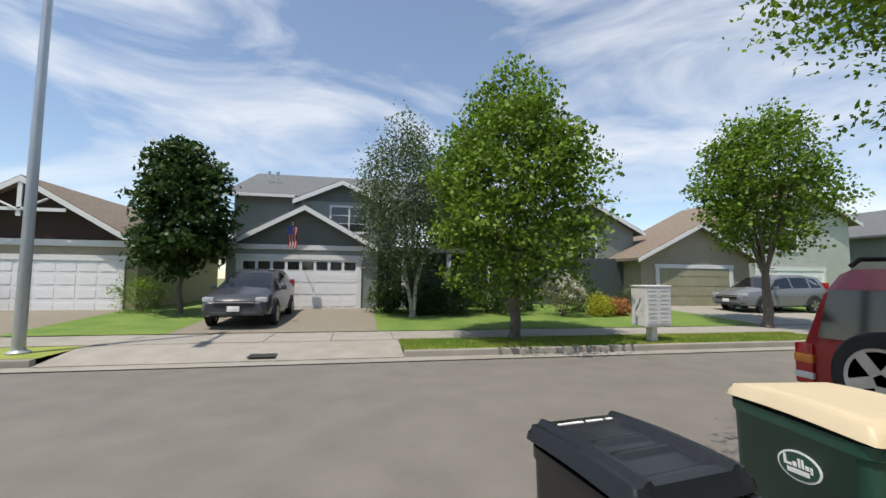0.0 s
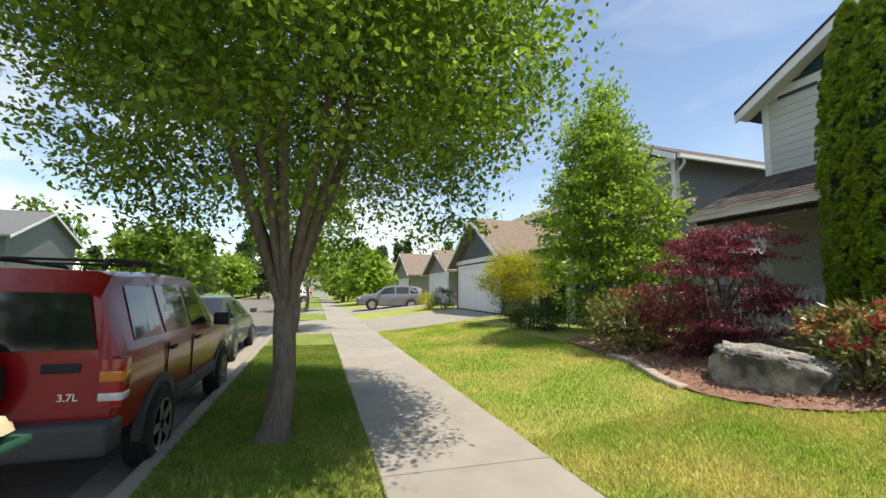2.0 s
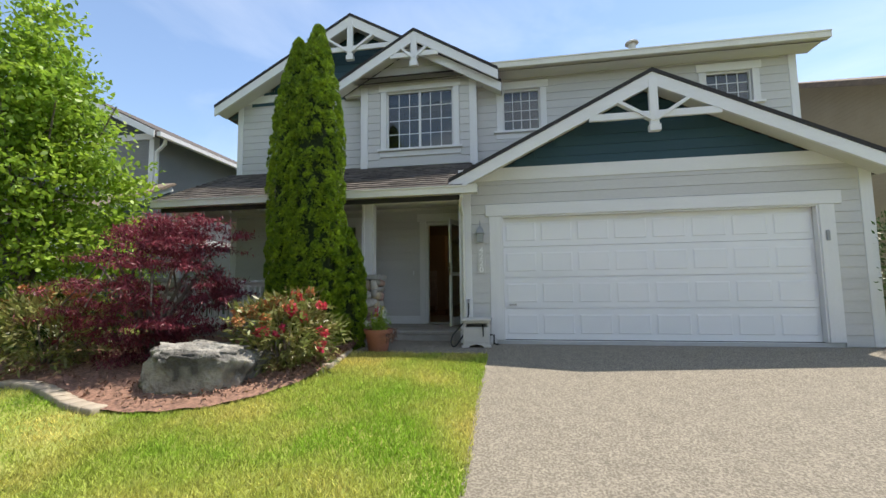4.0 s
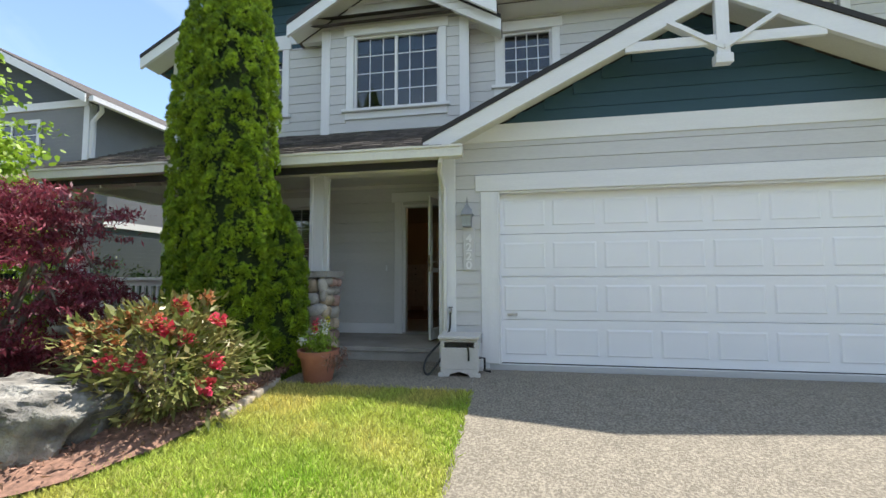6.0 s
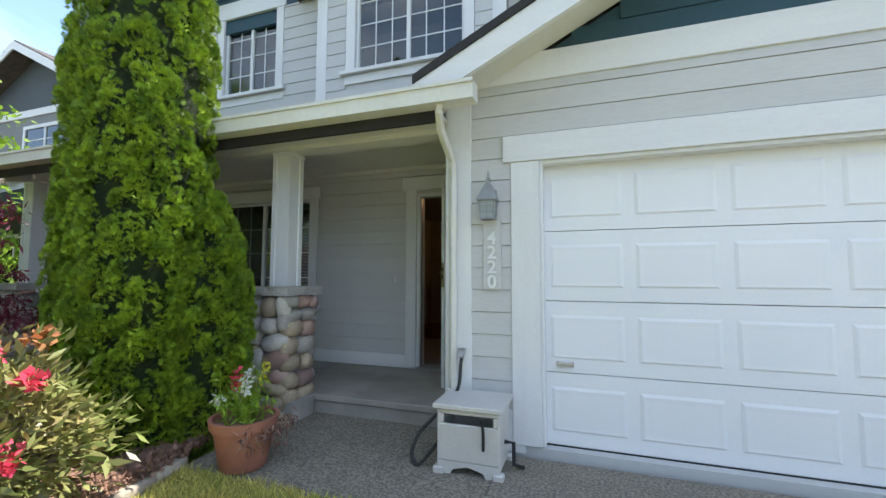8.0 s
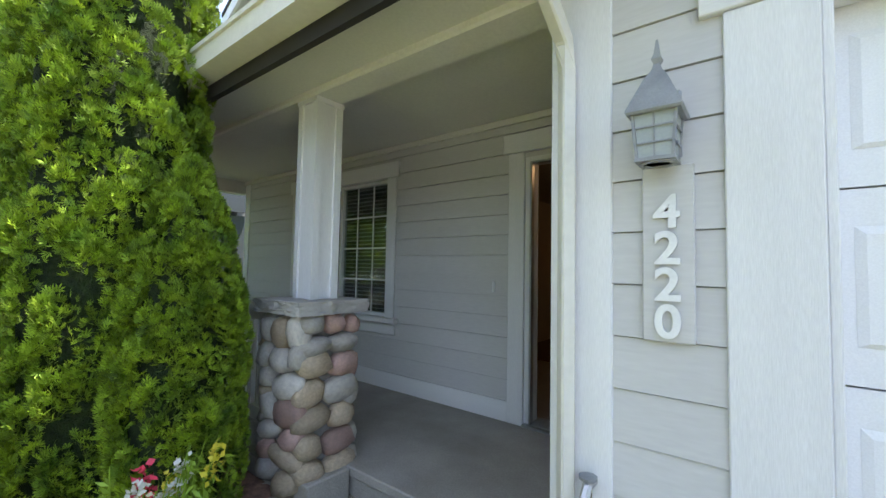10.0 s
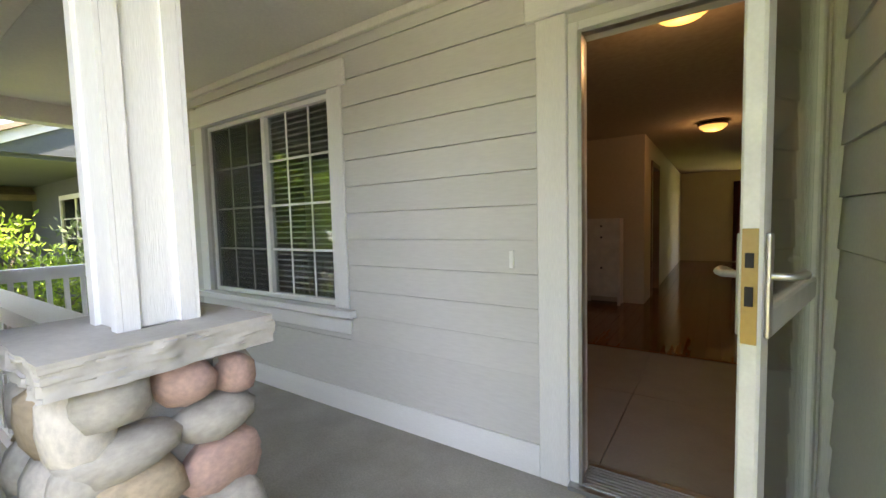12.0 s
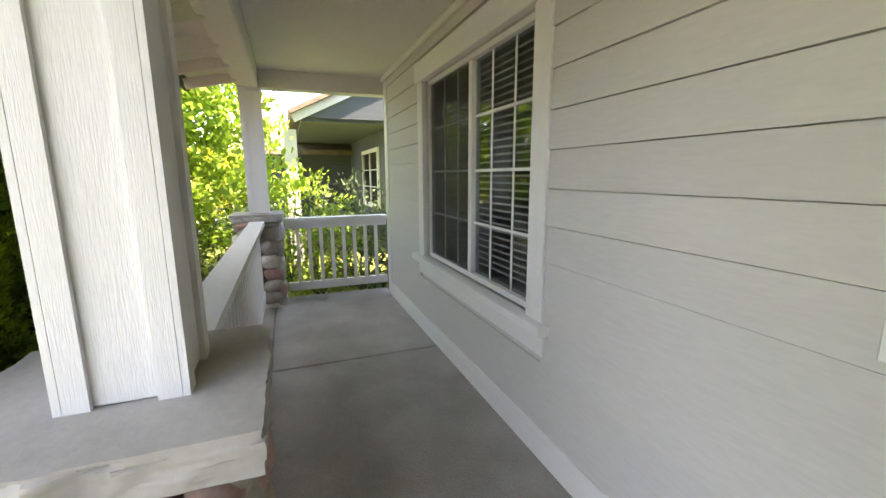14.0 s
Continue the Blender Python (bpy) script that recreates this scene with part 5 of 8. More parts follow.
tree("street maple across the road beside a driveway", (13.2, 11.3, 0.05), 1.9, (0, 0, 4.9), (2.5, 2.4, 2.65), 520, 32, 0.13, M_LEAF, trunk=0.12, spread=0.25, taper=0.38, limbs=8, group="street trees", aspect=0.8)
tree("dense dark green broadleaf tree between two driveways", (-6.3, 16.0, 0.2), 1.3, (0, 0, 3.9), (1.75, 1.75, 2.45), 420, 30, 0.22, M_LEAFD, trunk=0.08, spread=0.24, taper=0.3, limbs=5, gaps=0.0)
tree("weeping birch with white stems and grey-green leaves", (1.75, 14.6, 0.15), 2.2, (-0.3, 0, 4.15), (1.75, 1.5, 2.7), 520, 34, 0.11, M_BIRCH, bark=M_BARKW, trunk=0.09, spread=0.3, taper=0.1, limbs=5, flat=1.3, multi=2)
tree("young bright green tree in the neighbouring yard", (TREEX, TREEY, 0.45), 1.2, (0, 0, 3.3), (2.1, 2.1, 3.05), 620, 44, 0.105, M_LEAFB, trunk=0.07, spread=0.22, taper=0.6, limbs=7, gaps=0.38, flat=0.28, hollow=0.25, sides=6)
tree("golden spreading conifer shrub with bare stems", (12.8, -6.6, 0.45), 0.7, (0, 0, 1.7), (1.35, 1.35, 0.85), 420, 40, 0.09, M_LEAFY, trunk=0.08, spread=0.16, taper=0.2, limbs=6, name="golden_shrub", gaps=0.0, aspect=0.3, flat=0.5)


def shrub(label, at, r, n, per, size, leaf, name="shrub", spread=0.12, aspect=0.35, outward=True, category="shrub", group="", flat=0.7, hollow=0.35):
    k = thing(name, label, category, group, at=at)
    pts = crown_points(n, (0, 0, r[2] * 0.95), r, hollow)
    for i in range(9):
        bm = bmesh.new()
        e = Vector(pts[(i * 17) % len(pts)])
        tube(bm, [(0.05 * math.cos(i), 0.05 * math.sin(i), -0.05), e * 0.5 + Vector((0, 0, 0.08)), e], 0.022, 6, 0.006)
        part("stem", bm, M_BARK, k)
    leaves("foliage", pts, per, spread, size, leaf, k, "", aspect, 0.1, flat, outward=(0, 0, r[2] * 0.7) if outward else None)
    return k, pts


def blooms(k, pts, count, sel, size=0.05, m=None):
    """Flower trusses on the outer shoots of a shrub."""
    ps = sorted(pts, key=sel)[:count]
    for p in ps:
        q = crown_points(9, p, (0.055, 0.055, 0.045), 0.6)
        leaves("flower_truss", q, 6, 0.012, size, m or M_PETAL, k, "ruffled crimson flower cluster", 0.95, 0.0, 1.0, stuff=False, outward=p)


rh, pts = shrub("flowering rhododendron with crimson blooms and long leaves", (3.34, -6.20, 0.42), (0.74, 0.58, 0.54), 220, 17, 0.11, M_LEAFRH, "rhododendron", 0.075, 0.30, group="rhododendrons")
blooms(rh, pts[::5], 9, lambda p: -(p[1] * 0.8 + p[2] * 0.9 - p[0] * 0.7))
M_SPENT = mat("spent_orange_blooms", (0.50, 0.16, 0.07), (0.35, 0.22, 0.08), 0.7, bump=0, island=0.4, trans=0.25)
blooms(rh, pts[60:], 14, lambda p: -(p[2] + p[1] * 0.5), 0.05, M_SPENT)
rh2, pts2 = shrub("rhododendron with pale brownish-green leaves, flowers over", (6.9, -5.9, 0.40), (0.80, 0.7, 0.62), 190, 15, 0.125, M_LEAFRH, "rhododendron", 0.08, 0.30, group="rhododendrons")
blooms(rh2, pts2, 12, lambda p: -p[2], 0.05, M_SPENT)
# laceleaf maple: drooping crimson layers
mp = thing("japanese_maple", "crimson weeping laceleaf maple spreading over the bed", "tree", at=(5.55, -6.35, 0.46))
for i in range(9):
    bm = bmesh.new()
    a = i * 0.72
    tube(bm, [(0, 0, -0.05), (0.25 * math.cos(a), 0.22 * math.sin(a), 0.8), (0.75 * math.cos(a), 0.6 * math.sin(a), 1.35 + 0.4 * (i % 3) / 3), (1.2 * math.cos(a), 0.9 * math.sin(a), 0.9)], 0.04, 7, 0.01)
    part("stem", bm, M_BARK, mp, "", 60)
pads = [p for p in crown_points(74, (0, 0, 1.10), (1.22, 0.92, 1.0), 0.62) if p[2] > 0.12] + crown_points(13, (-0.62, 0.0, 2.0), (0.70, 0.45, 0.28), 0.2)
cl = []
for p in pads:
    # each pad a flat drooping layer of foliage
    for q in RNG.normal(0, 1, (11, 2)):
        rr = min(1.0, 0.5 * math.hypot(*q))
        cl.append((p[0] + 0.17 * q[0], p[1] + 0.15 * q[1], p[2] + 0.05 - 0.13 * rr))
leaves("crown", cl, 26, 0.075, 0.075, M_LEAFR, mp, "", 0.24, 0.7, 0.28)


def cypress(label, at, r, h, n, group="cypresses"):
    """A columnar conifer of many upright flat sprays."""
    k = thing("cypress", label, "tree", group, at=at)
    bm = bmesh.new()
    tube(bm, [(0, 0, -0.1), (0, 0, h * 0.5), (0.02, 0, h * 0.95)], 0.07, 8, 0.01)
    part("trunk", bm, M_BARK, k)
    # tufts that bulge from the column, each of many fan-shaped sprays
    def girth(t):
        return r * min(1.0, 0.80 + 0.9 * t) * (1 - max(0, (t - 0.50) / 0.50) ** 2.3) + 0.02

    tt = RNG.uniform(0, 1, n) ** 1.0
    ta = RNG.uniform(0, math.tau, n)
    per = 44
    ci = np.repeat(np.arange(n), per)
    m = n * per
    g0 = np.array([girth(t) for t in tt])
    tr = g0 * (0.80 + 0.20 * RNG.uniform(0, 1, n))
    heart = np.stack([tr * np.cos(ta) * 0.90, tr * np.sin(ta) * 0.90, tt * h], 1)
    out = np.stack([np.cos(ta), np.sin(ta), 0.25 + 0.6 * tt ** 4], 1)
    d = RNG.normal(0, 0.70, (m, 3)) + out[ci]
    d /= np.linalg.norm(d, axis=1)[:, None]
    size = (0.072 * RNG.uniform(0.75, 1.35, n))[ci]
    p = heart[ci] + d * (size * np.array([0.7, 0.7, 1.25])[:, None]).T
    f = d + np.array([0, 0, 0.75]) + RNG.normal(0, 0.2, (m, 3))
    f /= np.linalg.norm(f, axis=1)[:, None]
    sd_ = np.cross(f, RNG.normal(0, 1, (m, 3)))
    sd_ /= np.linalg.norm(sd_, axis=1)[:, None]
    L = 0.040 * RNG.uniform(0.7, 1.3, m)[:, None]
    rows_ = [p]
    for k_, ang in enumerate((-0.95, -0.48, 0.0, 0.48, 0.95)):
        ray = f * math.cos(ang) + sd_ * math.sin(ang)
        wid = -f * math.sin(ang) + sd_ * math.cos(ang)
        ln = L * (0.72, 0.9, 1.0, 0.9, 0.72)[k_]
        rows_ += [p + ray * ln * 0.6 - wid * L * 0.085, p + ray * ln - d * L * 0.12, p + ray * ln * 0.6 + wid * L * 0.085]
    v = np.stack(rows_, 1).reshape(-1, 3)
    base = (np.arange(m) * 16)[:, None, None]
    idx = (base + np.array([[0, 1 + 3 * q, 2 + 3 * q, 3 + 3 * q] for q in range(5)])[None]).ravel()
    me = bpy.data.meshes.new("foliage")
    me.vertices.add(16 * m)
    me.vertices.foreach_set("co", v.astype(np.float32).ravel())
    me.loops.add(20 * m)
    me.loops.foreach_set("vertex_index", idx.astype(np.int32))
    me.polygons.add(5 * m)
    me.polygons.foreach_set("loop_start", np.arange(0, 20 * m, 4, dtype=np.int32))
    me.update(calc_edges=True)
    me.materials.append(M_CYP)
    tagged(part("foliage", me, M_CYP, k), kind="stuff")
    # dense inner body lets no light through; its dark colour paints the gaps' shade
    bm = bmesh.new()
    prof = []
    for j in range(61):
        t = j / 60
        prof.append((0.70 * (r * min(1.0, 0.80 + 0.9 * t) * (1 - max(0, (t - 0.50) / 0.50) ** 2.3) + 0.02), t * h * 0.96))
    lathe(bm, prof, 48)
    part("inner_foliage", bm, M_CORE, k, "solid inner body coloured dark as shade", 60)
    return k


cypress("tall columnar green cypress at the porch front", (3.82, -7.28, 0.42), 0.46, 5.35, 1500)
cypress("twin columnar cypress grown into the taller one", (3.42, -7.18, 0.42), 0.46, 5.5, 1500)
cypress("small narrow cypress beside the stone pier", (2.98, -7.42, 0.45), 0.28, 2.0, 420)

# bed: mulch, edging stones, rock
M_MULCH = mat("red_bark_mulch", (0.30, 0.17, 0.12), (0.13, 0.075, 0.055), 0.95, scale=20, fine=60, bump=0.6, island=0.5)
EDGE = [(2.84, -7.25), (2.78, -6.6), (2.80, -6.0), (2.98, -5.45), (3.35, -5.02), (3.85, -4.80), (4.4, -4.74), (5.0, -4.85), (5.6, -5.1), (6.3, -5.35), (7.0, -5.35), (7.8, -5.5), (8.6, -5.6)]


def smooth_path(ps, n):
    out = []
    ps = [Vector(p).to_3d() for p in ps]
    for i in range(len(ps) - 1):
        p0, p1, p2, p3 = ps[max(i - 1, 0)], ps[i], ps[i + 1], ps[min(i + 2, len(ps) - 1)]
        for j in range(n):
            t = j / n
            out.append(0.5 * (2 * p1 + (p2 - p0) * t + (2 * p0 - 5 * p1 + 4 * p2 - p3) * t * t + (3 * p1 - p0 - 3 * p2 + p3) * t ** 3))
    return out + [ps[-1]]


ed = smooth_path(EDGE, 6)
bm = bmesh.new()
rows = []
for p in ed:
    row = []
    for j in range(9):
        t = j / 8
        y = p.y + (-7.9 - p.y) * t
        x = p.x + 0.25 * t * (1 if p.x > 5 else 0)
        row.append(bm.verts.new((x, y, ours(x, y) + 0.05 + 0.05 * math.sin(min(1, t * 3) * math.pi / 2) + 0.02 * noise.noise((x * 5, y * 5, 0)))))
    rows.append(row)
for a, b in zip(rows, rows[1:]):
    for j in range(8):
        bm.faces.new((a[j], b[j], b[j + 1], a[j + 1]))
bed = structure("planting_bed", bm, M_MULCH, "raised bed of reddish bark mulch", 60)
cs = []
for i in range(2600):
    p = ed[RNG.randint(0, len(ed) - 12)]
    t = RNG.uniform(0.02, 0.6)
    y = p.y + (-7.9 - p.y) * t
    cs.append((p.x, y, ours(p.x, y) + 0.10 + 0.03 * RNG.uniform()))
leaves("bark_chips", cs, 1, 0.03, 0.06, M_MULCH, bed, "loose bark chips", 0.4, 0.0, 0.2)
M_PAVER = mat("tan_edging_stone", (0.42, 0.36, 0.28), (0.34, 0.29, 0.23), 0.9, scale=7, bump=0.35, obj=0.15)
L = 0.0
last = ed[0]
ei = 0
edge_thing = thing("bed_edging", "curved row of flat tan concrete edging stones", "edging")
i = 0
while i + 2 < len(ed) - 14:
    a, b = ed[i], ed[min(i + 2, len(ed) - 1)]
    d = (b - a)
    if d.length > 0.2:
        m_ = (a + b) / 2
        z = ours(m_.x, m_.y)
        bm = boxes((-d.length / 2 + 0.006, d.length / 2 - 0.006, -0.085, 0.085, -0.05, 0.085 + 0.012 * math.sin(i * 3.1)))
        soften(bm, 0.012, 1)
        o = part("edging_stone", bm, M_PAVER, edge_thing, "", 50)
        o.matrix_basis = pose(m_.x, m_.y, z, 0.8 * math.sin(i), 0, math.degrees(math.atan2(d.y, d.x)) + 1.5 * math.sin(i * 2.3))
    i += 2
M_ROCK = mat("pale_lichen_boulder", (0.33, 0.315, 0.28), (0.08, 0.076, 0.068), 0.9, scale=3.2, fine=26, bump=0.9, dist=0.03, ramp=(0.40, 0.60))
bm = bmesh.new()
bmesh.ops.create_icosphere(bm, subdivisions=5, radius=1)
for v in bm.verts:
    c = v.co.copy()
    v.co = Vector([math.copysign(abs(q) ** 0.62, q) for q in c])
    v.co *= 1 + 0.20 * noise.noise(c * 1.2 + Vector((3, 1, 2))) + 0.10 * abs(noise.noise(c * 3.3)) + 0.05 * noise.cell(c * 3.1 + 0.5 * noise.noise_vector(c * 2)) + 0.035 * noise.noise(c * 9)
    v.co = Vector((v.co.x * 0.62, v.co.y * 0.40, v.co.z * 0.36))
rk = part("boulder", bm, M_ROCK, None, "", 60)
rk.matrix_basis = pose(4.05, -5.55, 0.56, 4, -5, 8)
tagged(rk, "large pale grey boulder half sunk in the bed", "rock")
# flower pot
M_TERRA = mat("terracotta", (0.36, 0.15, 0.10), (0.28, 0.115, 0.08), 0.85, scale=4, bump=0.12, stain=0.1)
pot = thing("flower_pot", "round terracotta pot with white and yellow snapdragons", "flower pot", at=(2.36, -7.18, 0.58))
bm = bmesh.new()
lathe(bm, [(0.14, 0), (0.15, 0.01), (0.195, 0.27), (0.215, 0.272), (0.225, 0.335), (0.20, 0.335), (0.19, 0.29), (0.02, 0.285)], 28)
part("pot", bm, M_TERRA, pot, "", 40)
bm = bmesh.new()
lathe(bm, [(0.19, 0.285), (0.185, 0.30), (0.02, 0.31)], 20)
part("soil", bm, M_MULCH, pot)
st = []
for i in range(26):
    a, r = RNG.uniform(0, math.tau), RNG.uniform(0.02, 0.17)
    hh = RNG.uniform(0.15, 0.42)
    b = Vector((r * math.cos(a), r * math.sin(a), 0.30))
    e = b + Vector((0.5 * b.x, 0.5 * b.y, hh))
    bm = bmesh.new()
    tube(bm, [b, (b + e) / 2 + Vector((0.01, 0.02, 0.02)), e], 0.004, 5, 0.002)
    part("stalk", bm, M_LEAFB, pot)
    st += [tuple(b.lerp(e, t)) for t in (0.15, 0.3, 0.45, 0.6, 0.75)]
    if i % 4 == 0:
        q = [tuple(b.lerp(e, t)) for t in (0.7, 0.78, 0.86, 0.94, 1.0, 1.06)]
        leaves("blossom", q, 7, 0.014, 0.032, (M_PETALW, M_PETALP, M_PETALW, M_PETAL)[(i // 4) % 4], pot, "spike of small blossoms", 0.8, 0, 1.0, stuff=False)
leaves("foliage", st, 5, 0.02, 0.06, M_LEAFB, pot, "", 0.25, 0.1, 0.8)
q = [(-0.20 + 0.02 * RNG.normal(), 0.12 * RNG.normal(), 0.30 - 0.12 * RNG.uniform()) for i in range(50)]
leaves("dried_stem_tuft", q, 6, 0.03, 0.06, M_MULCH, pot, "brown dried trailing stems", 0.2, 1.0, 1.0)
# side shrubs
shrub("dense green shrub at the garage corner", (-5.75, -7.9, 0.55), (0.75, 0.75, 1.15), 200, 22, 0.08, M_LEAFD, spread=0.12)
for x, y, rr, l, m_ in ((10.4, -6.4, 0.55, "low dark green shrub in the shade", M_LEAFD), (11.3, -6.1, 0.5, "low green shrub by the shaded border", M_LEAFD), (9.9, -7.7, 0.8, "rounded evergreen shrub in the shade", M_LEAFD), (8.0, -6.9, 0.7, "dark evergreen shrub behind the maple", M_LEAFD), (8.5, -8.4, 1.05, "leafy shrub beside the porch end", M_LEAFB), (7.9, -9.4, 0.95, "small-leaved shrub below the railing", M_BIRCH), (7.75, -8.75, 0.72, "leafy shrub close to the end railing", M_LEAFB), (7.6, -9.9, 0.7, "leafy shrub close to the end railing", M_LEAFD), (13.8, -6.9, 0.7, "green shrub beside the golden one", M_LEAFD), (22.2, -6.9, 0.75, "round dark green clipped shrub", M_LEAFD), (22.9, -6.2, 0.6, "yellow-green round shrub by the garage", M_LEAFY)):
    shrub(l, (x, y, ours(x, y) - 0.02), (rr, rr, rr * 0.85), 110, 20, 0.09, m_, spread=0.11)
for x, y, rr, l, m_ in ((-7.8, 16.6, 0.8, "leafy green bush beside a garage", M_LEAF), (7.6, 14.6, 0.95, "pale flowering rhododendron across the street", M_LEAFRH), (9.0, 14.4, 0.45, "small yellow-green shrub on the lawn", M_LEAFY), (9.9, 14.6, 0.35, "small orange-leaved shrub by the lawn", M_SPENT), (5.6, 15.0, 0.8, "dark foundation shrub along the porch", M_LEAFD), (3.4, 15.2, 0.7, "dark foundation shrub along the porch", M_LEAFD), (2.2, 15.3, 0.6, "dark foundation shrub along the porch", M_LEAFD), (11.2, 15.4, 0.6, "green foundation shrub by the house wall", M_LEAFD), (19.8, 16.6, 0.9, "orange and green shrub by the driveway", M_LEAFRH)):
    kk, pp = shrub(l, (x, y, theirs(x, y)), (rr, rr, rr * 0.9), 100, 18, 0.11, m_, spread=0.13)
    if "pale flowering" in l:
        blooms(kk, pp, 22, lambda p: p[1] - p[2], 0.09, M_PETALW)

for x, y, rr, l in ((1.0, 15.9, 0.75, "dark green shrub in a shaded garden bed"), (2.3, 15.6, 0.85, "tall dark shrub beside the birch stems"), (3.6, 16.2, 0.95, "dark evergreen shrub under a window"), (5.0, 15.8, 0.8, "dark green shrub in a shaded garden bed"), (6.3, 16.3, 0.95, "tall dark shrub beside a porch post"), (8.9, 15.9, 0.9, "dark green shrub between two houses")):
    shrub(l, (x, y, theirs(x, y)), (rr, rr * 0.8, rr * 0.85), 90, 16, 0.13, M_LEAFD, spread=0.14, aspect=0.5, group="garden shrubs")

# ---- street furniture ----
M_GALV = mat("galvanised_steel", (0.52, 0.53, 0.53), (0.43, 0.44, 0.45), 0.45, 0.85, scale=6, bump=0.08, stretch=(1, 1, 0.3))
lp = thing("light_pole", "tall tapered galvanised steel street light pole", "street lamp", at=(-6.5, 9.45, 0.03))
bm = bmesh.new()
tube(bm, [(0, 0, 0.05), (0.0, 0, 4.5), (0.02, 0, 9.2)], 0.105, 16, 0.07)
part("shaft", bm, M_GALV, lp, "", 60)
bm = bmesh.new()
lathe(bm, [(0.19, 0.0), (0.19, 0.03), (0.12, 0.07), (0.11, 0.12)], 16)
part("base_flange", bm, M_GALV, lp, "", 40)
bm = bmesh.new()
tube(bm, [(0, 0, 9.1), (0, -0.6, 9.4), (0, -1.6, 9.5)], 0.045, 8)
part("arm", bm, M_GALV, lp)
bm = boxes((-0.12, 0.12, -2.2, -1.55, 9.42, 9.56))
soften(bm, 0.04, 2)
part("lamp_head", bm, M_GALV, lp)
M_MAILB = mat("pale_grey_metal", (0.74, 0.74, 0.72), (0.68, 0.68, 0.66), 0.5, 0.2, scale=3, bump=0.05)
mb = thing("mailbox_cluster", "pale grey cluster mailbox unit on a short post", "mailbox", at=(7.15, 9.15, 0.03), rz=8)
bm = boxes((-0.12, 0.12, -0.12, 0.12, 0, 0.03), (-0.09, 0.09, -0.09, 0.09, 0.03, 0.40))
part("pedestal", bm, M_MAILB, mb)
bm = boxes((-0.40, 0.40, -0.24, 0.24, 0.40, 1.36))
soften(bm, 0.02, 2)
bd = part("body", bm, M_MAILB, mb)
bm = boxes((-0.415, 0.415, -0.26, 0.26, 1.36, 1.41))
soften(bm, 0.012, 1)
part("hood", bm, M_MAILB, mb)
for c in range(2):
    for r in range(8):
        z = 0.47 + r * 0.107
        x = -0.37 + c * 0.375
        bm = boxes((x, x + 0.355, -0.252, -0.238, z, z + 0.098))
        soften(bm, 0.003, 1)
        dd = part("box_door", bm, M_MAILB, bd)
        part("number_tag", boxes((x + 0.05, x + 0.28, -0.256, -0.2525, z + 0.04, z + 0.052)), bpy.data.materials["grey_plastic"], dd)
M_FLAGR = mat("flag_red", (0.45, 0.02, 0.03), None, 0.8, bump=0.05)
M_FLAGW = mat("flag_white", (0.7, 0.7, 0.7), None, 0.8, bump=0.05)
M_FLAGB = mat("flag_blue", (0.02, 0.03, 0.15), None, 0.8, bump=0.05)


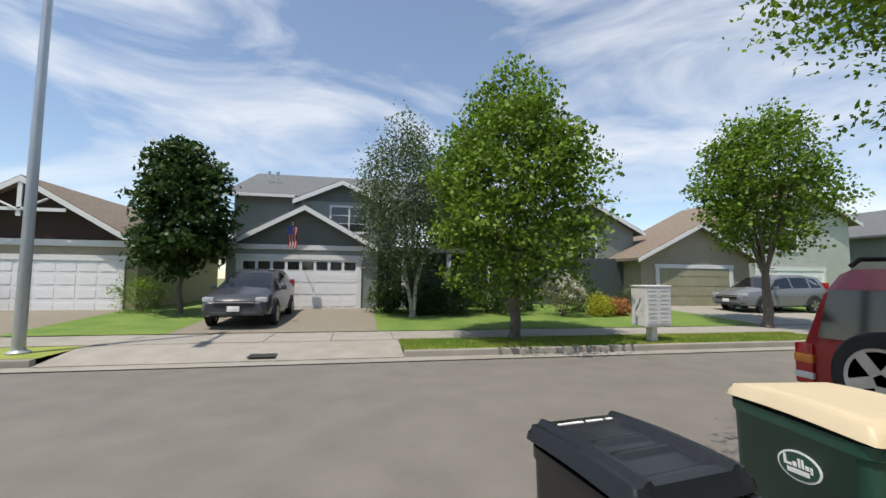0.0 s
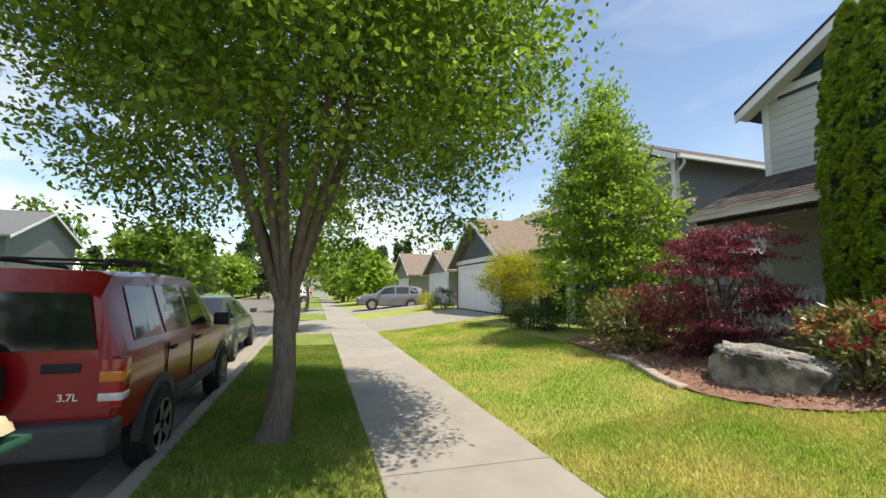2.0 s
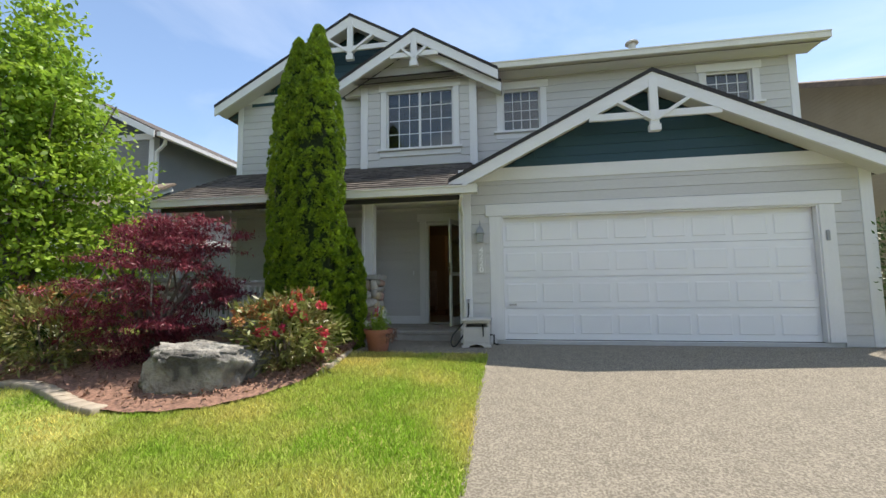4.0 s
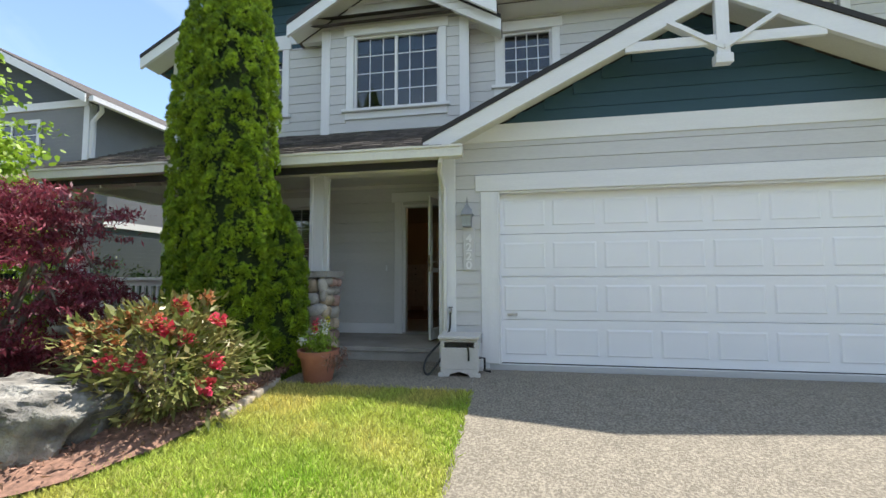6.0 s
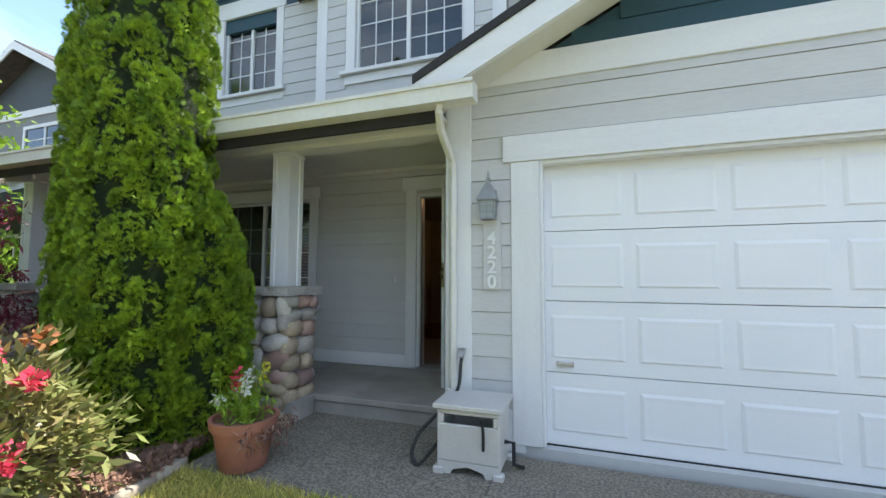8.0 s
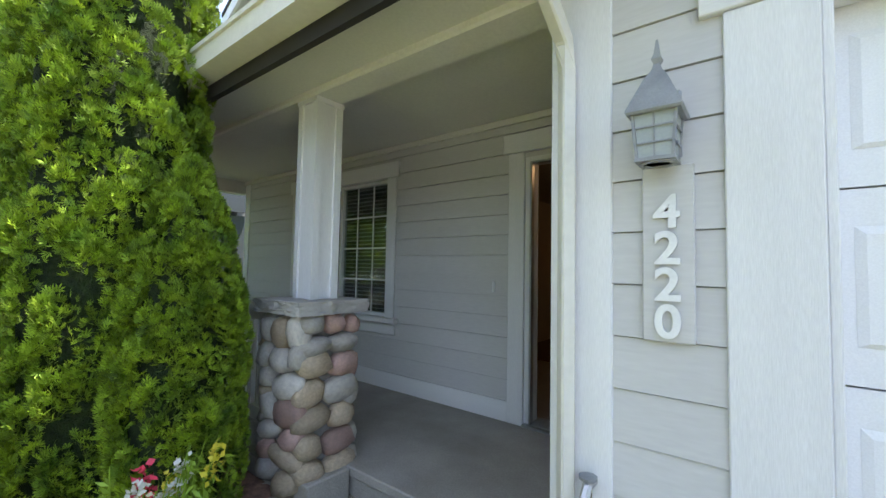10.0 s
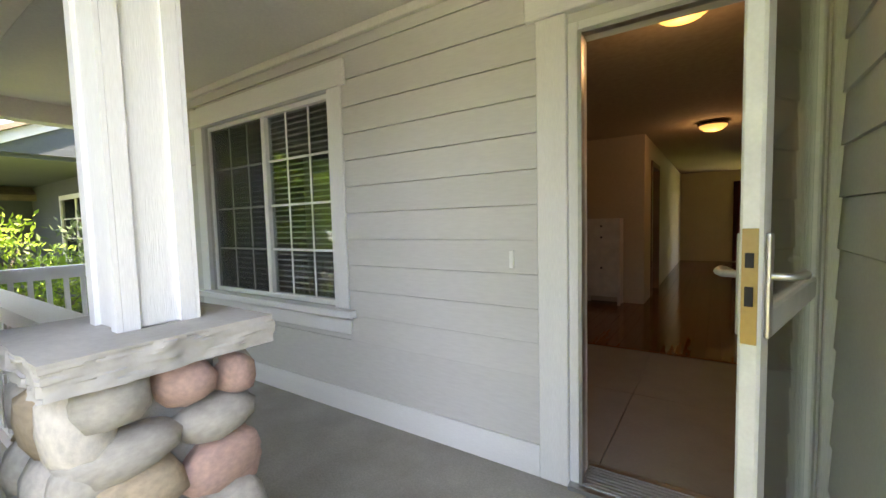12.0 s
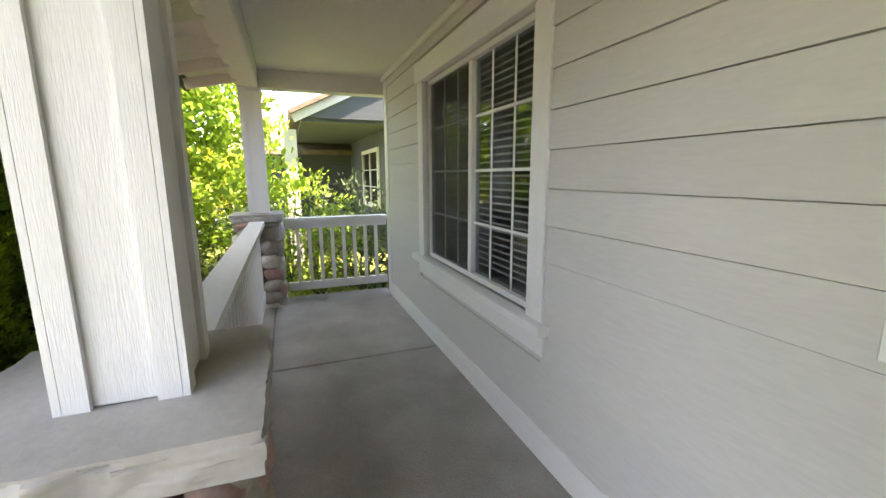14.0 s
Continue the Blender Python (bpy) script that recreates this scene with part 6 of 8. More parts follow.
# ---- wheeled bins ----
def wheelie(label, at, rz, body_m, lid_m, W, D, H, logo_side, logo_at):
    k = thing("wheeled_bin", label, "wheeled bin", "wheeled bins", at=at, rz=rz)
    bm = bmesh.new()
    prof = [(0.00, 0.72), (0.06, 0.74), (0.52 * H, 0.84), (0.60 * H, 0.90), (0.63 * H, 0.97), (0.95 * H, 1.0), (0.96 * H, 1.03), (H, 1.03)]
    rings = []
    for z, f in prof:
        w, d = W / 2 * f, D / 2 * f
        c = 0.07 * f
        pts = []
        for sx, sy, a0 in ((1, 1, 0), (-1, 1, 90), (-1, -1, 180), (1, -1, 270)):
            for j in range(5):
                a = radians(a0 + j * 22.5)
                pts.append((sx * (w - c) + c * math.cos(a), sy * (d - c) + c * math.sin(a), z))
        rings.append([bm.verts.new(p) for p in pts])
    for a, b in zip(rings, rings[1:]):
        for i in range(len(a)):
            bm.faces.new((a[i], a[(i + 1) % len(a)], b[(i + 1) % len(a)], b[i]))
    bm.faces.new(rings[0][::-1])
    bm.faces.new(rings[-1])
    part("body", bm, body_m, k, "", 35)
    # lid: a shallow dished slab with ribs and a hinge edge at -y
    bm = bmesh.new()
    nx, ny = 36, 36
    black = lid_m == M_BINB
    g = [[None] * (ny + 1) for _ in range(nx + 1)]
    for i in range(nx + 1):
        for j in range(ny + 1):
            u, v = i / nx * 2 - 1, j / ny * 2 - 1
            e = max(abs(u), abs(v))
            z = H + 0.06 - (0.05 if e > 0.99 else 0.022 if e > 0.93 else 0) + 0.014 * (1 - v * v)
            if black:
                z += 0.014 * (0.62 < abs(u) < 0.76) * (abs(v) < 0.9) - 0.012 * (abs(u) < 0.6) * (-0.72 < v < 0.62)
                z += 0.010 * (abs(u) < 0.45) * (abs(v + 0.25) < 0.04 or abs(v - 0.08) < 0.04)
            else:
                z += 0.006 * (abs(u) < 0.7) * (-0.75 < v < 0.8) - 0.010 * (abs(u) < 0.5) * (v < -0.8)
            r_ = 1 - 0.05 * (abs(u) * abs(v)) ** 6
            g[i][j] = bm.verts.new((u * r_ * (W / 2 + 0.018), v * r_ * (D / 2 + 0.022), z))
    for i in range(nx):
        for j in range(ny):
            bm.faces.new((g[i][j], g[i + 1][j], g[i + 1][j + 1], g[i][j + 1]))
    bmesh.ops.recalc_face_normals(bm, faces=bm.faces)
    bmesh.ops.solidify(bm, geom=bm.faces[:], thickness=0.010)
    lid = part("lid", bm, lid_m, k, "moulded plastic lid", 50)
    if black:
        for a, b in ((-0.30, -0.05), (-0.01, 0.16), (0.20, 0.26)):
            part("lid_print", boxes((a * W, b * W, D * 0.36, D * 0.385, H + 0.068, H + 0.072)), M_NUM, lid, "worn white printing")
    bm = bmesh.new()
    tube(bm, [(-W / 2 + 0.04, -D / 2 - 0.075, H - 0.015), (W / 2 - 0.04, -D / 2 - 0.075, H - 0.015)], 0.017, 10)
    for u in (-0.42, -0.15, 0.15, 0.42):
        beam(bm, (u * W, -D / 2 - 0.08, H - 0.015), (u * W, -D / 2 + 0.01, H - 0.012), 0.03, 0.03)
    part("handle", bm, body_m, k, "handle bar with hinge lugs")
    for s in (-1, 1):
        bm = bmesh.new()
        lathe(bm, [(0.13, -0.03), (0.14, -0.02), (0.14, 0.02), (0.13, 0.03)], 20)
        bmesh.ops.rotate(bm, verts=bm.verts, cent=(0, 0, 0), matrix=Matrix.Rotation(radians(90), 3, "Y"))
        bmesh.ops.translate(bm, verts=bm.verts, vec=(s * (W * 0.36 + 0.04), -D * 0.40, 0.14))
        part("wheel", bm, M_BLACK, k, "black plastic wheel", 40)
    bm = bmesh.new()
    tube(bm, [(-W * 0.42, -D * 0.40, 0.14), (W * 0.42, -D * 0.40, 0.14)], 0.012, 8)
    part("axle", bm, M_STEEL, k)
    # oval badge: white ring, dark field, plain pale bars
    bad = thing("badge", "", "")
    bad.parent = k
    bad.matrix_basis = logo_at @ pose(0, 0, 0, 0, 0, 6) @ Matrix.Scale(1.15 if lid_m == M_BINB else 1.0, 4)
    for key in ("label", "category"):
        if key in bad:
            del bad[key]
    for nm, a, b, m_, t in (("badge_ring", 0.095, 0.058, M_NUM, 0.003), ("badge_field", 0.086, 0.05, body_m, 0.005)):
        bm = bmesh.new()
        v = [bm.verts.new((a * math.cos(i * math.tau / 32), b * math.sin(i * math.tau / 32), t)) for i in range(32)]
        w = [bm.verts.new((p.co.x, p.co.y, -0.01)) for p in v]
        bm.faces.new(v)
        for i in range(32):
            bm.faces.new((v[i], v[(i + 1) % 32], w[(i + 1) % 32], w[i]))
        part(nm, bm, m_, bad)
    for nm, b in (("badge_bar", (-0.062, -0.050, -0.004, 0.034, 0.004, 0.007)), ("badge_bar", (-0.050, -0.028, -0.004, 0.006, 0.004, 0.007)), ("badge_bar", (-0.022, -0.006, -0.004, 0.014, 0.004, 0.007)), ("badge_bar", (0.002, 0.011, -0.004, 0.030, 0.004, 0.007)), ("badge_bar", (0.017, 0.026, -0.004, 0.030, 0.004, 0.007)), ("badge_bar", (0.032, 0.047, -0.004, 0.012, 0.004, 0.007)), ("badge_bar", (0.052, 0.061, -0.014, 0.012, 0.004, 0.007)), ("badge_bar", (-0.05, 0.045, -0.030, -0.012, 0.004, 0.007))):
        part(nm, boxes(b), M_NUM, bad)
    return k


M_BINB = mat("black_bin_plastic", (0.008, 0.009, 0.011), (0.011, 0.012, 0.014), 0.34, scale=20, fine=300, bump=0.15, dist=0.001, spec=0.5)
M_BING = mat("green_bin_plastic", (0.012, 0.058, 0.036), (0.015, 0.066, 0.042), 0.42, scale=20, fine=300, bump=0.12, dist=0.001, spec=0.5)
M_LIDT = mat("tan_lid_plastic", (0.60, 0.50, 0.33), (0.54, 0.45, 0.30), 0.5, scale=4, fine=200, bump=0.1, dist=0.001)
wheelie("black wheeled rubbish bin with a ribbed lid", (0.87, 1.25, -0.075), 8, M_BINB, M_BINB, 0.43, 0.52, 1.03, 0, pose(-0.198, 0.06, 0.84, 90, 0, -90))
wheelie("dark green wheeled yard bin with a tan lid", (1.98, 1.38, -0.075), -7, M_BING, M_LIDT, 0.52, 0.64, 1.075, 0, pose(-0.258, -0.04, 0.90, 90, 0, -90))

# ---- vehicles ----
def paint(name, c, rough=0.25, metal=0.3):
    m = mat(name, c, tuple(v * 0.92 for v in c), rough, metal, scale=1.5, bump=0.02, spec=0.4)
    m.node_tree.nodes["Principled BSDF"].inputs["Coat Weight"].default_value = 0.45
    m.node_tree.nodes["Principled BSDF"].inputs["Coat Roughness"].default_value = 0.05
    return m


M_CARGLASS = mat("tinted_car_glass", (0.012, 0.014, 0.016), None, 0.06, bump=0, spec=0.9)
M_RIM = mat("alloy_rim", (0.52, 0.52, 0.53), None, 0.35, 0.8, bump=0.03)
M_TYRE = mat("tyre_rubber", (0.022, 0.022, 0.023), None, 0.85, scale=20, bump=0.2)
M_CLAD = mat("grey_plastic_cladding", (0.055, 0.058, 0.062), None, 0.6, scale=20, bump=0.15)
M_TAIL = mat("red_lens", (0.35, 0.008, 0.008), None, 0.15, bump=0, spec=0.7)
M_AMBER = mat("amber_lens", (0.6, 0.2, 0.02), None, 0.15, bump=0, spec=0.7)
M_CLEAR = mat("clear_lens", (0.6, 0.62, 0.64), None, 0.12, 0.3, bump=0, spec=0.8)
M_CHROME = mat("chrome", (0.7, 0.7, 0.72), None, 0.12, 1.0, bump=0)


def wheel(k, x, y, r, side, m_rim=None, name="wheel", axis="y", spokes=5):
    w = thing(name, "", "")
    for key in ("label", "category"):
        if key in w:
            del w[key]
    w.parent = k
    w.matrix_basis = pose(x, y, r, 90 if axis == "y" else 0, 90 if axis == "x" else 0, 0 if side > 0 or axis == "x" else 180)
    bm = bmesh.new()
    lathe(bm, [(r * 0.66, -0.10), (r * 0.93, -0.105), (r, -0.07), (r, 0.07), (r * 0.93, 0.105), (r * 0.66, 0.10)], 28)
    part("tyre", bm, M_TYRE, w, "", 40)
    bm = bmesh.new()
    for s in (-1, 1):
        lathe(bm, [(r * 0.64, s * 0.085), (r * 0.67, s * 0.108), (r * 0.60, s * 0.10)], 28)
        lathe(bm, [(0.01, s * 0.095), (r * 0.17, s * 0.10), (r * 0.18, s * 0.06)], 14)
        for i in range(spokes):
            a = i * math.tau / spokes
            beam(bm, (r * 0.12 * math.cos(a), r * 0.12 * math.sin(a), s * 0.085), (r * 0.64 * math.cos(a), r * 0.64 * math.sin(a), s * 0.09), r * 0.24, 0.03, (0, 0, 1))
    part("rim", bm, m_rim or M_RIM, w, "alloy rim", 40)
    return w


def car(label, at, rz, body_m, secs, glass_spans, wheels, r, name="car", clad=False, win=(0.10, 0.86)):
    """A car lofted along x from sections (x, half width low, half width at the belt, half roof width, bottom, belt, top)."""
    k = thing(name, label, "car", at=at, rz=rz)
    bm = bmesh.new()
    rings = []
    for x, wl_, wb, wr, zb, zt, zr in secs:
        mid = (zb + zt) / 2
        half = [(0.0, zb), (wl_ * 0.86, zb), (wl_ * 0.97, zb + 0.07), (wl_, mid), (wb, zt - 0.03), (wb * 0.985, zt), (wr, zr - 0.05), (wr * 0.86, zr - 0.008), (0.0, zr)]
        rings.append([bm.verts.new((x, y, z)) for y, z in half] + [bm.verts.new((x, -y, z)) for y, z in half[-2:0:-1]])
    for a, b in zip(rings, rings[1:]):
        for i in range(len(a)):
            bm.faces.new((a[i], a[(i + 1) % len(a)], b[(i + 1) % len(a)], b[i]))
    bm.faces.new(rings[0][::-1])
    bm.faces.new(rings[-1])
    body = part("body", bm, body_m, k, "", 32)

    def lerp_sec(x):
        for s, t in zip(secs, secs[1:]):
            if s[0] <= x <= t[0]:
                f = (x - s[0]) / max(1e-6, t[0] - s[0])
                return [u + (v - u) * f for u, v in zip(s, t)]
        return secs[-1]

    def side_pt(x, f, sg, out=0.008):
        q = lerp_sec(x)
        y = q[2] * 0.985 + (q[3] - q[2] * 0.985) * f
        z = q[5] + (q[6] - 0.05 - q[5]) * f
        return (x, sg * (y + out), z + out * 0.3)

    for a0, a1, b0, b1 in glass_spans:
        for sg in (1, -1):
            bm = bmesh.new()
            n = 4
            lo = [bm.verts.new(side_pt(a0 + (a1 - a0) * i / n, win[0], sg)) for i in range(n + 1)]
            hi = [bm.verts.new(side_pt(b0 + (b1 - b0) * i / n, win[1], sg)) for i in range(n + 1)]
            for i in range(n):
                bm.faces.new((lo[i], lo[i + 1], hi[i + 1], hi[i]))
            bmesh.ops.recalc_face_normals(bm, faces=bm.faces)
            bmesh.ops.solidify(bm, geom=bm.faces[:], thickness=0.004)
            part("side_window", bm, M_CARGLASS, k)
    for x in wheels:
        q = lerp_sec(x)
        for sg in (1, -1):
            bm = bmesh.new()
            n = 18
            for i in range(n):
                a, b = math.pi * i / n, math.pi * (i + 1) / n
                pts = [(x + rr * math.cos(t), sg * (q[1] + 0.012), r + rr * math.sin(t)) for rr, t in ((r * 1.10, a), (r * 1.32, a), (r * 1.32, b), (r * 1.10, b))]
                pts2 = [(p[0], sg * (q[1] - 0.05), p[2]) for p in pts]
                v, u = [bm.verts.new(p) for p in pts], [bm.verts.new(p) for p in pts2]
                bm.faces.new(v)
                for j in range(4):
                    bm.faces.new((v[j], v[(j + 1) % 4], u[(j + 1) % 4], u[j]))
            bmesh.ops.remove_doubles(bm, verts=bm.verts[:], dist=0.001)
            part("wheel_arch", bm, M_CLAD if clad else body_m, k)
            bm = bmesh.new()
            lathe(bm, [(r * 1.10, -0.02), (r * 1.10, 0.0)], 24)
            bmesh.ops.rotate(bm, verts=bm.verts, cent=(0, 0, 0), matrix=Matrix.Rotation(radians(90), 3, "X"))
            bmesh.ops.translate(bm, verts=bm.verts, vec=(x, sg * (q[1] + 0.004), r))
            part("wheel_well", bm, M_BLACK, k)
            wheel(k, x, sg * (q[1] - 0.06), r, sg)
    return k, body, lerp_sec


def slab_part(name, k, b, m, w=0.015, label="", seg=2):
    bm = boxes(b)
    soften(bm, w, seg)
    return part(name, bm, m, k, label, 40)


def pane4(name, k, pts, m, t=0.006):
    bm = bmesh.new()
    bm.faces.new([bm.verts.new(p) for p in pts])
    bmesh.ops.recalc_face_normals(bm, faces=bm.faces)
    bmesh.ops.solidify(bm, geom=bm.faces[:], thickness=t)
    return part(name, bm, m, k)


# red boxy off-roader at the kerb, tail towards the bins
M_RED = paint("red_car_paint", (0.26, 0.004, 0.008), 0.3, 0.0)
SUV = [(0.00, 0.84, 0.82, 0.70, 0.52, 1.12, 1.16), (0.04, 0.87, 0.86, 0.68, 0.48, 1.13, 1.60), (0.22, 0.885, 0.87, 0.67, 0.46, 1.14, 1.775), (1.2, 0.89, 0.88, 0.68, 0.42, 1.13, 1.80), (2.35, 0.89, 0.88, 0.68, 0.40, 1.12, 1.775), (2.72, 0.89, 0.88, 0.67, 0.40, 1.12, 1.66), (3.28, 0.89, 0.87, 0.74, 0.42, 1.08, 1.14), (4.0, 0.885, 0.85, 0.70, 0.44, 1.03, 1.07), (4.22, 0.86, 0.80, 0.66, 0.46, 0.98, 1.01), (4.30, 0.80, 0.74, 0.6, 0.5, 0.92, 0.94)]
k, body, ls = car("red boxy off-road car with a rear spare wheel", (3.98, 2.24, -0.10), 0, M_RED, SUV, [(0.30, 0.92, 0.36, 0.90), (1.02, 1.78, 1.0, 1.76), (1.90, 2.92, 1.88, 2.50)], (0.86, 3.50), 0.355, "off_road_car", True)
pane4("rear_window", k, [(-0.012, -0.71, 1.17), (-0.012, 0.71, 1.17), (0.020, 0.62, 1.59), (0.020, -0.62, 1.59)], M_CARGLASS)
pane4("windscreen", k, [(3.24, -0.70, 1.165), (3.24, 0.70, 1.165), (2.74, 0.60, 1.655), (2.74, -0.60, 1.655)], M_CARGLASS)
slab_part("rear_bumper", k, (-0.14, 0.12, -0.88, 0.88, 0.42, 0.66), M_CLAD, 0.05, "grey plastic bumper", 3)
slab_part("front_bumper", k, (4.15, 4.42, -0.86, 0.86, 0.42, 0.66), M_CLAD, 0.05, "grey plastic bumper", 3)
slab_part("side_cladding", k, (1.3, 3.0, -0.915, -0.87, 0.46, 0.62), M_CLAD, 0.02)
slab_part("side_cladding", k, (1.3, 3.0, 0.87, 0.915, 0.46, 0.62), M_CLAD, 0.02)
for sg in (-1, 1):
    tl = slab_part("tail_light", k, (-0.025, 0.10, sg * 0.83 - 0.075, sg * 0.83 + 0.075, 0.74, 1.10), M_TAIL, 0.012, "red tail light")
    slab_part("indicator_lens", tl, (-0.03, 0.105, sg * 0.83 - 0.08, sg * 0.83 + 0.08, 0.93, 1.01), M_AMBER, 0.01)
    slab_part("reversing_lens", tl, (-0.03, 0.105, sg * 0.83 - 0.08, sg * 0.83 + 0.08, 0.79, 0.85), M_CLEAR, 0.01)
    slab_part("door_mirror", k, (2.75, 2.88, sg * 1.0 - 0.10, sg * 1.0 + 0.10, 1.12, 1.30), M_CLAD, 0.03)
    bm = bmesh.new()
    tube(bm, [(0.25, sg * 0.60, 1.80), (0.35, sg * 0.60, 1.86), (1.3, sg * 0.61, 1.885), (2.2, sg * 0.60, 1.86), (2.35, sg * 0.60, 1.79)], 0.022, 8)
    part("roof_rail", bm, M_BLACK, k, "black roof rail")
    slab_part("door_handle", k, (1.05, 1.22, sg * 0.905 - 0.012, sg * 0.905 + 0.012, 1.02, 1.06), M_BLACK, 0.008)
    slab_part("door_handle", k, (1.95, 2.12, sg * 0.905 - 0.012, sg * 0.905 + 0.012, 1.02, 1.06), M_BLACK, 0.008)
    part("door_seam", boxes((0.985, 0.993, min(sg * 0.886, sg * 0.899), max(sg * 0.886, sg * 0.899), 0.55, 1.10)), M_BLACK, k)
    part("door_seam", boxes((1.845, 1.853, min(sg * 0.886, sg * 0.899), max(sg * 0.886, sg * 0.899), 0.55, 1.10)), M_BLACK, k)
for x in (0.7, 1.6):
    bm = bmesh.new()
    tube(bm, [(x, -0.60, 1.875), (x, 0.60, 1.875)], 0.014, 8)
    part("roof_bar", bm, M_BLACK, k)
wheel(k, -0.14, 0.14, 0.355, 1, None, "spare_wheel", "x").matrix_basis = pose(-0.12, 0.14, 0.93, 0, 90, 0)
slab_part("rear_handle", k, (-0.012, 0.02, -0.62, -0.38, 1.00, 1.07), M_BLACK, 0.008)
letters("3.7L", 0.075, (-0.008, -0.56, 0.80), M_CHROME, k, "badge_lettering", 90, -90)
# grey-green saloon ahead of it
M_GRN = paint("grey_green_paint", (0.075, 0.095, 0.085))
SED = [(0.0, 0.80, 0.76, 0.62, 0.42, 0.86, 0.90), (0.10, 0.87, 0.84, 0.68, 0.30, 0.95, 1.02), (0.75, 0.89, 0.87, 0.66, 0.26, 0.96, 1.06), (1.35, 0.89, 0.87, 0.56, 0.24, 0.95, 1.40), (2.3, 0.89, 0.87, 0.57, 0.22, 0.94, 1.45), (2.75, 0.89, 0.87, 0.58, 0.22, 0.94, 1.38), (3.5, 0.89, 0.86, 0.70, 0.24, 0.90, 0.98), (4.35, 0.86, 0.80, 0.64, 0.28, 0.78, 0.82), (4.55, 0.74, 0.68, 0.5, 0.34, 0.66, 0.68)]


def saloon(label, at, rz, m):
    k, body, ls = car(label, at, rz, m, SED, [(0.95, 1.95, 1.32, 1.95), (2.03, 3.15, 2.03, 2.72)], (0.92, 3.62), 0.31, "saloon_car")
    pane4("rear_window", k, [(0.72, -0.62, 1.065), (0.72, 0.62, 1.065), (1.33, 0.52, 1.40), (1.33, -0.52, 1.40)], M_CARGLASS)
    pane4("windscreen", k, [(3.45, -0.66, 1.0), (3.45, 0.66, 1.0), (2.78, 0.54, 1.385), (2.78, -0.54, 1.385)], M_CARGLASS)
    for sg in (-1, 1):
        slab_part("tail_light", k, (-0.012, 0.10, sg * 0.68 - 0.16, sg * 0.68 + 0.16, 0.74, 0.90), M_TAIL, 0.012, "red tail light")
        slab_part("headlight", k, (4.36, 4.50, sg * 0.62 - 0.14, sg * 0.62 + 0.14, 0.62, 0.74), M_CLEAR, 0.012, "clear headlight")
        slab_part("door_mirror", k, (3.0, 3.12, sg * 0.98 - 0.09, sg * 0.98 + 0.09, 0.98, 1.10), m, 0.03)
    slab_part("rear_bumper", k, (-0.07, 0.12, -0.84, 0.84, 0.32, 0.56), m, 0.05)
    slab_part("number_plate", k, (-0.02, 0.03, -0.16, 0.16, 0.66, 0.80), M_NUM, 0.004)
    return k


saloon("dark grey-green saloon parked at the kerb", (9.75, 2.6, -0.11), 0, M_GRN)
# crossover shape, three of them
CRO = [(0.0, 0.82, 0.80, 0.66, 0.50, 1.05, 1.12), (0.06, 0.88, 0.86, 0.64, 0.40, 1.08, 1.40), (0.30, 0.91, 0.89, 0.63, 0.34, 1.08, 1.60), (1.2, 0.92, 0.90, 0.64, 0.28, 1.05, 1.69), (2.2, 0.92, 0.90, 0.63, 0.26, 1.03, 1.68), (2.75, 0.92, 0.90, 0.63, 0.26, 1.02, 1.56), (3.5, 0.92, 0.88, 0.72, 0.27, 0.99, 1.09), (4.25, 0.90, 0.84, 0.66, 0.30, 0.90, 0.98), (4.50, 0.84, 0.76, 0.58, 0.34, 0.76, 0.82), (4.58, 0.74, 0.68, 0.5, 0.38, 0.70, 0.72)]


def crossover(label, at, rz, m):
    k, body, ls = car(label, at, rz, m, CRO, [(0.42, 0.98, 0.55, 0.98), (1.08, 1.95, 1.06, 1.95), (2.04, 3.20, 2.04, 2.70)], (0.90, 3.56), 0.345, "crossover_car", True)
    pane4("windscreen", k, [(3.46, -0.70, 1.105), (3.46, 0.70, 1.105), (2.80, 0.58, 1.56), (2.80, -0.58, 1.56)], M_CARGLASS)
    pane4("rear_window", k, [(0.03, -0.62, 1.16), (0.03, 0.62, 1.16), (0.25, 0.54, 1.56), (0.25, -0.54, 1.56)], M_CARGLASS)
    slab_part("grille", k, (4.44, 4.60, -0.52, 0.52, 0.60, 0.76), M_BLACK, 0.02, "black grille")
    slab_part("chrome_bar", k, (4.50, 4.615, -0.54, 0.54, 0.70, 0.735), M_CHROME, 0.01)
    slab_part("lower_grille", k, (4.46, 4.60, -0.6, 0.6, 0.36, 0.46), M_CLAD, 0.02)
    slab_part("number_plate", k, (4.59, 4.625, -0.16, 0.16, 0.47, 0.61), M_NUM, 0.004)
    for sg in (-1, 1):
        slab_part("headlight", k, (4.25, 4.52, sg * 0.68 - 0.15, sg * 0.68 + 0.15, 0.72, 0.86), M_CLEAR, 0.03, "clear headlight")
        slab_part("tail_light", k, (-0.012, 0.22, sg * 0.80 - 0.07, sg * 0.80 + 0.07, 0.86, 1.35), M_TAIL, 0.02, "red tail light")
        slab_part("door_mirror", k, (3.0, 3.12, sg * 1.02 - 0.09, sg * 1.02 + 0.09, 1.04, 1.18), m, 0.03)
    return k


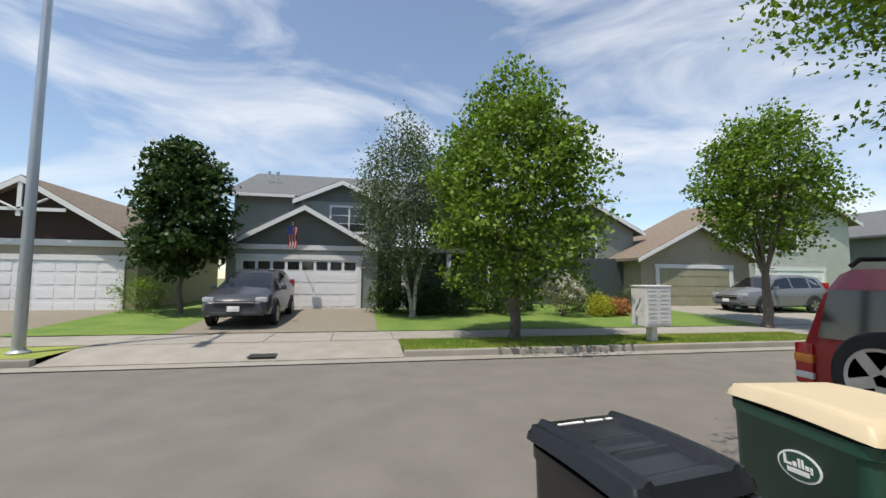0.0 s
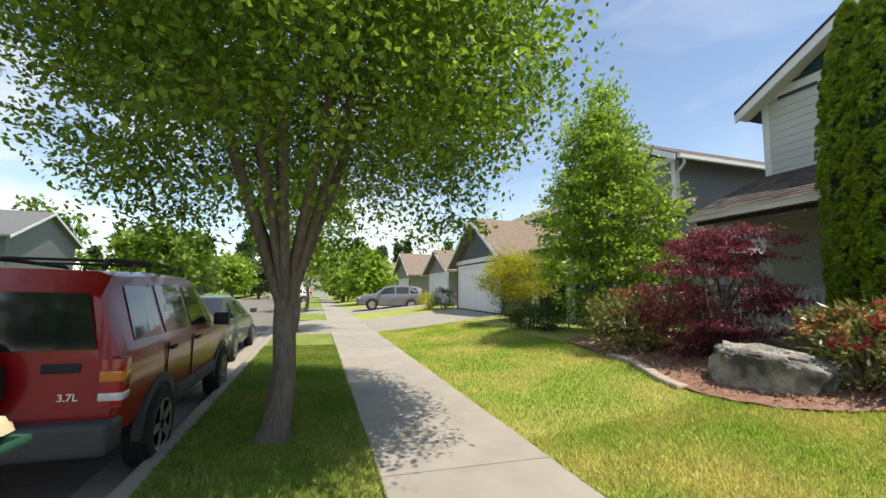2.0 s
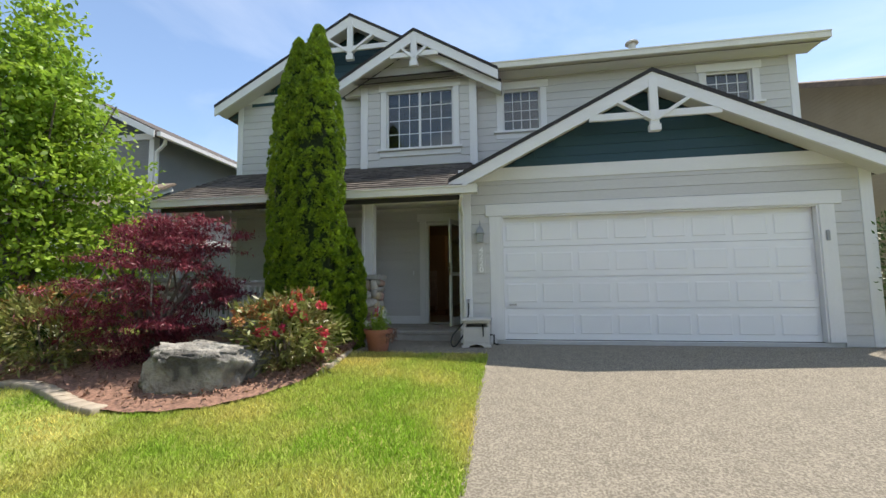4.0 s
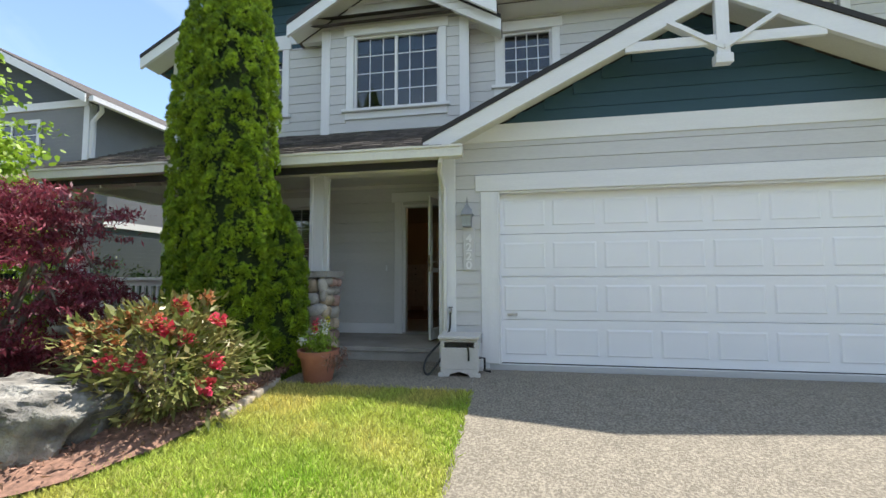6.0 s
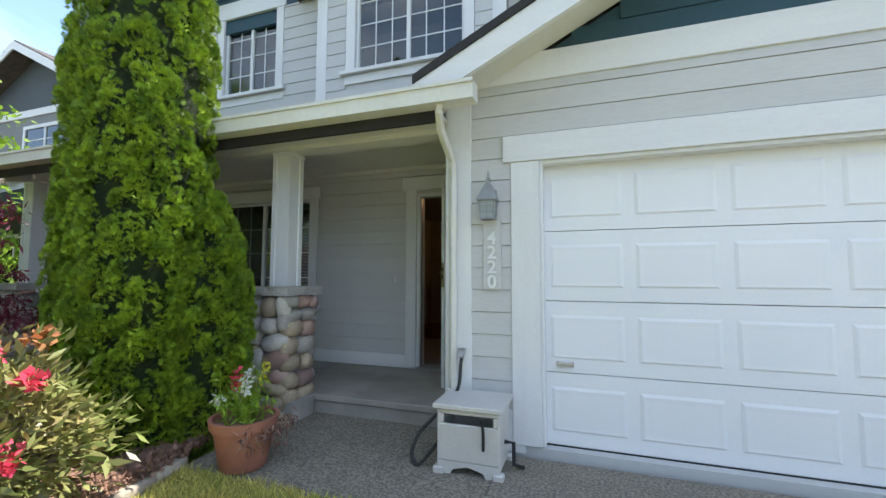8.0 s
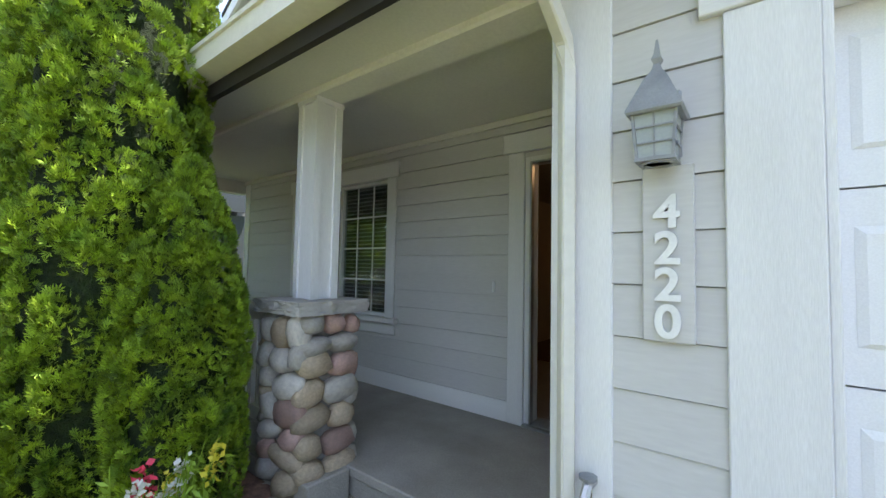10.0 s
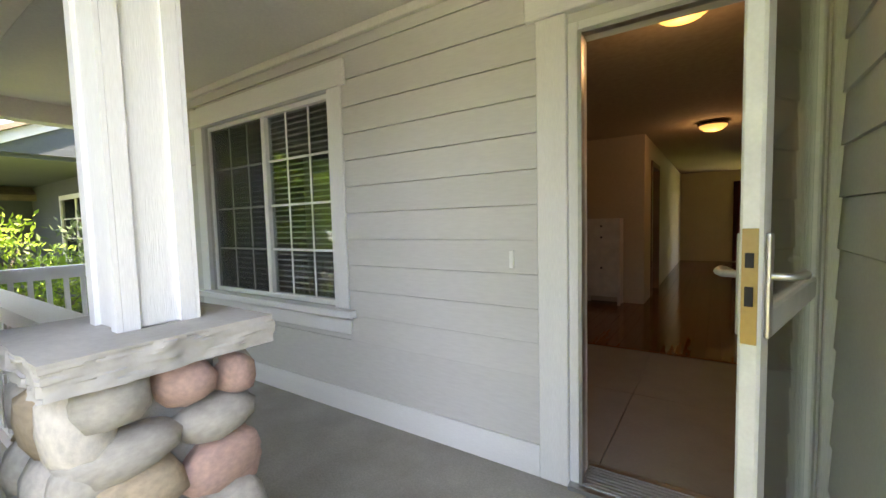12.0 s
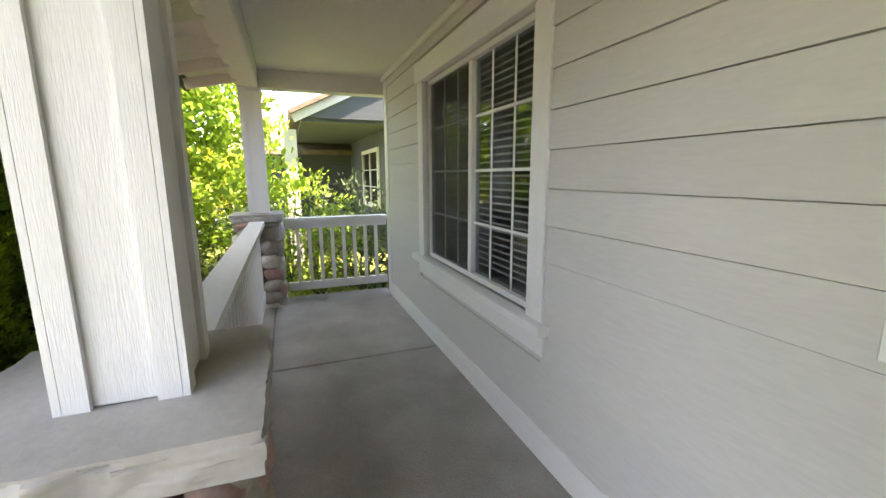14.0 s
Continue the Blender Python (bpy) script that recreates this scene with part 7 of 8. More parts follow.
crossover("dark slate crossover parked on a driveway, nose to the street", (-3.45, 16.75, 0.13), -90, paint("slate_paint", (0.045, 0.05, 0.062), 0.25, 0.0))
crossover("grey crossover parked on a neighbour's driveway", (28.6, -7.3, 0.2), 84, paint("mid_grey_paint", (0.17, 0.18, 0.20)))
crossover("white car parked where the street bends", (52.0, 0.6, -0.1), 100, paint("white_paint", (0.7, 0.7, 0.7)))
crossover("silver car parked beside a driveway tree", (20.6, 15.6, 0.18), 180, paint("silver_paint", (0.20, 0.21, 0.22)))

# ---- neighbouring houses ----
def siding_mat(name, c, pitch=0.17):
    m = mat(name, c, tuple(v * 0.9 for v in c), 0.75, scale=2, bump=0.0)
    nt = m.node_tree
    wv = nt.nodes.new("ShaderNodeTexWave")
    wv.wave_type, wv.bands_direction, wv.wave_profile = "BANDS", "Z", "SAW"
    wv.inputs["Scale"].default_value = 1 / pitch / 3.1416 * 0.5 * 3.1416
    tc = nt.nodes["Texture Coordinate"]
    nt.links.new(tc.outputs["Object"], wv.inputs["Vector"])
    bp = nt.nodes.new("ShaderNodeBump")
    bp.inputs["Strength"].default_value, bp.inputs["Distance"].default_value = 0.7, 0.02
    nt.links.new(wv.outputs["Fac"], bp.inputs["Height"])
    nt.links.new(bp.outputs["Normal"], nt.nodes["Principled BSDF"].inputs["Normal"])
    return m


def block(h, x0, x1, y0, y1, z0, ze, wall_m, roof_m, axis="y", rise=0.5, over=0.4, infill=None, barge=True):
    """A house body with a gable roof whose ridge runs along the axis."""
    part("wall", boxes((x0, x1, y0, y1, z0, ze)), wall_m, h)
    if axis == "y":
        px, hw = (x0 + x1) / 2, (x1 - x0) / 2
        pz = ze + hw * rise
        bm = bmesh.new()
        prism(bm, [(x0, ze), (x1, ze), (px, pz)], y0, y1)
        part("gable_wall", bm, infill or wall_m, h)
        for s in (-1, 1):
            bm = bmesh.new()
            e = (px + s * (hw + over), ze - over * rise)
            prism(bm, [(px, pz + 0.16), e[:1] + (e[1] + 0.16,), e[:1] + (e[1] + 0.02,), (px, pz + 0.02)], y0 - over, y1 + over)
            part("roof", bm, roof_m, h)
            if barge:
                for yy in (y0 - over - 0.03, y1 + over):
                    bm = bmesh.new()
                    prism(bm, [(px, pz + 0.12), (e[0], e[1] + 0.12), (e[0], e[1] - 0.08), (px, pz - 0.08)], yy, yy + 0.03)
                    part("barge_board", bm, M_TRIMH, h)
    else:
        py, hw = (y0 + y1) / 2, (y1 - y0) / 2
        pz = ze + hw * rise
        for s in (-1, 1):
            bm = bmesh.new()
            ey, ez = py + s * (hw + over), ze - over * rise
            v = [(x0 - over, py, pz + 0.16), (x1 + over, py, pz + 0.16), (x1 + over, ey, ez + 0.16), (x0 - over, ey, ez + 0.16)]
            a, b = [bm.verts.new(p) for p in v], [bm.verts.new((p[0], p[1], p[2] - 0.14)) for p in v]
            bm.faces.new(a)
            bm.faces.new(b[::-1])
            for i in range(4):
                bm.faces.new((a[i], a[(i + 1) % 4], b[(i + 1) % 4], b[i]))
            part("roof", bm, roof_m, h)
            part("gutter", boxes((x0 - over, x1 + over, min(ey, ey + s * 0.1), max(ey, ey + s * 0.1), ez + 0.0, ez + 0.12)), M_TRIMH, h)
        for xx in (x0, x1 - 0.1):
            bm = bmesh.new()
            a = [bm.verts.new(p) for p in ((xx, y0, ze), (xx, y1, ze), (xx, py, pz))]
            b = [bm.verts.new((p.co.x + 0.1, p.co.y, p.co.z)) for p in a]
            bm.faces.new(a)
            bm.faces.new(b[::-1])
            for i in range(3):
                bm.faces.new((a[i], a[(i + 1) % 3], b[(i + 1) % 3], b[i]))
            part("gable_wall", bm, infill or wall_m, h)
    return pz


def far_window(h, x0, x1, z0, z1, y, face, split=True):
    f = lambda a, b: (min(y + face * a, y + face * b), max(y + face * a, y + face * b))
    w = part("window", boxes((x0, x1, *f(0.0, 0.02), z0, z1)), M_CARGLASS, h, "dark window with white frame")
    fr = 0.09
    for b in ((x0 - fr, x0, z0 - fr, z1 + fr), (x1, x1 + fr, z0 - fr, z1 + fr), (x0, x1, z1, z1 + fr), (x0, x1, z0 - fr, z0)):
        part("frame", boxes((b[0], b[1], *f(0.0, 0.05), b[2], b[3])), M_TRIM, w)
    if split:
        xm = (x0 + x1) / 2
        part("mullion", boxes((xm - 0.03, xm + 0.03, *f(0.02, 0.04), z0, z1)), M_TRIM, w)
        for j in (1, 2):
            zz = z0 + (z1 - z0) * j / 3
            part("muntin", boxes((x0, x1, *f(0.02, 0.03), zz - 0.012, zz + 0.012)), M_TRIM, w)


def far_garage(h, x0, x1, z0, z1, y, face, m=None, cols=8, lites=False):
    g = part("garage_door", boxes((x0, x1, min(y, y + face * 0.02), max(y, y + face * 0.02), z0, z1)), m or M_GDOOR, h, "closed panelled garage door")
    hz = (z1 - z0) / 4
    w = (x1 - x0) / cols
    for r in range(4):
        for c in range(cols):
            bm = boxes((x0 + c * w + 0.06, x0 + (c + 1) * w - 0.06, min(y + face * 0.02, y + face * 0.032), max(y + face * 0.02, y + face * 0.032), z0 + r * hz + 0.09, z0 + (r + 1) * hz - 0.09))
            part("panel" if not (lites and r == 3) else "lite", bm, (M_CARGLASS if lites and r == 3 else (m or M_GDOOR)), g)
    for b in ((x0 - 0.2, x0, z0, z1), (x1, x1 + 0.2, z0, z1), (x0 - 0.25, x1 + 0.25, z1, z1 + 0.2)):
        part("door_casing", boxes((b[0], b[1], min(y, y + face * 0.06), max(y, y + face * 0.06), b[2], b[3])), M_TRIM, h)


M_SGREEN = siding_mat("sage_grey_siding", (0.30, 0.33, 0.30))
M_SDARK = siding_mat("slate_blue_siding", (0.085, 0.10, 0.115))
M_SGREY = siding_mat("mid_grey_siding", (0.22, 0.225, 0.23))
M_STAN = siding_mat("tan_siding", (0.36, 0.32, 0.24))
M_SBROWN = siding_mat("dark_brown_siding", (0.05, 0.03, 0.025))
M_SWHITE = siding_mat("off_white_siding", (0.6, 0.6, 0.56))
M_OLIVE = mat("khaki_garage_door", (0.34, 0.33, 0.22), None, 0.6, scale=1, bump=0.03)


def truss(h, px, pz, half, rise, y, face):
    w = half * 0.4
    zc = pz - w * rise - 0.1
    for b in ((px - w, px + w, zc - 0.06, zc + 0.06), (px - 0.07, px + 0.07, zc - 0.25, pz)):
        part("truss_bar", boxes((b[0], b[1], min(y, y + face * 0.05), max(y, y + face * 0.05), b[2], b[3])), M_TRIM, h)
    for s in (-1, 1):
        bm = bmesh.new()
        beam(bm, (px, y + face * 0.03, zc - 0.05), (px + s * w * 0.6, y + face * 0.03, zc + w * 0.4 * rise + 0.05), 0.05, 0.1, (0, 1, 0))
        part("truss_strut", bm, M_TRIM, h)


# across the street: sage house with the flag
h = thing("house", "two-storey sage grey house with a white garage door", "house")
block(h, -5.35, 0.62, 17.6, 24, 0.2, 2.72, M_SGREEN, M_ROOFG, "y", 0.55, 0.4, siding_mat("dark_sage_gable", (0.15, 0.17, 0.165)))
far_garage(h, -4.75, -0.25, 0.28, 2.28, 17.58, -1, None, 8, True)
part("gable_band", boxes((-5.3, 0.6, 17.52, 17.58, 2.68, 2.88)), M_TRIMH, h)
part("upper_wall", boxes((-5.6, 1.5, 19.2, 27, 2.6, 5.2)), M_SGREEN, h)
bm = bmesh.new()
for s, ya, yb in ((1, 18.75, 23.1), (-1, 27.5, 23.1)):
    v = [bm.verts.new(p) for p in ((-6.0, ya, 5.15), (7.0, ya, 5.15), (7.0, yb, 7.1), (-5.6, yb, 7.1))]
    bm.faces.new(v)
part("main_roof", bm, M_ROOFG, h)
part("main_gutter", boxes((-6.0, -3.0, 18.65, 18.75, 5.05, 5.17)), M_TRIMH, h)
block(h, -2.75, 0.85, 18.75, 22, 2.9, 4.95, M_SGREEN, M_ROOFG, "y", 0.45, 0.3, siding_mat("mid_sage_gable", (0.15, 0.17, 0.165)))
far_window(h, -1.42, 0.12, 3.62, 4.70, 18.74, -1)
part("entry_wall", boxes((0.62, 7.2, 19.0, 24, 0.2, 3.0)), M_SDARK, h)
part("porch_roof", boxes((0.6, 7.3, 16.9, 19.2, 2.65, 2.85)), M_ROOFG, h)
for x in (1.7, 3.6, 5.4, 7.0):
    part("porch_post", boxes((x - 0.09, x + 0.09, 17.0, 17.18, 0.2, 2.65)), M_TRIM, h)
for x in (-4.6, -4.2, -2.0):
    bm = bmesh.new()
    lathe(bm, [(0.05, 0), (0.05, 0.35), (0.09, 0.36), (0.09, 0.42)], 10, (x, 22.3 if x > -4 else 21, 6.3 + 0.0 * x))
    part("roof_vent", bm, M_GALV, h)
fg = thing("flag", "small striped flag on a pole over the garage", "flag", at=(-2.72, 17.4, 2.25))
bm = bmesh.new()
tube(bm, [(0, 0.1, 0.45), (0, -0.75, 1.45)], 0.014, 8)
part("flag_pole", bm, M_TRIM, fg)
for i in range(7):
    bm = bmesh.new()
    n = 10
    a = [bm.verts.new((-0.18 + 0.05 * i + 0.02 * math.sin(j), -0.62 + 0.03 * math.cos(j * 0.9), 1.28 - 0.085 * j)) for j in range(n + 1)]
    b = [bm.verts.new((-0.13 + 0.05 * i + 0.02 * math.sin(j), -0.62 + 0.03 * math.cos(j * 0.9 + 0.5), 1.28 - 0.085 * j)) for j in range(n + 1)]
    for j in range(n):
        bm.faces.new((a[j], b[j], b[j + 1], a[j + 1]))
    bmesh.ops.solidify(bm, geom=bm.faces[:], thickness=0.003)
    part("stripe", bm, M_FLAGR if i % 2 == 0 else M_FLAGW, fg)
bm = boxes((-0.20, 0.02, -0.665, -0.655, 0.98, 1.30))
part("canton", bm, M_FLAGB, fg)
# brown house at the far left
h = thing("house", "low brown house with white timber trim and garage", "house")
pz = block(h, -15.6, -8.3, 17.3, 26, 0.1, 2.75, M_STAN, M_ROOFT, "y", 0.60, 0.45, M_SBROWN)
far_garage(h, -14.2, -8.9, 0.15, 2.1, 17.28, -1)
part("gable_band", boxes((-15.6, -8.3, 17.22, 17.28, 2.62, 2.85)), M_TRIMH, h)
truss(h, -11.95, pz - 0.1, 3.6, 0.60, 16.9, -1)
for x, c in ((-12.9, M_BLACK), (-14.0, M_BINB)):
    kb = thing("rubbish_bin", "dark wheeled bin in front of a garage", "wheeled bin", at=(x, 16.5, 0.17))
    bm = bmesh.new()
    lathe(bm, [(0.26, 0), (0.36, 0.9), (0.38, 0.95)], 4)
    bmesh.ops.rotate(bm, verts=bm.verts, cent=(0, 0, 0), matrix=Matrix.Rotation(radians(45), 3, "Z"))
    part("body", bm, c, kb)
    slab_part("lid", kb, (-0.30, 0.30, -0.32, 0.30, 0.95, 1.02), c, 0.02)
# tan house to the right across the street
h = thing("house", "tan house with a khaki garage door", "house")
block(h, 13.7, 20.2, 18.2, 26, 0.1, 2.75, M_STAN, M_ROOFT, "y", 0.5, 0.45)
far_garage(h, 14.7, 18.9, 0.22, 2.2, 18.18, -1, M_OLIVE)
block(h, 9.2, 15.0, 20.5, 29, 0.1, 4.3, M_SGREEN, M_ROOFG, "y", 0.5, 0.45)
far_window(h, 11.0, 12.6, 2.6, 3.9, 20.48, -1)
part("entry_wall", boxes((7.4, 13.7, 19.6, 22, 0.1, 2.7)), M_SDARK, h)
kb = thing("rubbish_bin", "dark green wheeled bin by a khaki garage door", "wheeled bin", at=(18.2, 16.9, 0.25))
bm = bmesh.new()
lathe(bm, [(0.26, 0), (0.38, 0.9), (0.40, 0.95)], 4)
bmesh.ops.rotate(bm, verts=bm.verts, cent=(0, 0, 0), matrix=Matrix.Rotation(radians(45), 3, "Z"))
part("body", bm, M_BING, kb)
slab_part("lid", kb, (-0.32, 0.32, -0.34, 0.32, 0.95, 1.02), M_BING, 0.02)
h = thing("house", "pale two-storey house beyond the tan one", "house")
block(h, 21.5, 29.0, 19.5, 28, 0.1, 5.2, M_SWHITE, M_ROOFT, "y", 0.5, 0.45)
far_garage(h, 22.2, 26.8, 0.22, 2.2, 19.48, -1)
far_window(h, 23.5, 25.0, 3.4, 4.6, 19.48, -1)
h = thing("house", "grey house further down the street", "house")
block(h, 34, 42, 19.5, 28, 0.1, 4.8, M_SGREY, M_ROOFG, "y", 0.5, 0.45)
far_garage(h, 35, 39.8, 0.22, 2.2, 19.48, -1)
# next door on our side: slate house with a white garage
h = thing("house", "slate grey two-storey house with a white garage", "house")
pz = block(h, 15.5, 21.6, -15.0, -7.45, 0.4, 3.05, M_SDARK, M_ROOFT, "y", 0.62, 0.45)
far_garage(h, 16.05, 20.95, 0.66, 2.66, -7.43, 1)
part("gable_band", boxes((15.5, 21.6, -7.45, -7.38, 2.95, 3.15)), M_TRIMH, h)
part("front_wall", boxes((10.1, 15.5, -20, -10.4, 0.4, 3.13)), M_SDARK, h)
part("porch_soffit", boxes((10.0, 15.5, -10.8, -8.75, 3.14, 3.2)), M_SDARK, h)
for x in (9.92, 15.4):
    bm = bmesh.new()
    for q in ((x, x + 0.1),):
        a = [bm.verts.new((q[0], y, z)) for y, z in ((-8.8, 3.2), (-11.2, 3.2), (-11.2, 4.37))]
        b = [bm.verts.new((q[1], v.co.y, v.co.z)) for v in a]
        bm.faces.new(a)
        bm.faces.new(b[::-1])
        for i in range(3):
            bm.faces.new((a[i], b[i], b[(i + 1) % 3], a[(i + 1) % 3]))
    bmesh.ops.recalc_face_normals(bm, faces=bm.faces)
    part("porch_gable", bm, M_SDARK, h)
    bm = bmesh.new()
    beam(bm, (x - 0.03, -8.6, 3.17), (x - 0.03, -11.2, 4.44), 0.06, 0.14)
    part("barge_board", bm, M_TRIMH, h, "white barge board")
bm = bmesh.new()
beam(bm, (12.7, -8.55, 3.27), (12.7, -11.2, 4.57), 5.9, 0.07)
part("porch_roof", bm, M_ROOFT, h)
for x in (10.2, 12.6, 15.0):
    part("porch_post", boxes((x - 0.11, x + 0.11, -8.65, -8.43, 0.5, 3.0)), M_TRIM, h)
far_window(h, 11.2, 13.0, 1.5, 2.7, -10.39, 1)
block(h, 10.5, 16.2, -20.0, -11.15, 3.1, 6.12, M_SGREY, M_ROOF, "y", 0.5, 0.5, M_SDARK)
far_window(h, 12.0, 13.6, 4.7, 5.6, -11.14, 1)
part("gable_band", boxes((10.5, 16.2, -11.15, -11.11, 5.94, 6.12)), M_TRIMH, h)
for b in ((10.46, 10.62, -11.15, -11.11, 3.3, 5.93), (10.46, 10.5, -11.30, -11.15, 3.3, 6.0)):
    part("corner_board", boxes(b), M_TRIM, h)
bm = bmesh.new()
tube(bm, [(9.98, -11.0, 5.86), (10.1, -11.12, 5.76), (10.43, -11.18, 5.55), (10.43, -11.18, 4.3)], 0.05, 8)
part("downspout", bm, M_TRIM, h, "white downspout", 50)
part("eave_gutter", boxes((9.86, 9.98, -20.4, -10.7, 5.84, 5.96)), M_TRIMH, h, "white eave gutter")
block(h, 15.0, 21.0, -20.0, -12.5, 3.0, 6.0, M_SDARK, M_ROOF, "x", 0.45, 0.5)
part("side_wall_band", boxes((10.05, 10.1, -19.5, -11.25, 2.95, 3.12)), M_TRIMH, h)
# next house along
h = thing("house", "pale blue-grey house with a brown roof", "house")
block(h, 26.2, 31.8, -17.0, -8.6, 0.4, 3.0, M_SGREY, M_ROOFT, "y", 0.5, 0.45)
far_garage(h, 26.7, 31.2, 0.66, 2.66, -8.58, 1)
block(h, 23.0, 31.0, -20.0, -12.0, 3.0, 5.6, M_SDARK, M_ROOFT, "x", 0.5, 0.45)
far_window(h, 24.0, 25.4, 3.6, 4.9, -11.98, 1)
for x, y, l, wm, rm in ((40, -9, "grey house with a tan roof down the street", M_SGREY, M_ROOFT), (56, -8, "brown house with a reddish roof at the bend", M_SBROWN, M_ROOFT)):
    h = thing("house", l, "house")
    block(h, x, x + 8, y - 9, y, 0.3, 3.2, wm, rm, "y", 0.55, 0.45)
    far_garage(h, x + 1, x + 5.8, 0.6, 2.6, y + 0.02, 1)
for x, y, l, wm, rm in ((72, 2, "off-white house closing the view", M_SWHITE, M_ROOFG), (74, -10, "brown gabled house closing the view", M_SBROWN, M_ROOFT)):
    h = thing("house", l, "house")
    block(h, x, x + 10, y - 4, y + 5, 0.1, 3.4, wm, rm, "x", 0.55, 0.45)
    part("front_door", boxes((x - 0.03, x, y - 0.5, y + 0.5, 0.2, 2.2)), M_TRIM, h)
# neighbour on the other side
h = thing("house", "beige house beyond the garage side", "house")
block(h, -17.0, -7.6, -22.0, -9.6, 0.3, 5.2, M_STAN, M_ROOFT, "x", 0.45, 0.5)
far_window(h, -10.5, -9.0, 3.4, 4.6, -9.58, 1)
# far tree line and street trees down the road
def far_tree(label, x, y, h_, r, m, conifer=False):
    k = thing("tree", label, "tree", "far trees", at=(x, y, -0.1))
    bm = bmesh.new()
    tube(bm, [(0, 0, 0), (0, 0, h_ * 0.7)], 0.25, 7, 0.08)
    part("trunk", bm, M_BARK, k)
    if conifer:
        pts = []
        for i in range(120):
            t = RNG.uniform(0.08, 1)
            a = RNG.uniform(0, math.tau)
            rr = r * (1 - t) * RNG.uniform(0.5, 1.05) + 0.1
            pts.append((rr * math.cos(a), rr * math.sin(a), t * h_))
        leaves("crown", pts, 16, 0.4, 0.9, m, k, "", 0.4, 0.8, 0.5)
    else:
        pts = crown_points(150, (0, 0, h_ * 0.6), (r, r, h_ * 0.42), 0.4, 0.25)
        leaves("crown", pts, 20, 0.45, 0.5, m, k, "", 0.7, 0.3, 0.6)


rn = random.Random(5)
for i in range(16):
    far_tree("tall dark conifer in the wood beyond the houses", 82 + rn.uniform(0, 14), -30 + i * 4.6 + rn.uniform(-1.5, 1.5), rn.uniform(9, 14), rn.uniform(2, 3), M_LEAFD, True)
for i, (x, y, hh, rr, m_) in enumerate(((44, 12, 7, 3, M_LEAF), (52, 14, 6.5, 3, M_BIRCH), (60, 10.5, 6, 2.8, M_LEAFB), (66, 8, 5.5, 2.6, M_BIRCH), (33, 11, 6, 2.5, M_LEAF), (48, -3, 6, 2.6, M_LEAFB), (58, -3, 5.5, 2.5, M_LEAF), (68, -6, 6.5, 3, M_LEAF), (38, -4.5, 5.5, 2.2, M_LEAFB), (28, 24, 9, 3.5, M_LEAFD), (46, 24, 9, 4, M_LEAF), (7, 30, 7, 3.2, M_LEAFD), (-22, 14, 7, 3, M_LEAF), (-20, -4, 7, 3, M_LEAF), (-30, 4, 8, 3.5, M_LEAF), (0.3, -25.5, 3.0, 1.4, M_LEAFB), (3, -29, 6, 3, M_LEAF), (-4, -30, 6, 3, M_LEAF))):
    far_tree("leafy green tree further along the street" if y > -20 else "sunlit green tree in the back yard", x, y, hh, rr, m_)
for x0, y0, x1, y1 in ((-40, -60, -38, 60), (98, -70, 100, 70)):
    pass

dr = thing("drain_cover", "rusty iron grate set in the concrete apron", "drain", at=(-1.95, 8.95, -0.045))
slab_part("frame", dr, (-0.26, 0.26, -0.17, 0.17, 0.0, 0.02), M_CLAD, 0.004)
for i in range(7):
    slab_part("grate_bar", dr, (-0.22 + i * 0.065, -0.19 + i * 0.065, -0.14, 0.14, 0.02, 0.027), M_SBROWN, 0.003)

# ---- pavement slabs, last ----
def pavement(name, y0, y1, xa, xb, step, z, parts_to):
    base = structure(name, sheet(xa, xb, y0 + 0.01, y1 - 0.01, lambda x, y: z - 0.03, 2, 1), M_MORTAR, "pale concrete pavement of jointed slabs")
    bm = boxes((0.006, step - 0.006, y0, y1, -0.08, 0))
    soften(bm, 0.008, 1)
    me = mesh("slab", bm, M_CONC)
    for i in range(int((xb - xa) / step)):
        o = new("slab", me)
        o.parent = base
        o.matrix_basis = pose(xa + i * step, 0, z + 0.003 * math.sin(i * 2.7), 0, 0, 0)


pavement("pavement_near", -2.2, -0.60, -14.5, 75, 1.52, 0.02, 0)
pavement("pavement_far", 10.25, 11.75, -22, 60, 1.52, 0.055, 0)
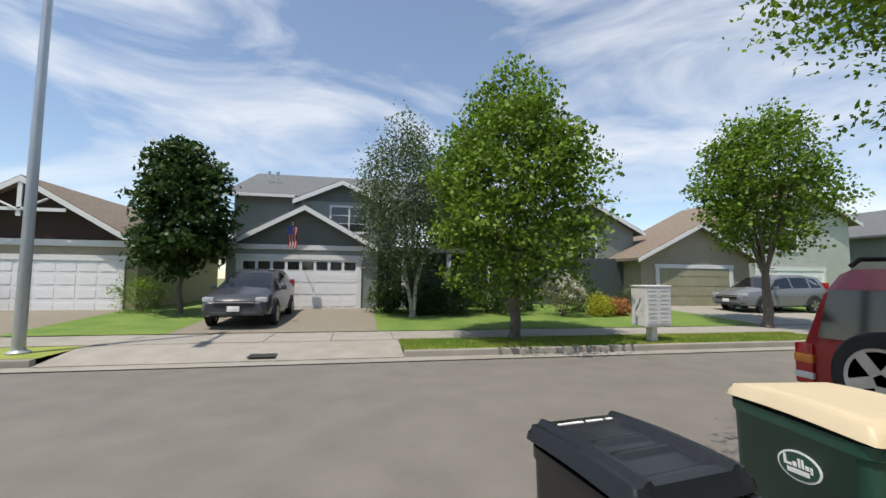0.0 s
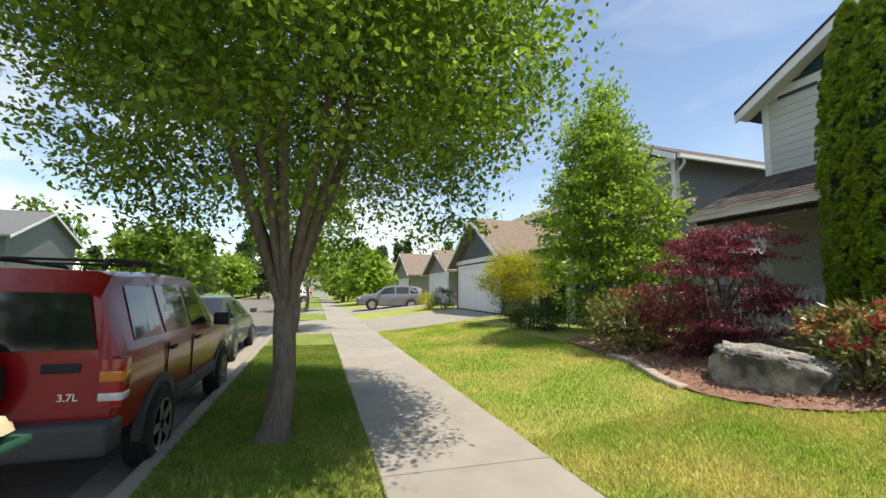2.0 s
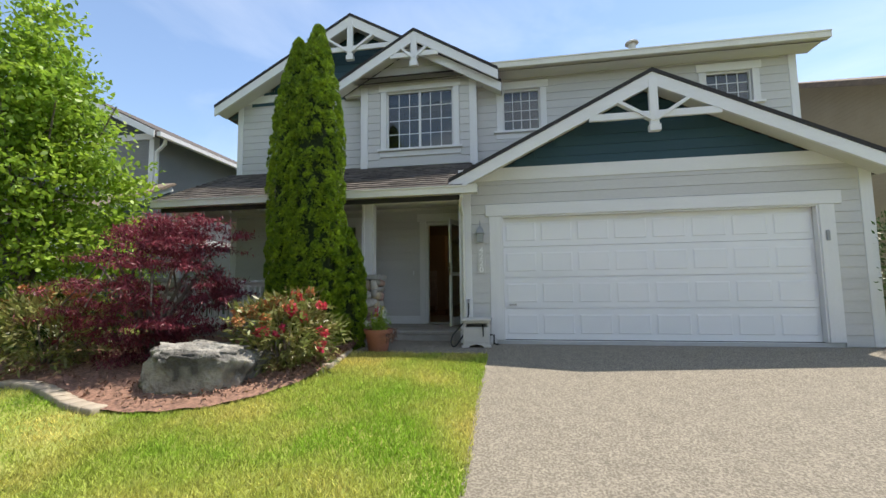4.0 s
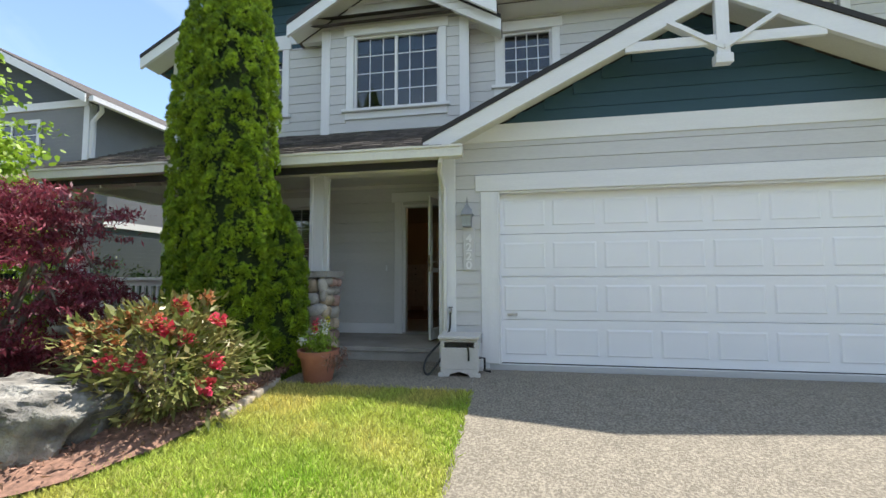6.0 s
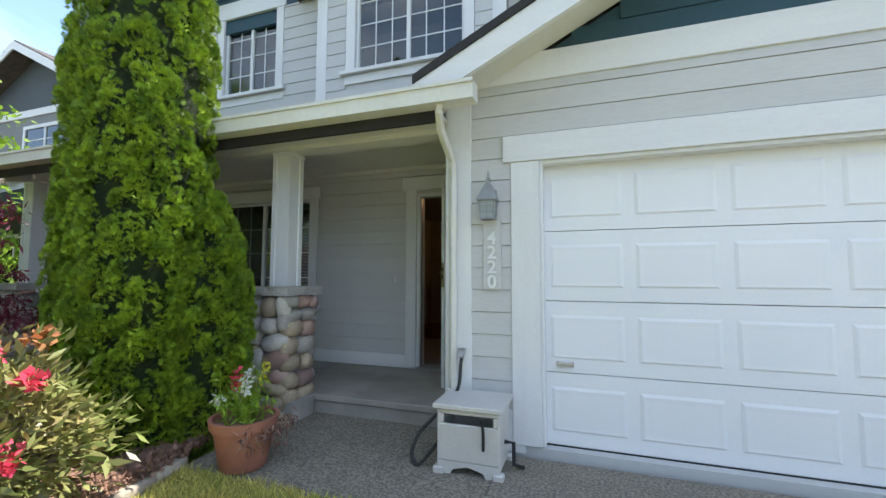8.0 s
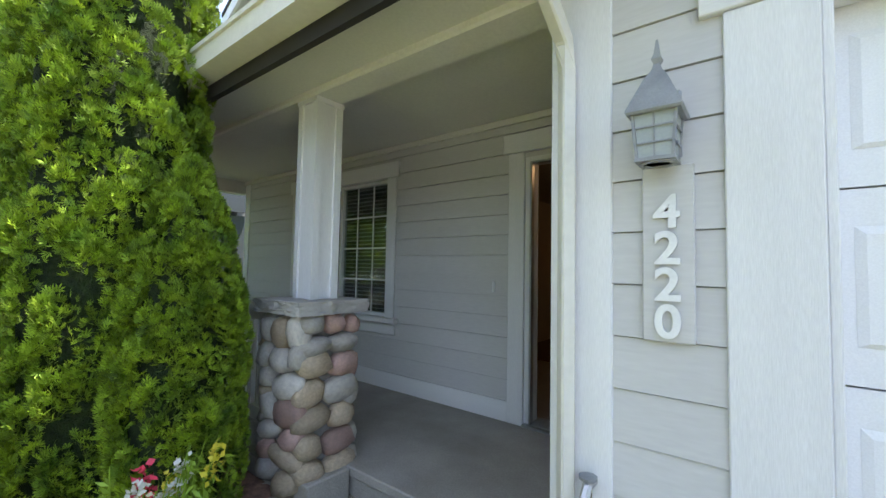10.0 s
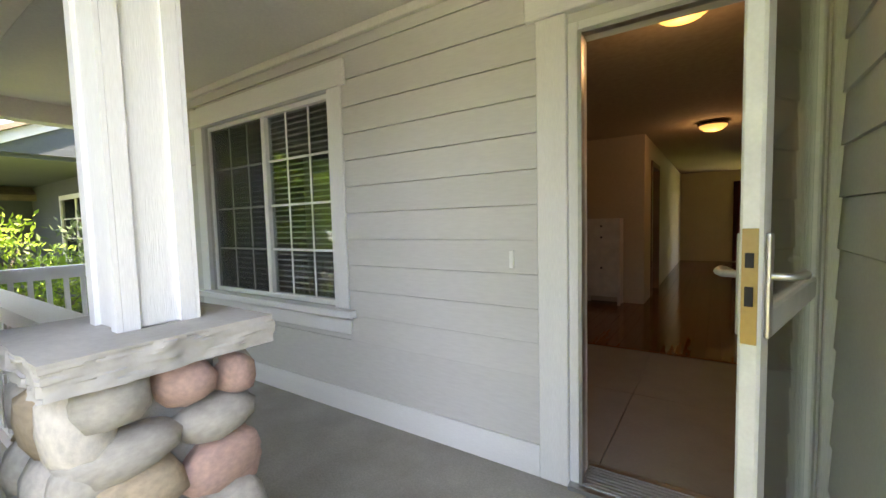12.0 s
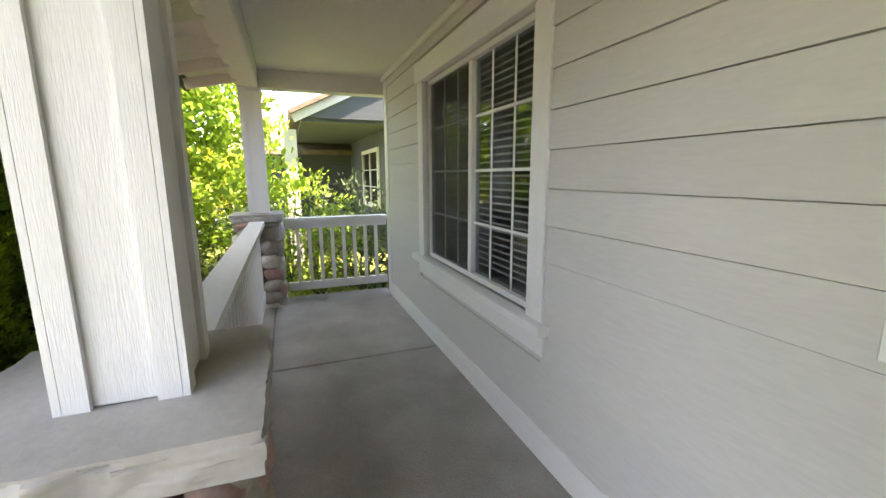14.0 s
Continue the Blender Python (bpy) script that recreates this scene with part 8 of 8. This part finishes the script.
# grass blades
def turf(name, x0, x1, y0, y1, n, zf, h, parent, avoid=None, m=M_BLADE):
    x, y = RNG.uniform(x0, x1, n), RNG.uniform(y0, y1, n)
    if avoid:
        keep = np.array([not avoid(a, b) for a, b in zip(x, y)])
        x, y = x[keep], y[keep]
        n = len(x)
    z = np.array([zf(a, b) for a, b in zip(x, y)])
    a = RNG.uniform(0, math.tau, n)
    hh = h * RNG.uniform(0.5, 1.3, n)
    w = 0.004 + 0.003 * RNG.uniform(0, 1, n)
    lean = RNG.normal(0, 0.5, (n, 2)) * hh[:, None]
    p = np.stack([x, y, z], 1)
    s = np.stack([np.cos(a) * w, np.sin(a) * w, 0 * a], 1)
    t = p + np.stack([lean[:, 0], lean[:, 1], hh], 1)
    v = np.stack([p - s, p + s, t], 1).reshape(-1, 3)
    me = bpy.data.meshes.new(name)
    me.vertices.add(3 * n)
    me.vertices.foreach_set("co", v.astype(np.float32).ravel())
    me.loops.add(3 * n)
    me.loops.foreach_set("vertex_index", np.arange(3 * n, dtype=np.int32))
    me.polygons.add(n)
    me.polygons.foreach_set("loop_start", np.arange(0, 3 * n, 3, dtype=np.int32))
    me.update(calc_edges=True)
    me.materials.append(m)
    tagged(part(name, me, m, None, "short mown grass blades"), category="grass", kind="stuff")


EDX = [(p.x, p.y) for p in ed]


def in_bed(x, y):
    if x < 2.75:
        return False
    e = min(EDX, key=lambda q: abs(q[0] - x) if y > -5.4 or x > 4 else abs(q[1] - y))
    return (y < e[1] - 0.0) if (y > -5.4 or x > 4) else (x > e[0])


turf("lawn_grass", 0.66, 4.2, -7.04, -2.2, 110000, LAWN_Z, 0.045, None, in_bed)
turf("lawn_grass", 4.2, 15.3, -5.6, -2.2, 80000, LAWN_Z, 0.045, None, in_bed)
turf("lawn_grass", 2.0, 12.0, -0.6, 1.2, 90000, lambda x, y: 0.01, 0.05, None, None, M_BLADES)
turf("verge_grass", 0.9, 12.5, 8.86, 10.25, 40000, lambda x, y: 0.03, 0.06, None, None, M_BLADES)
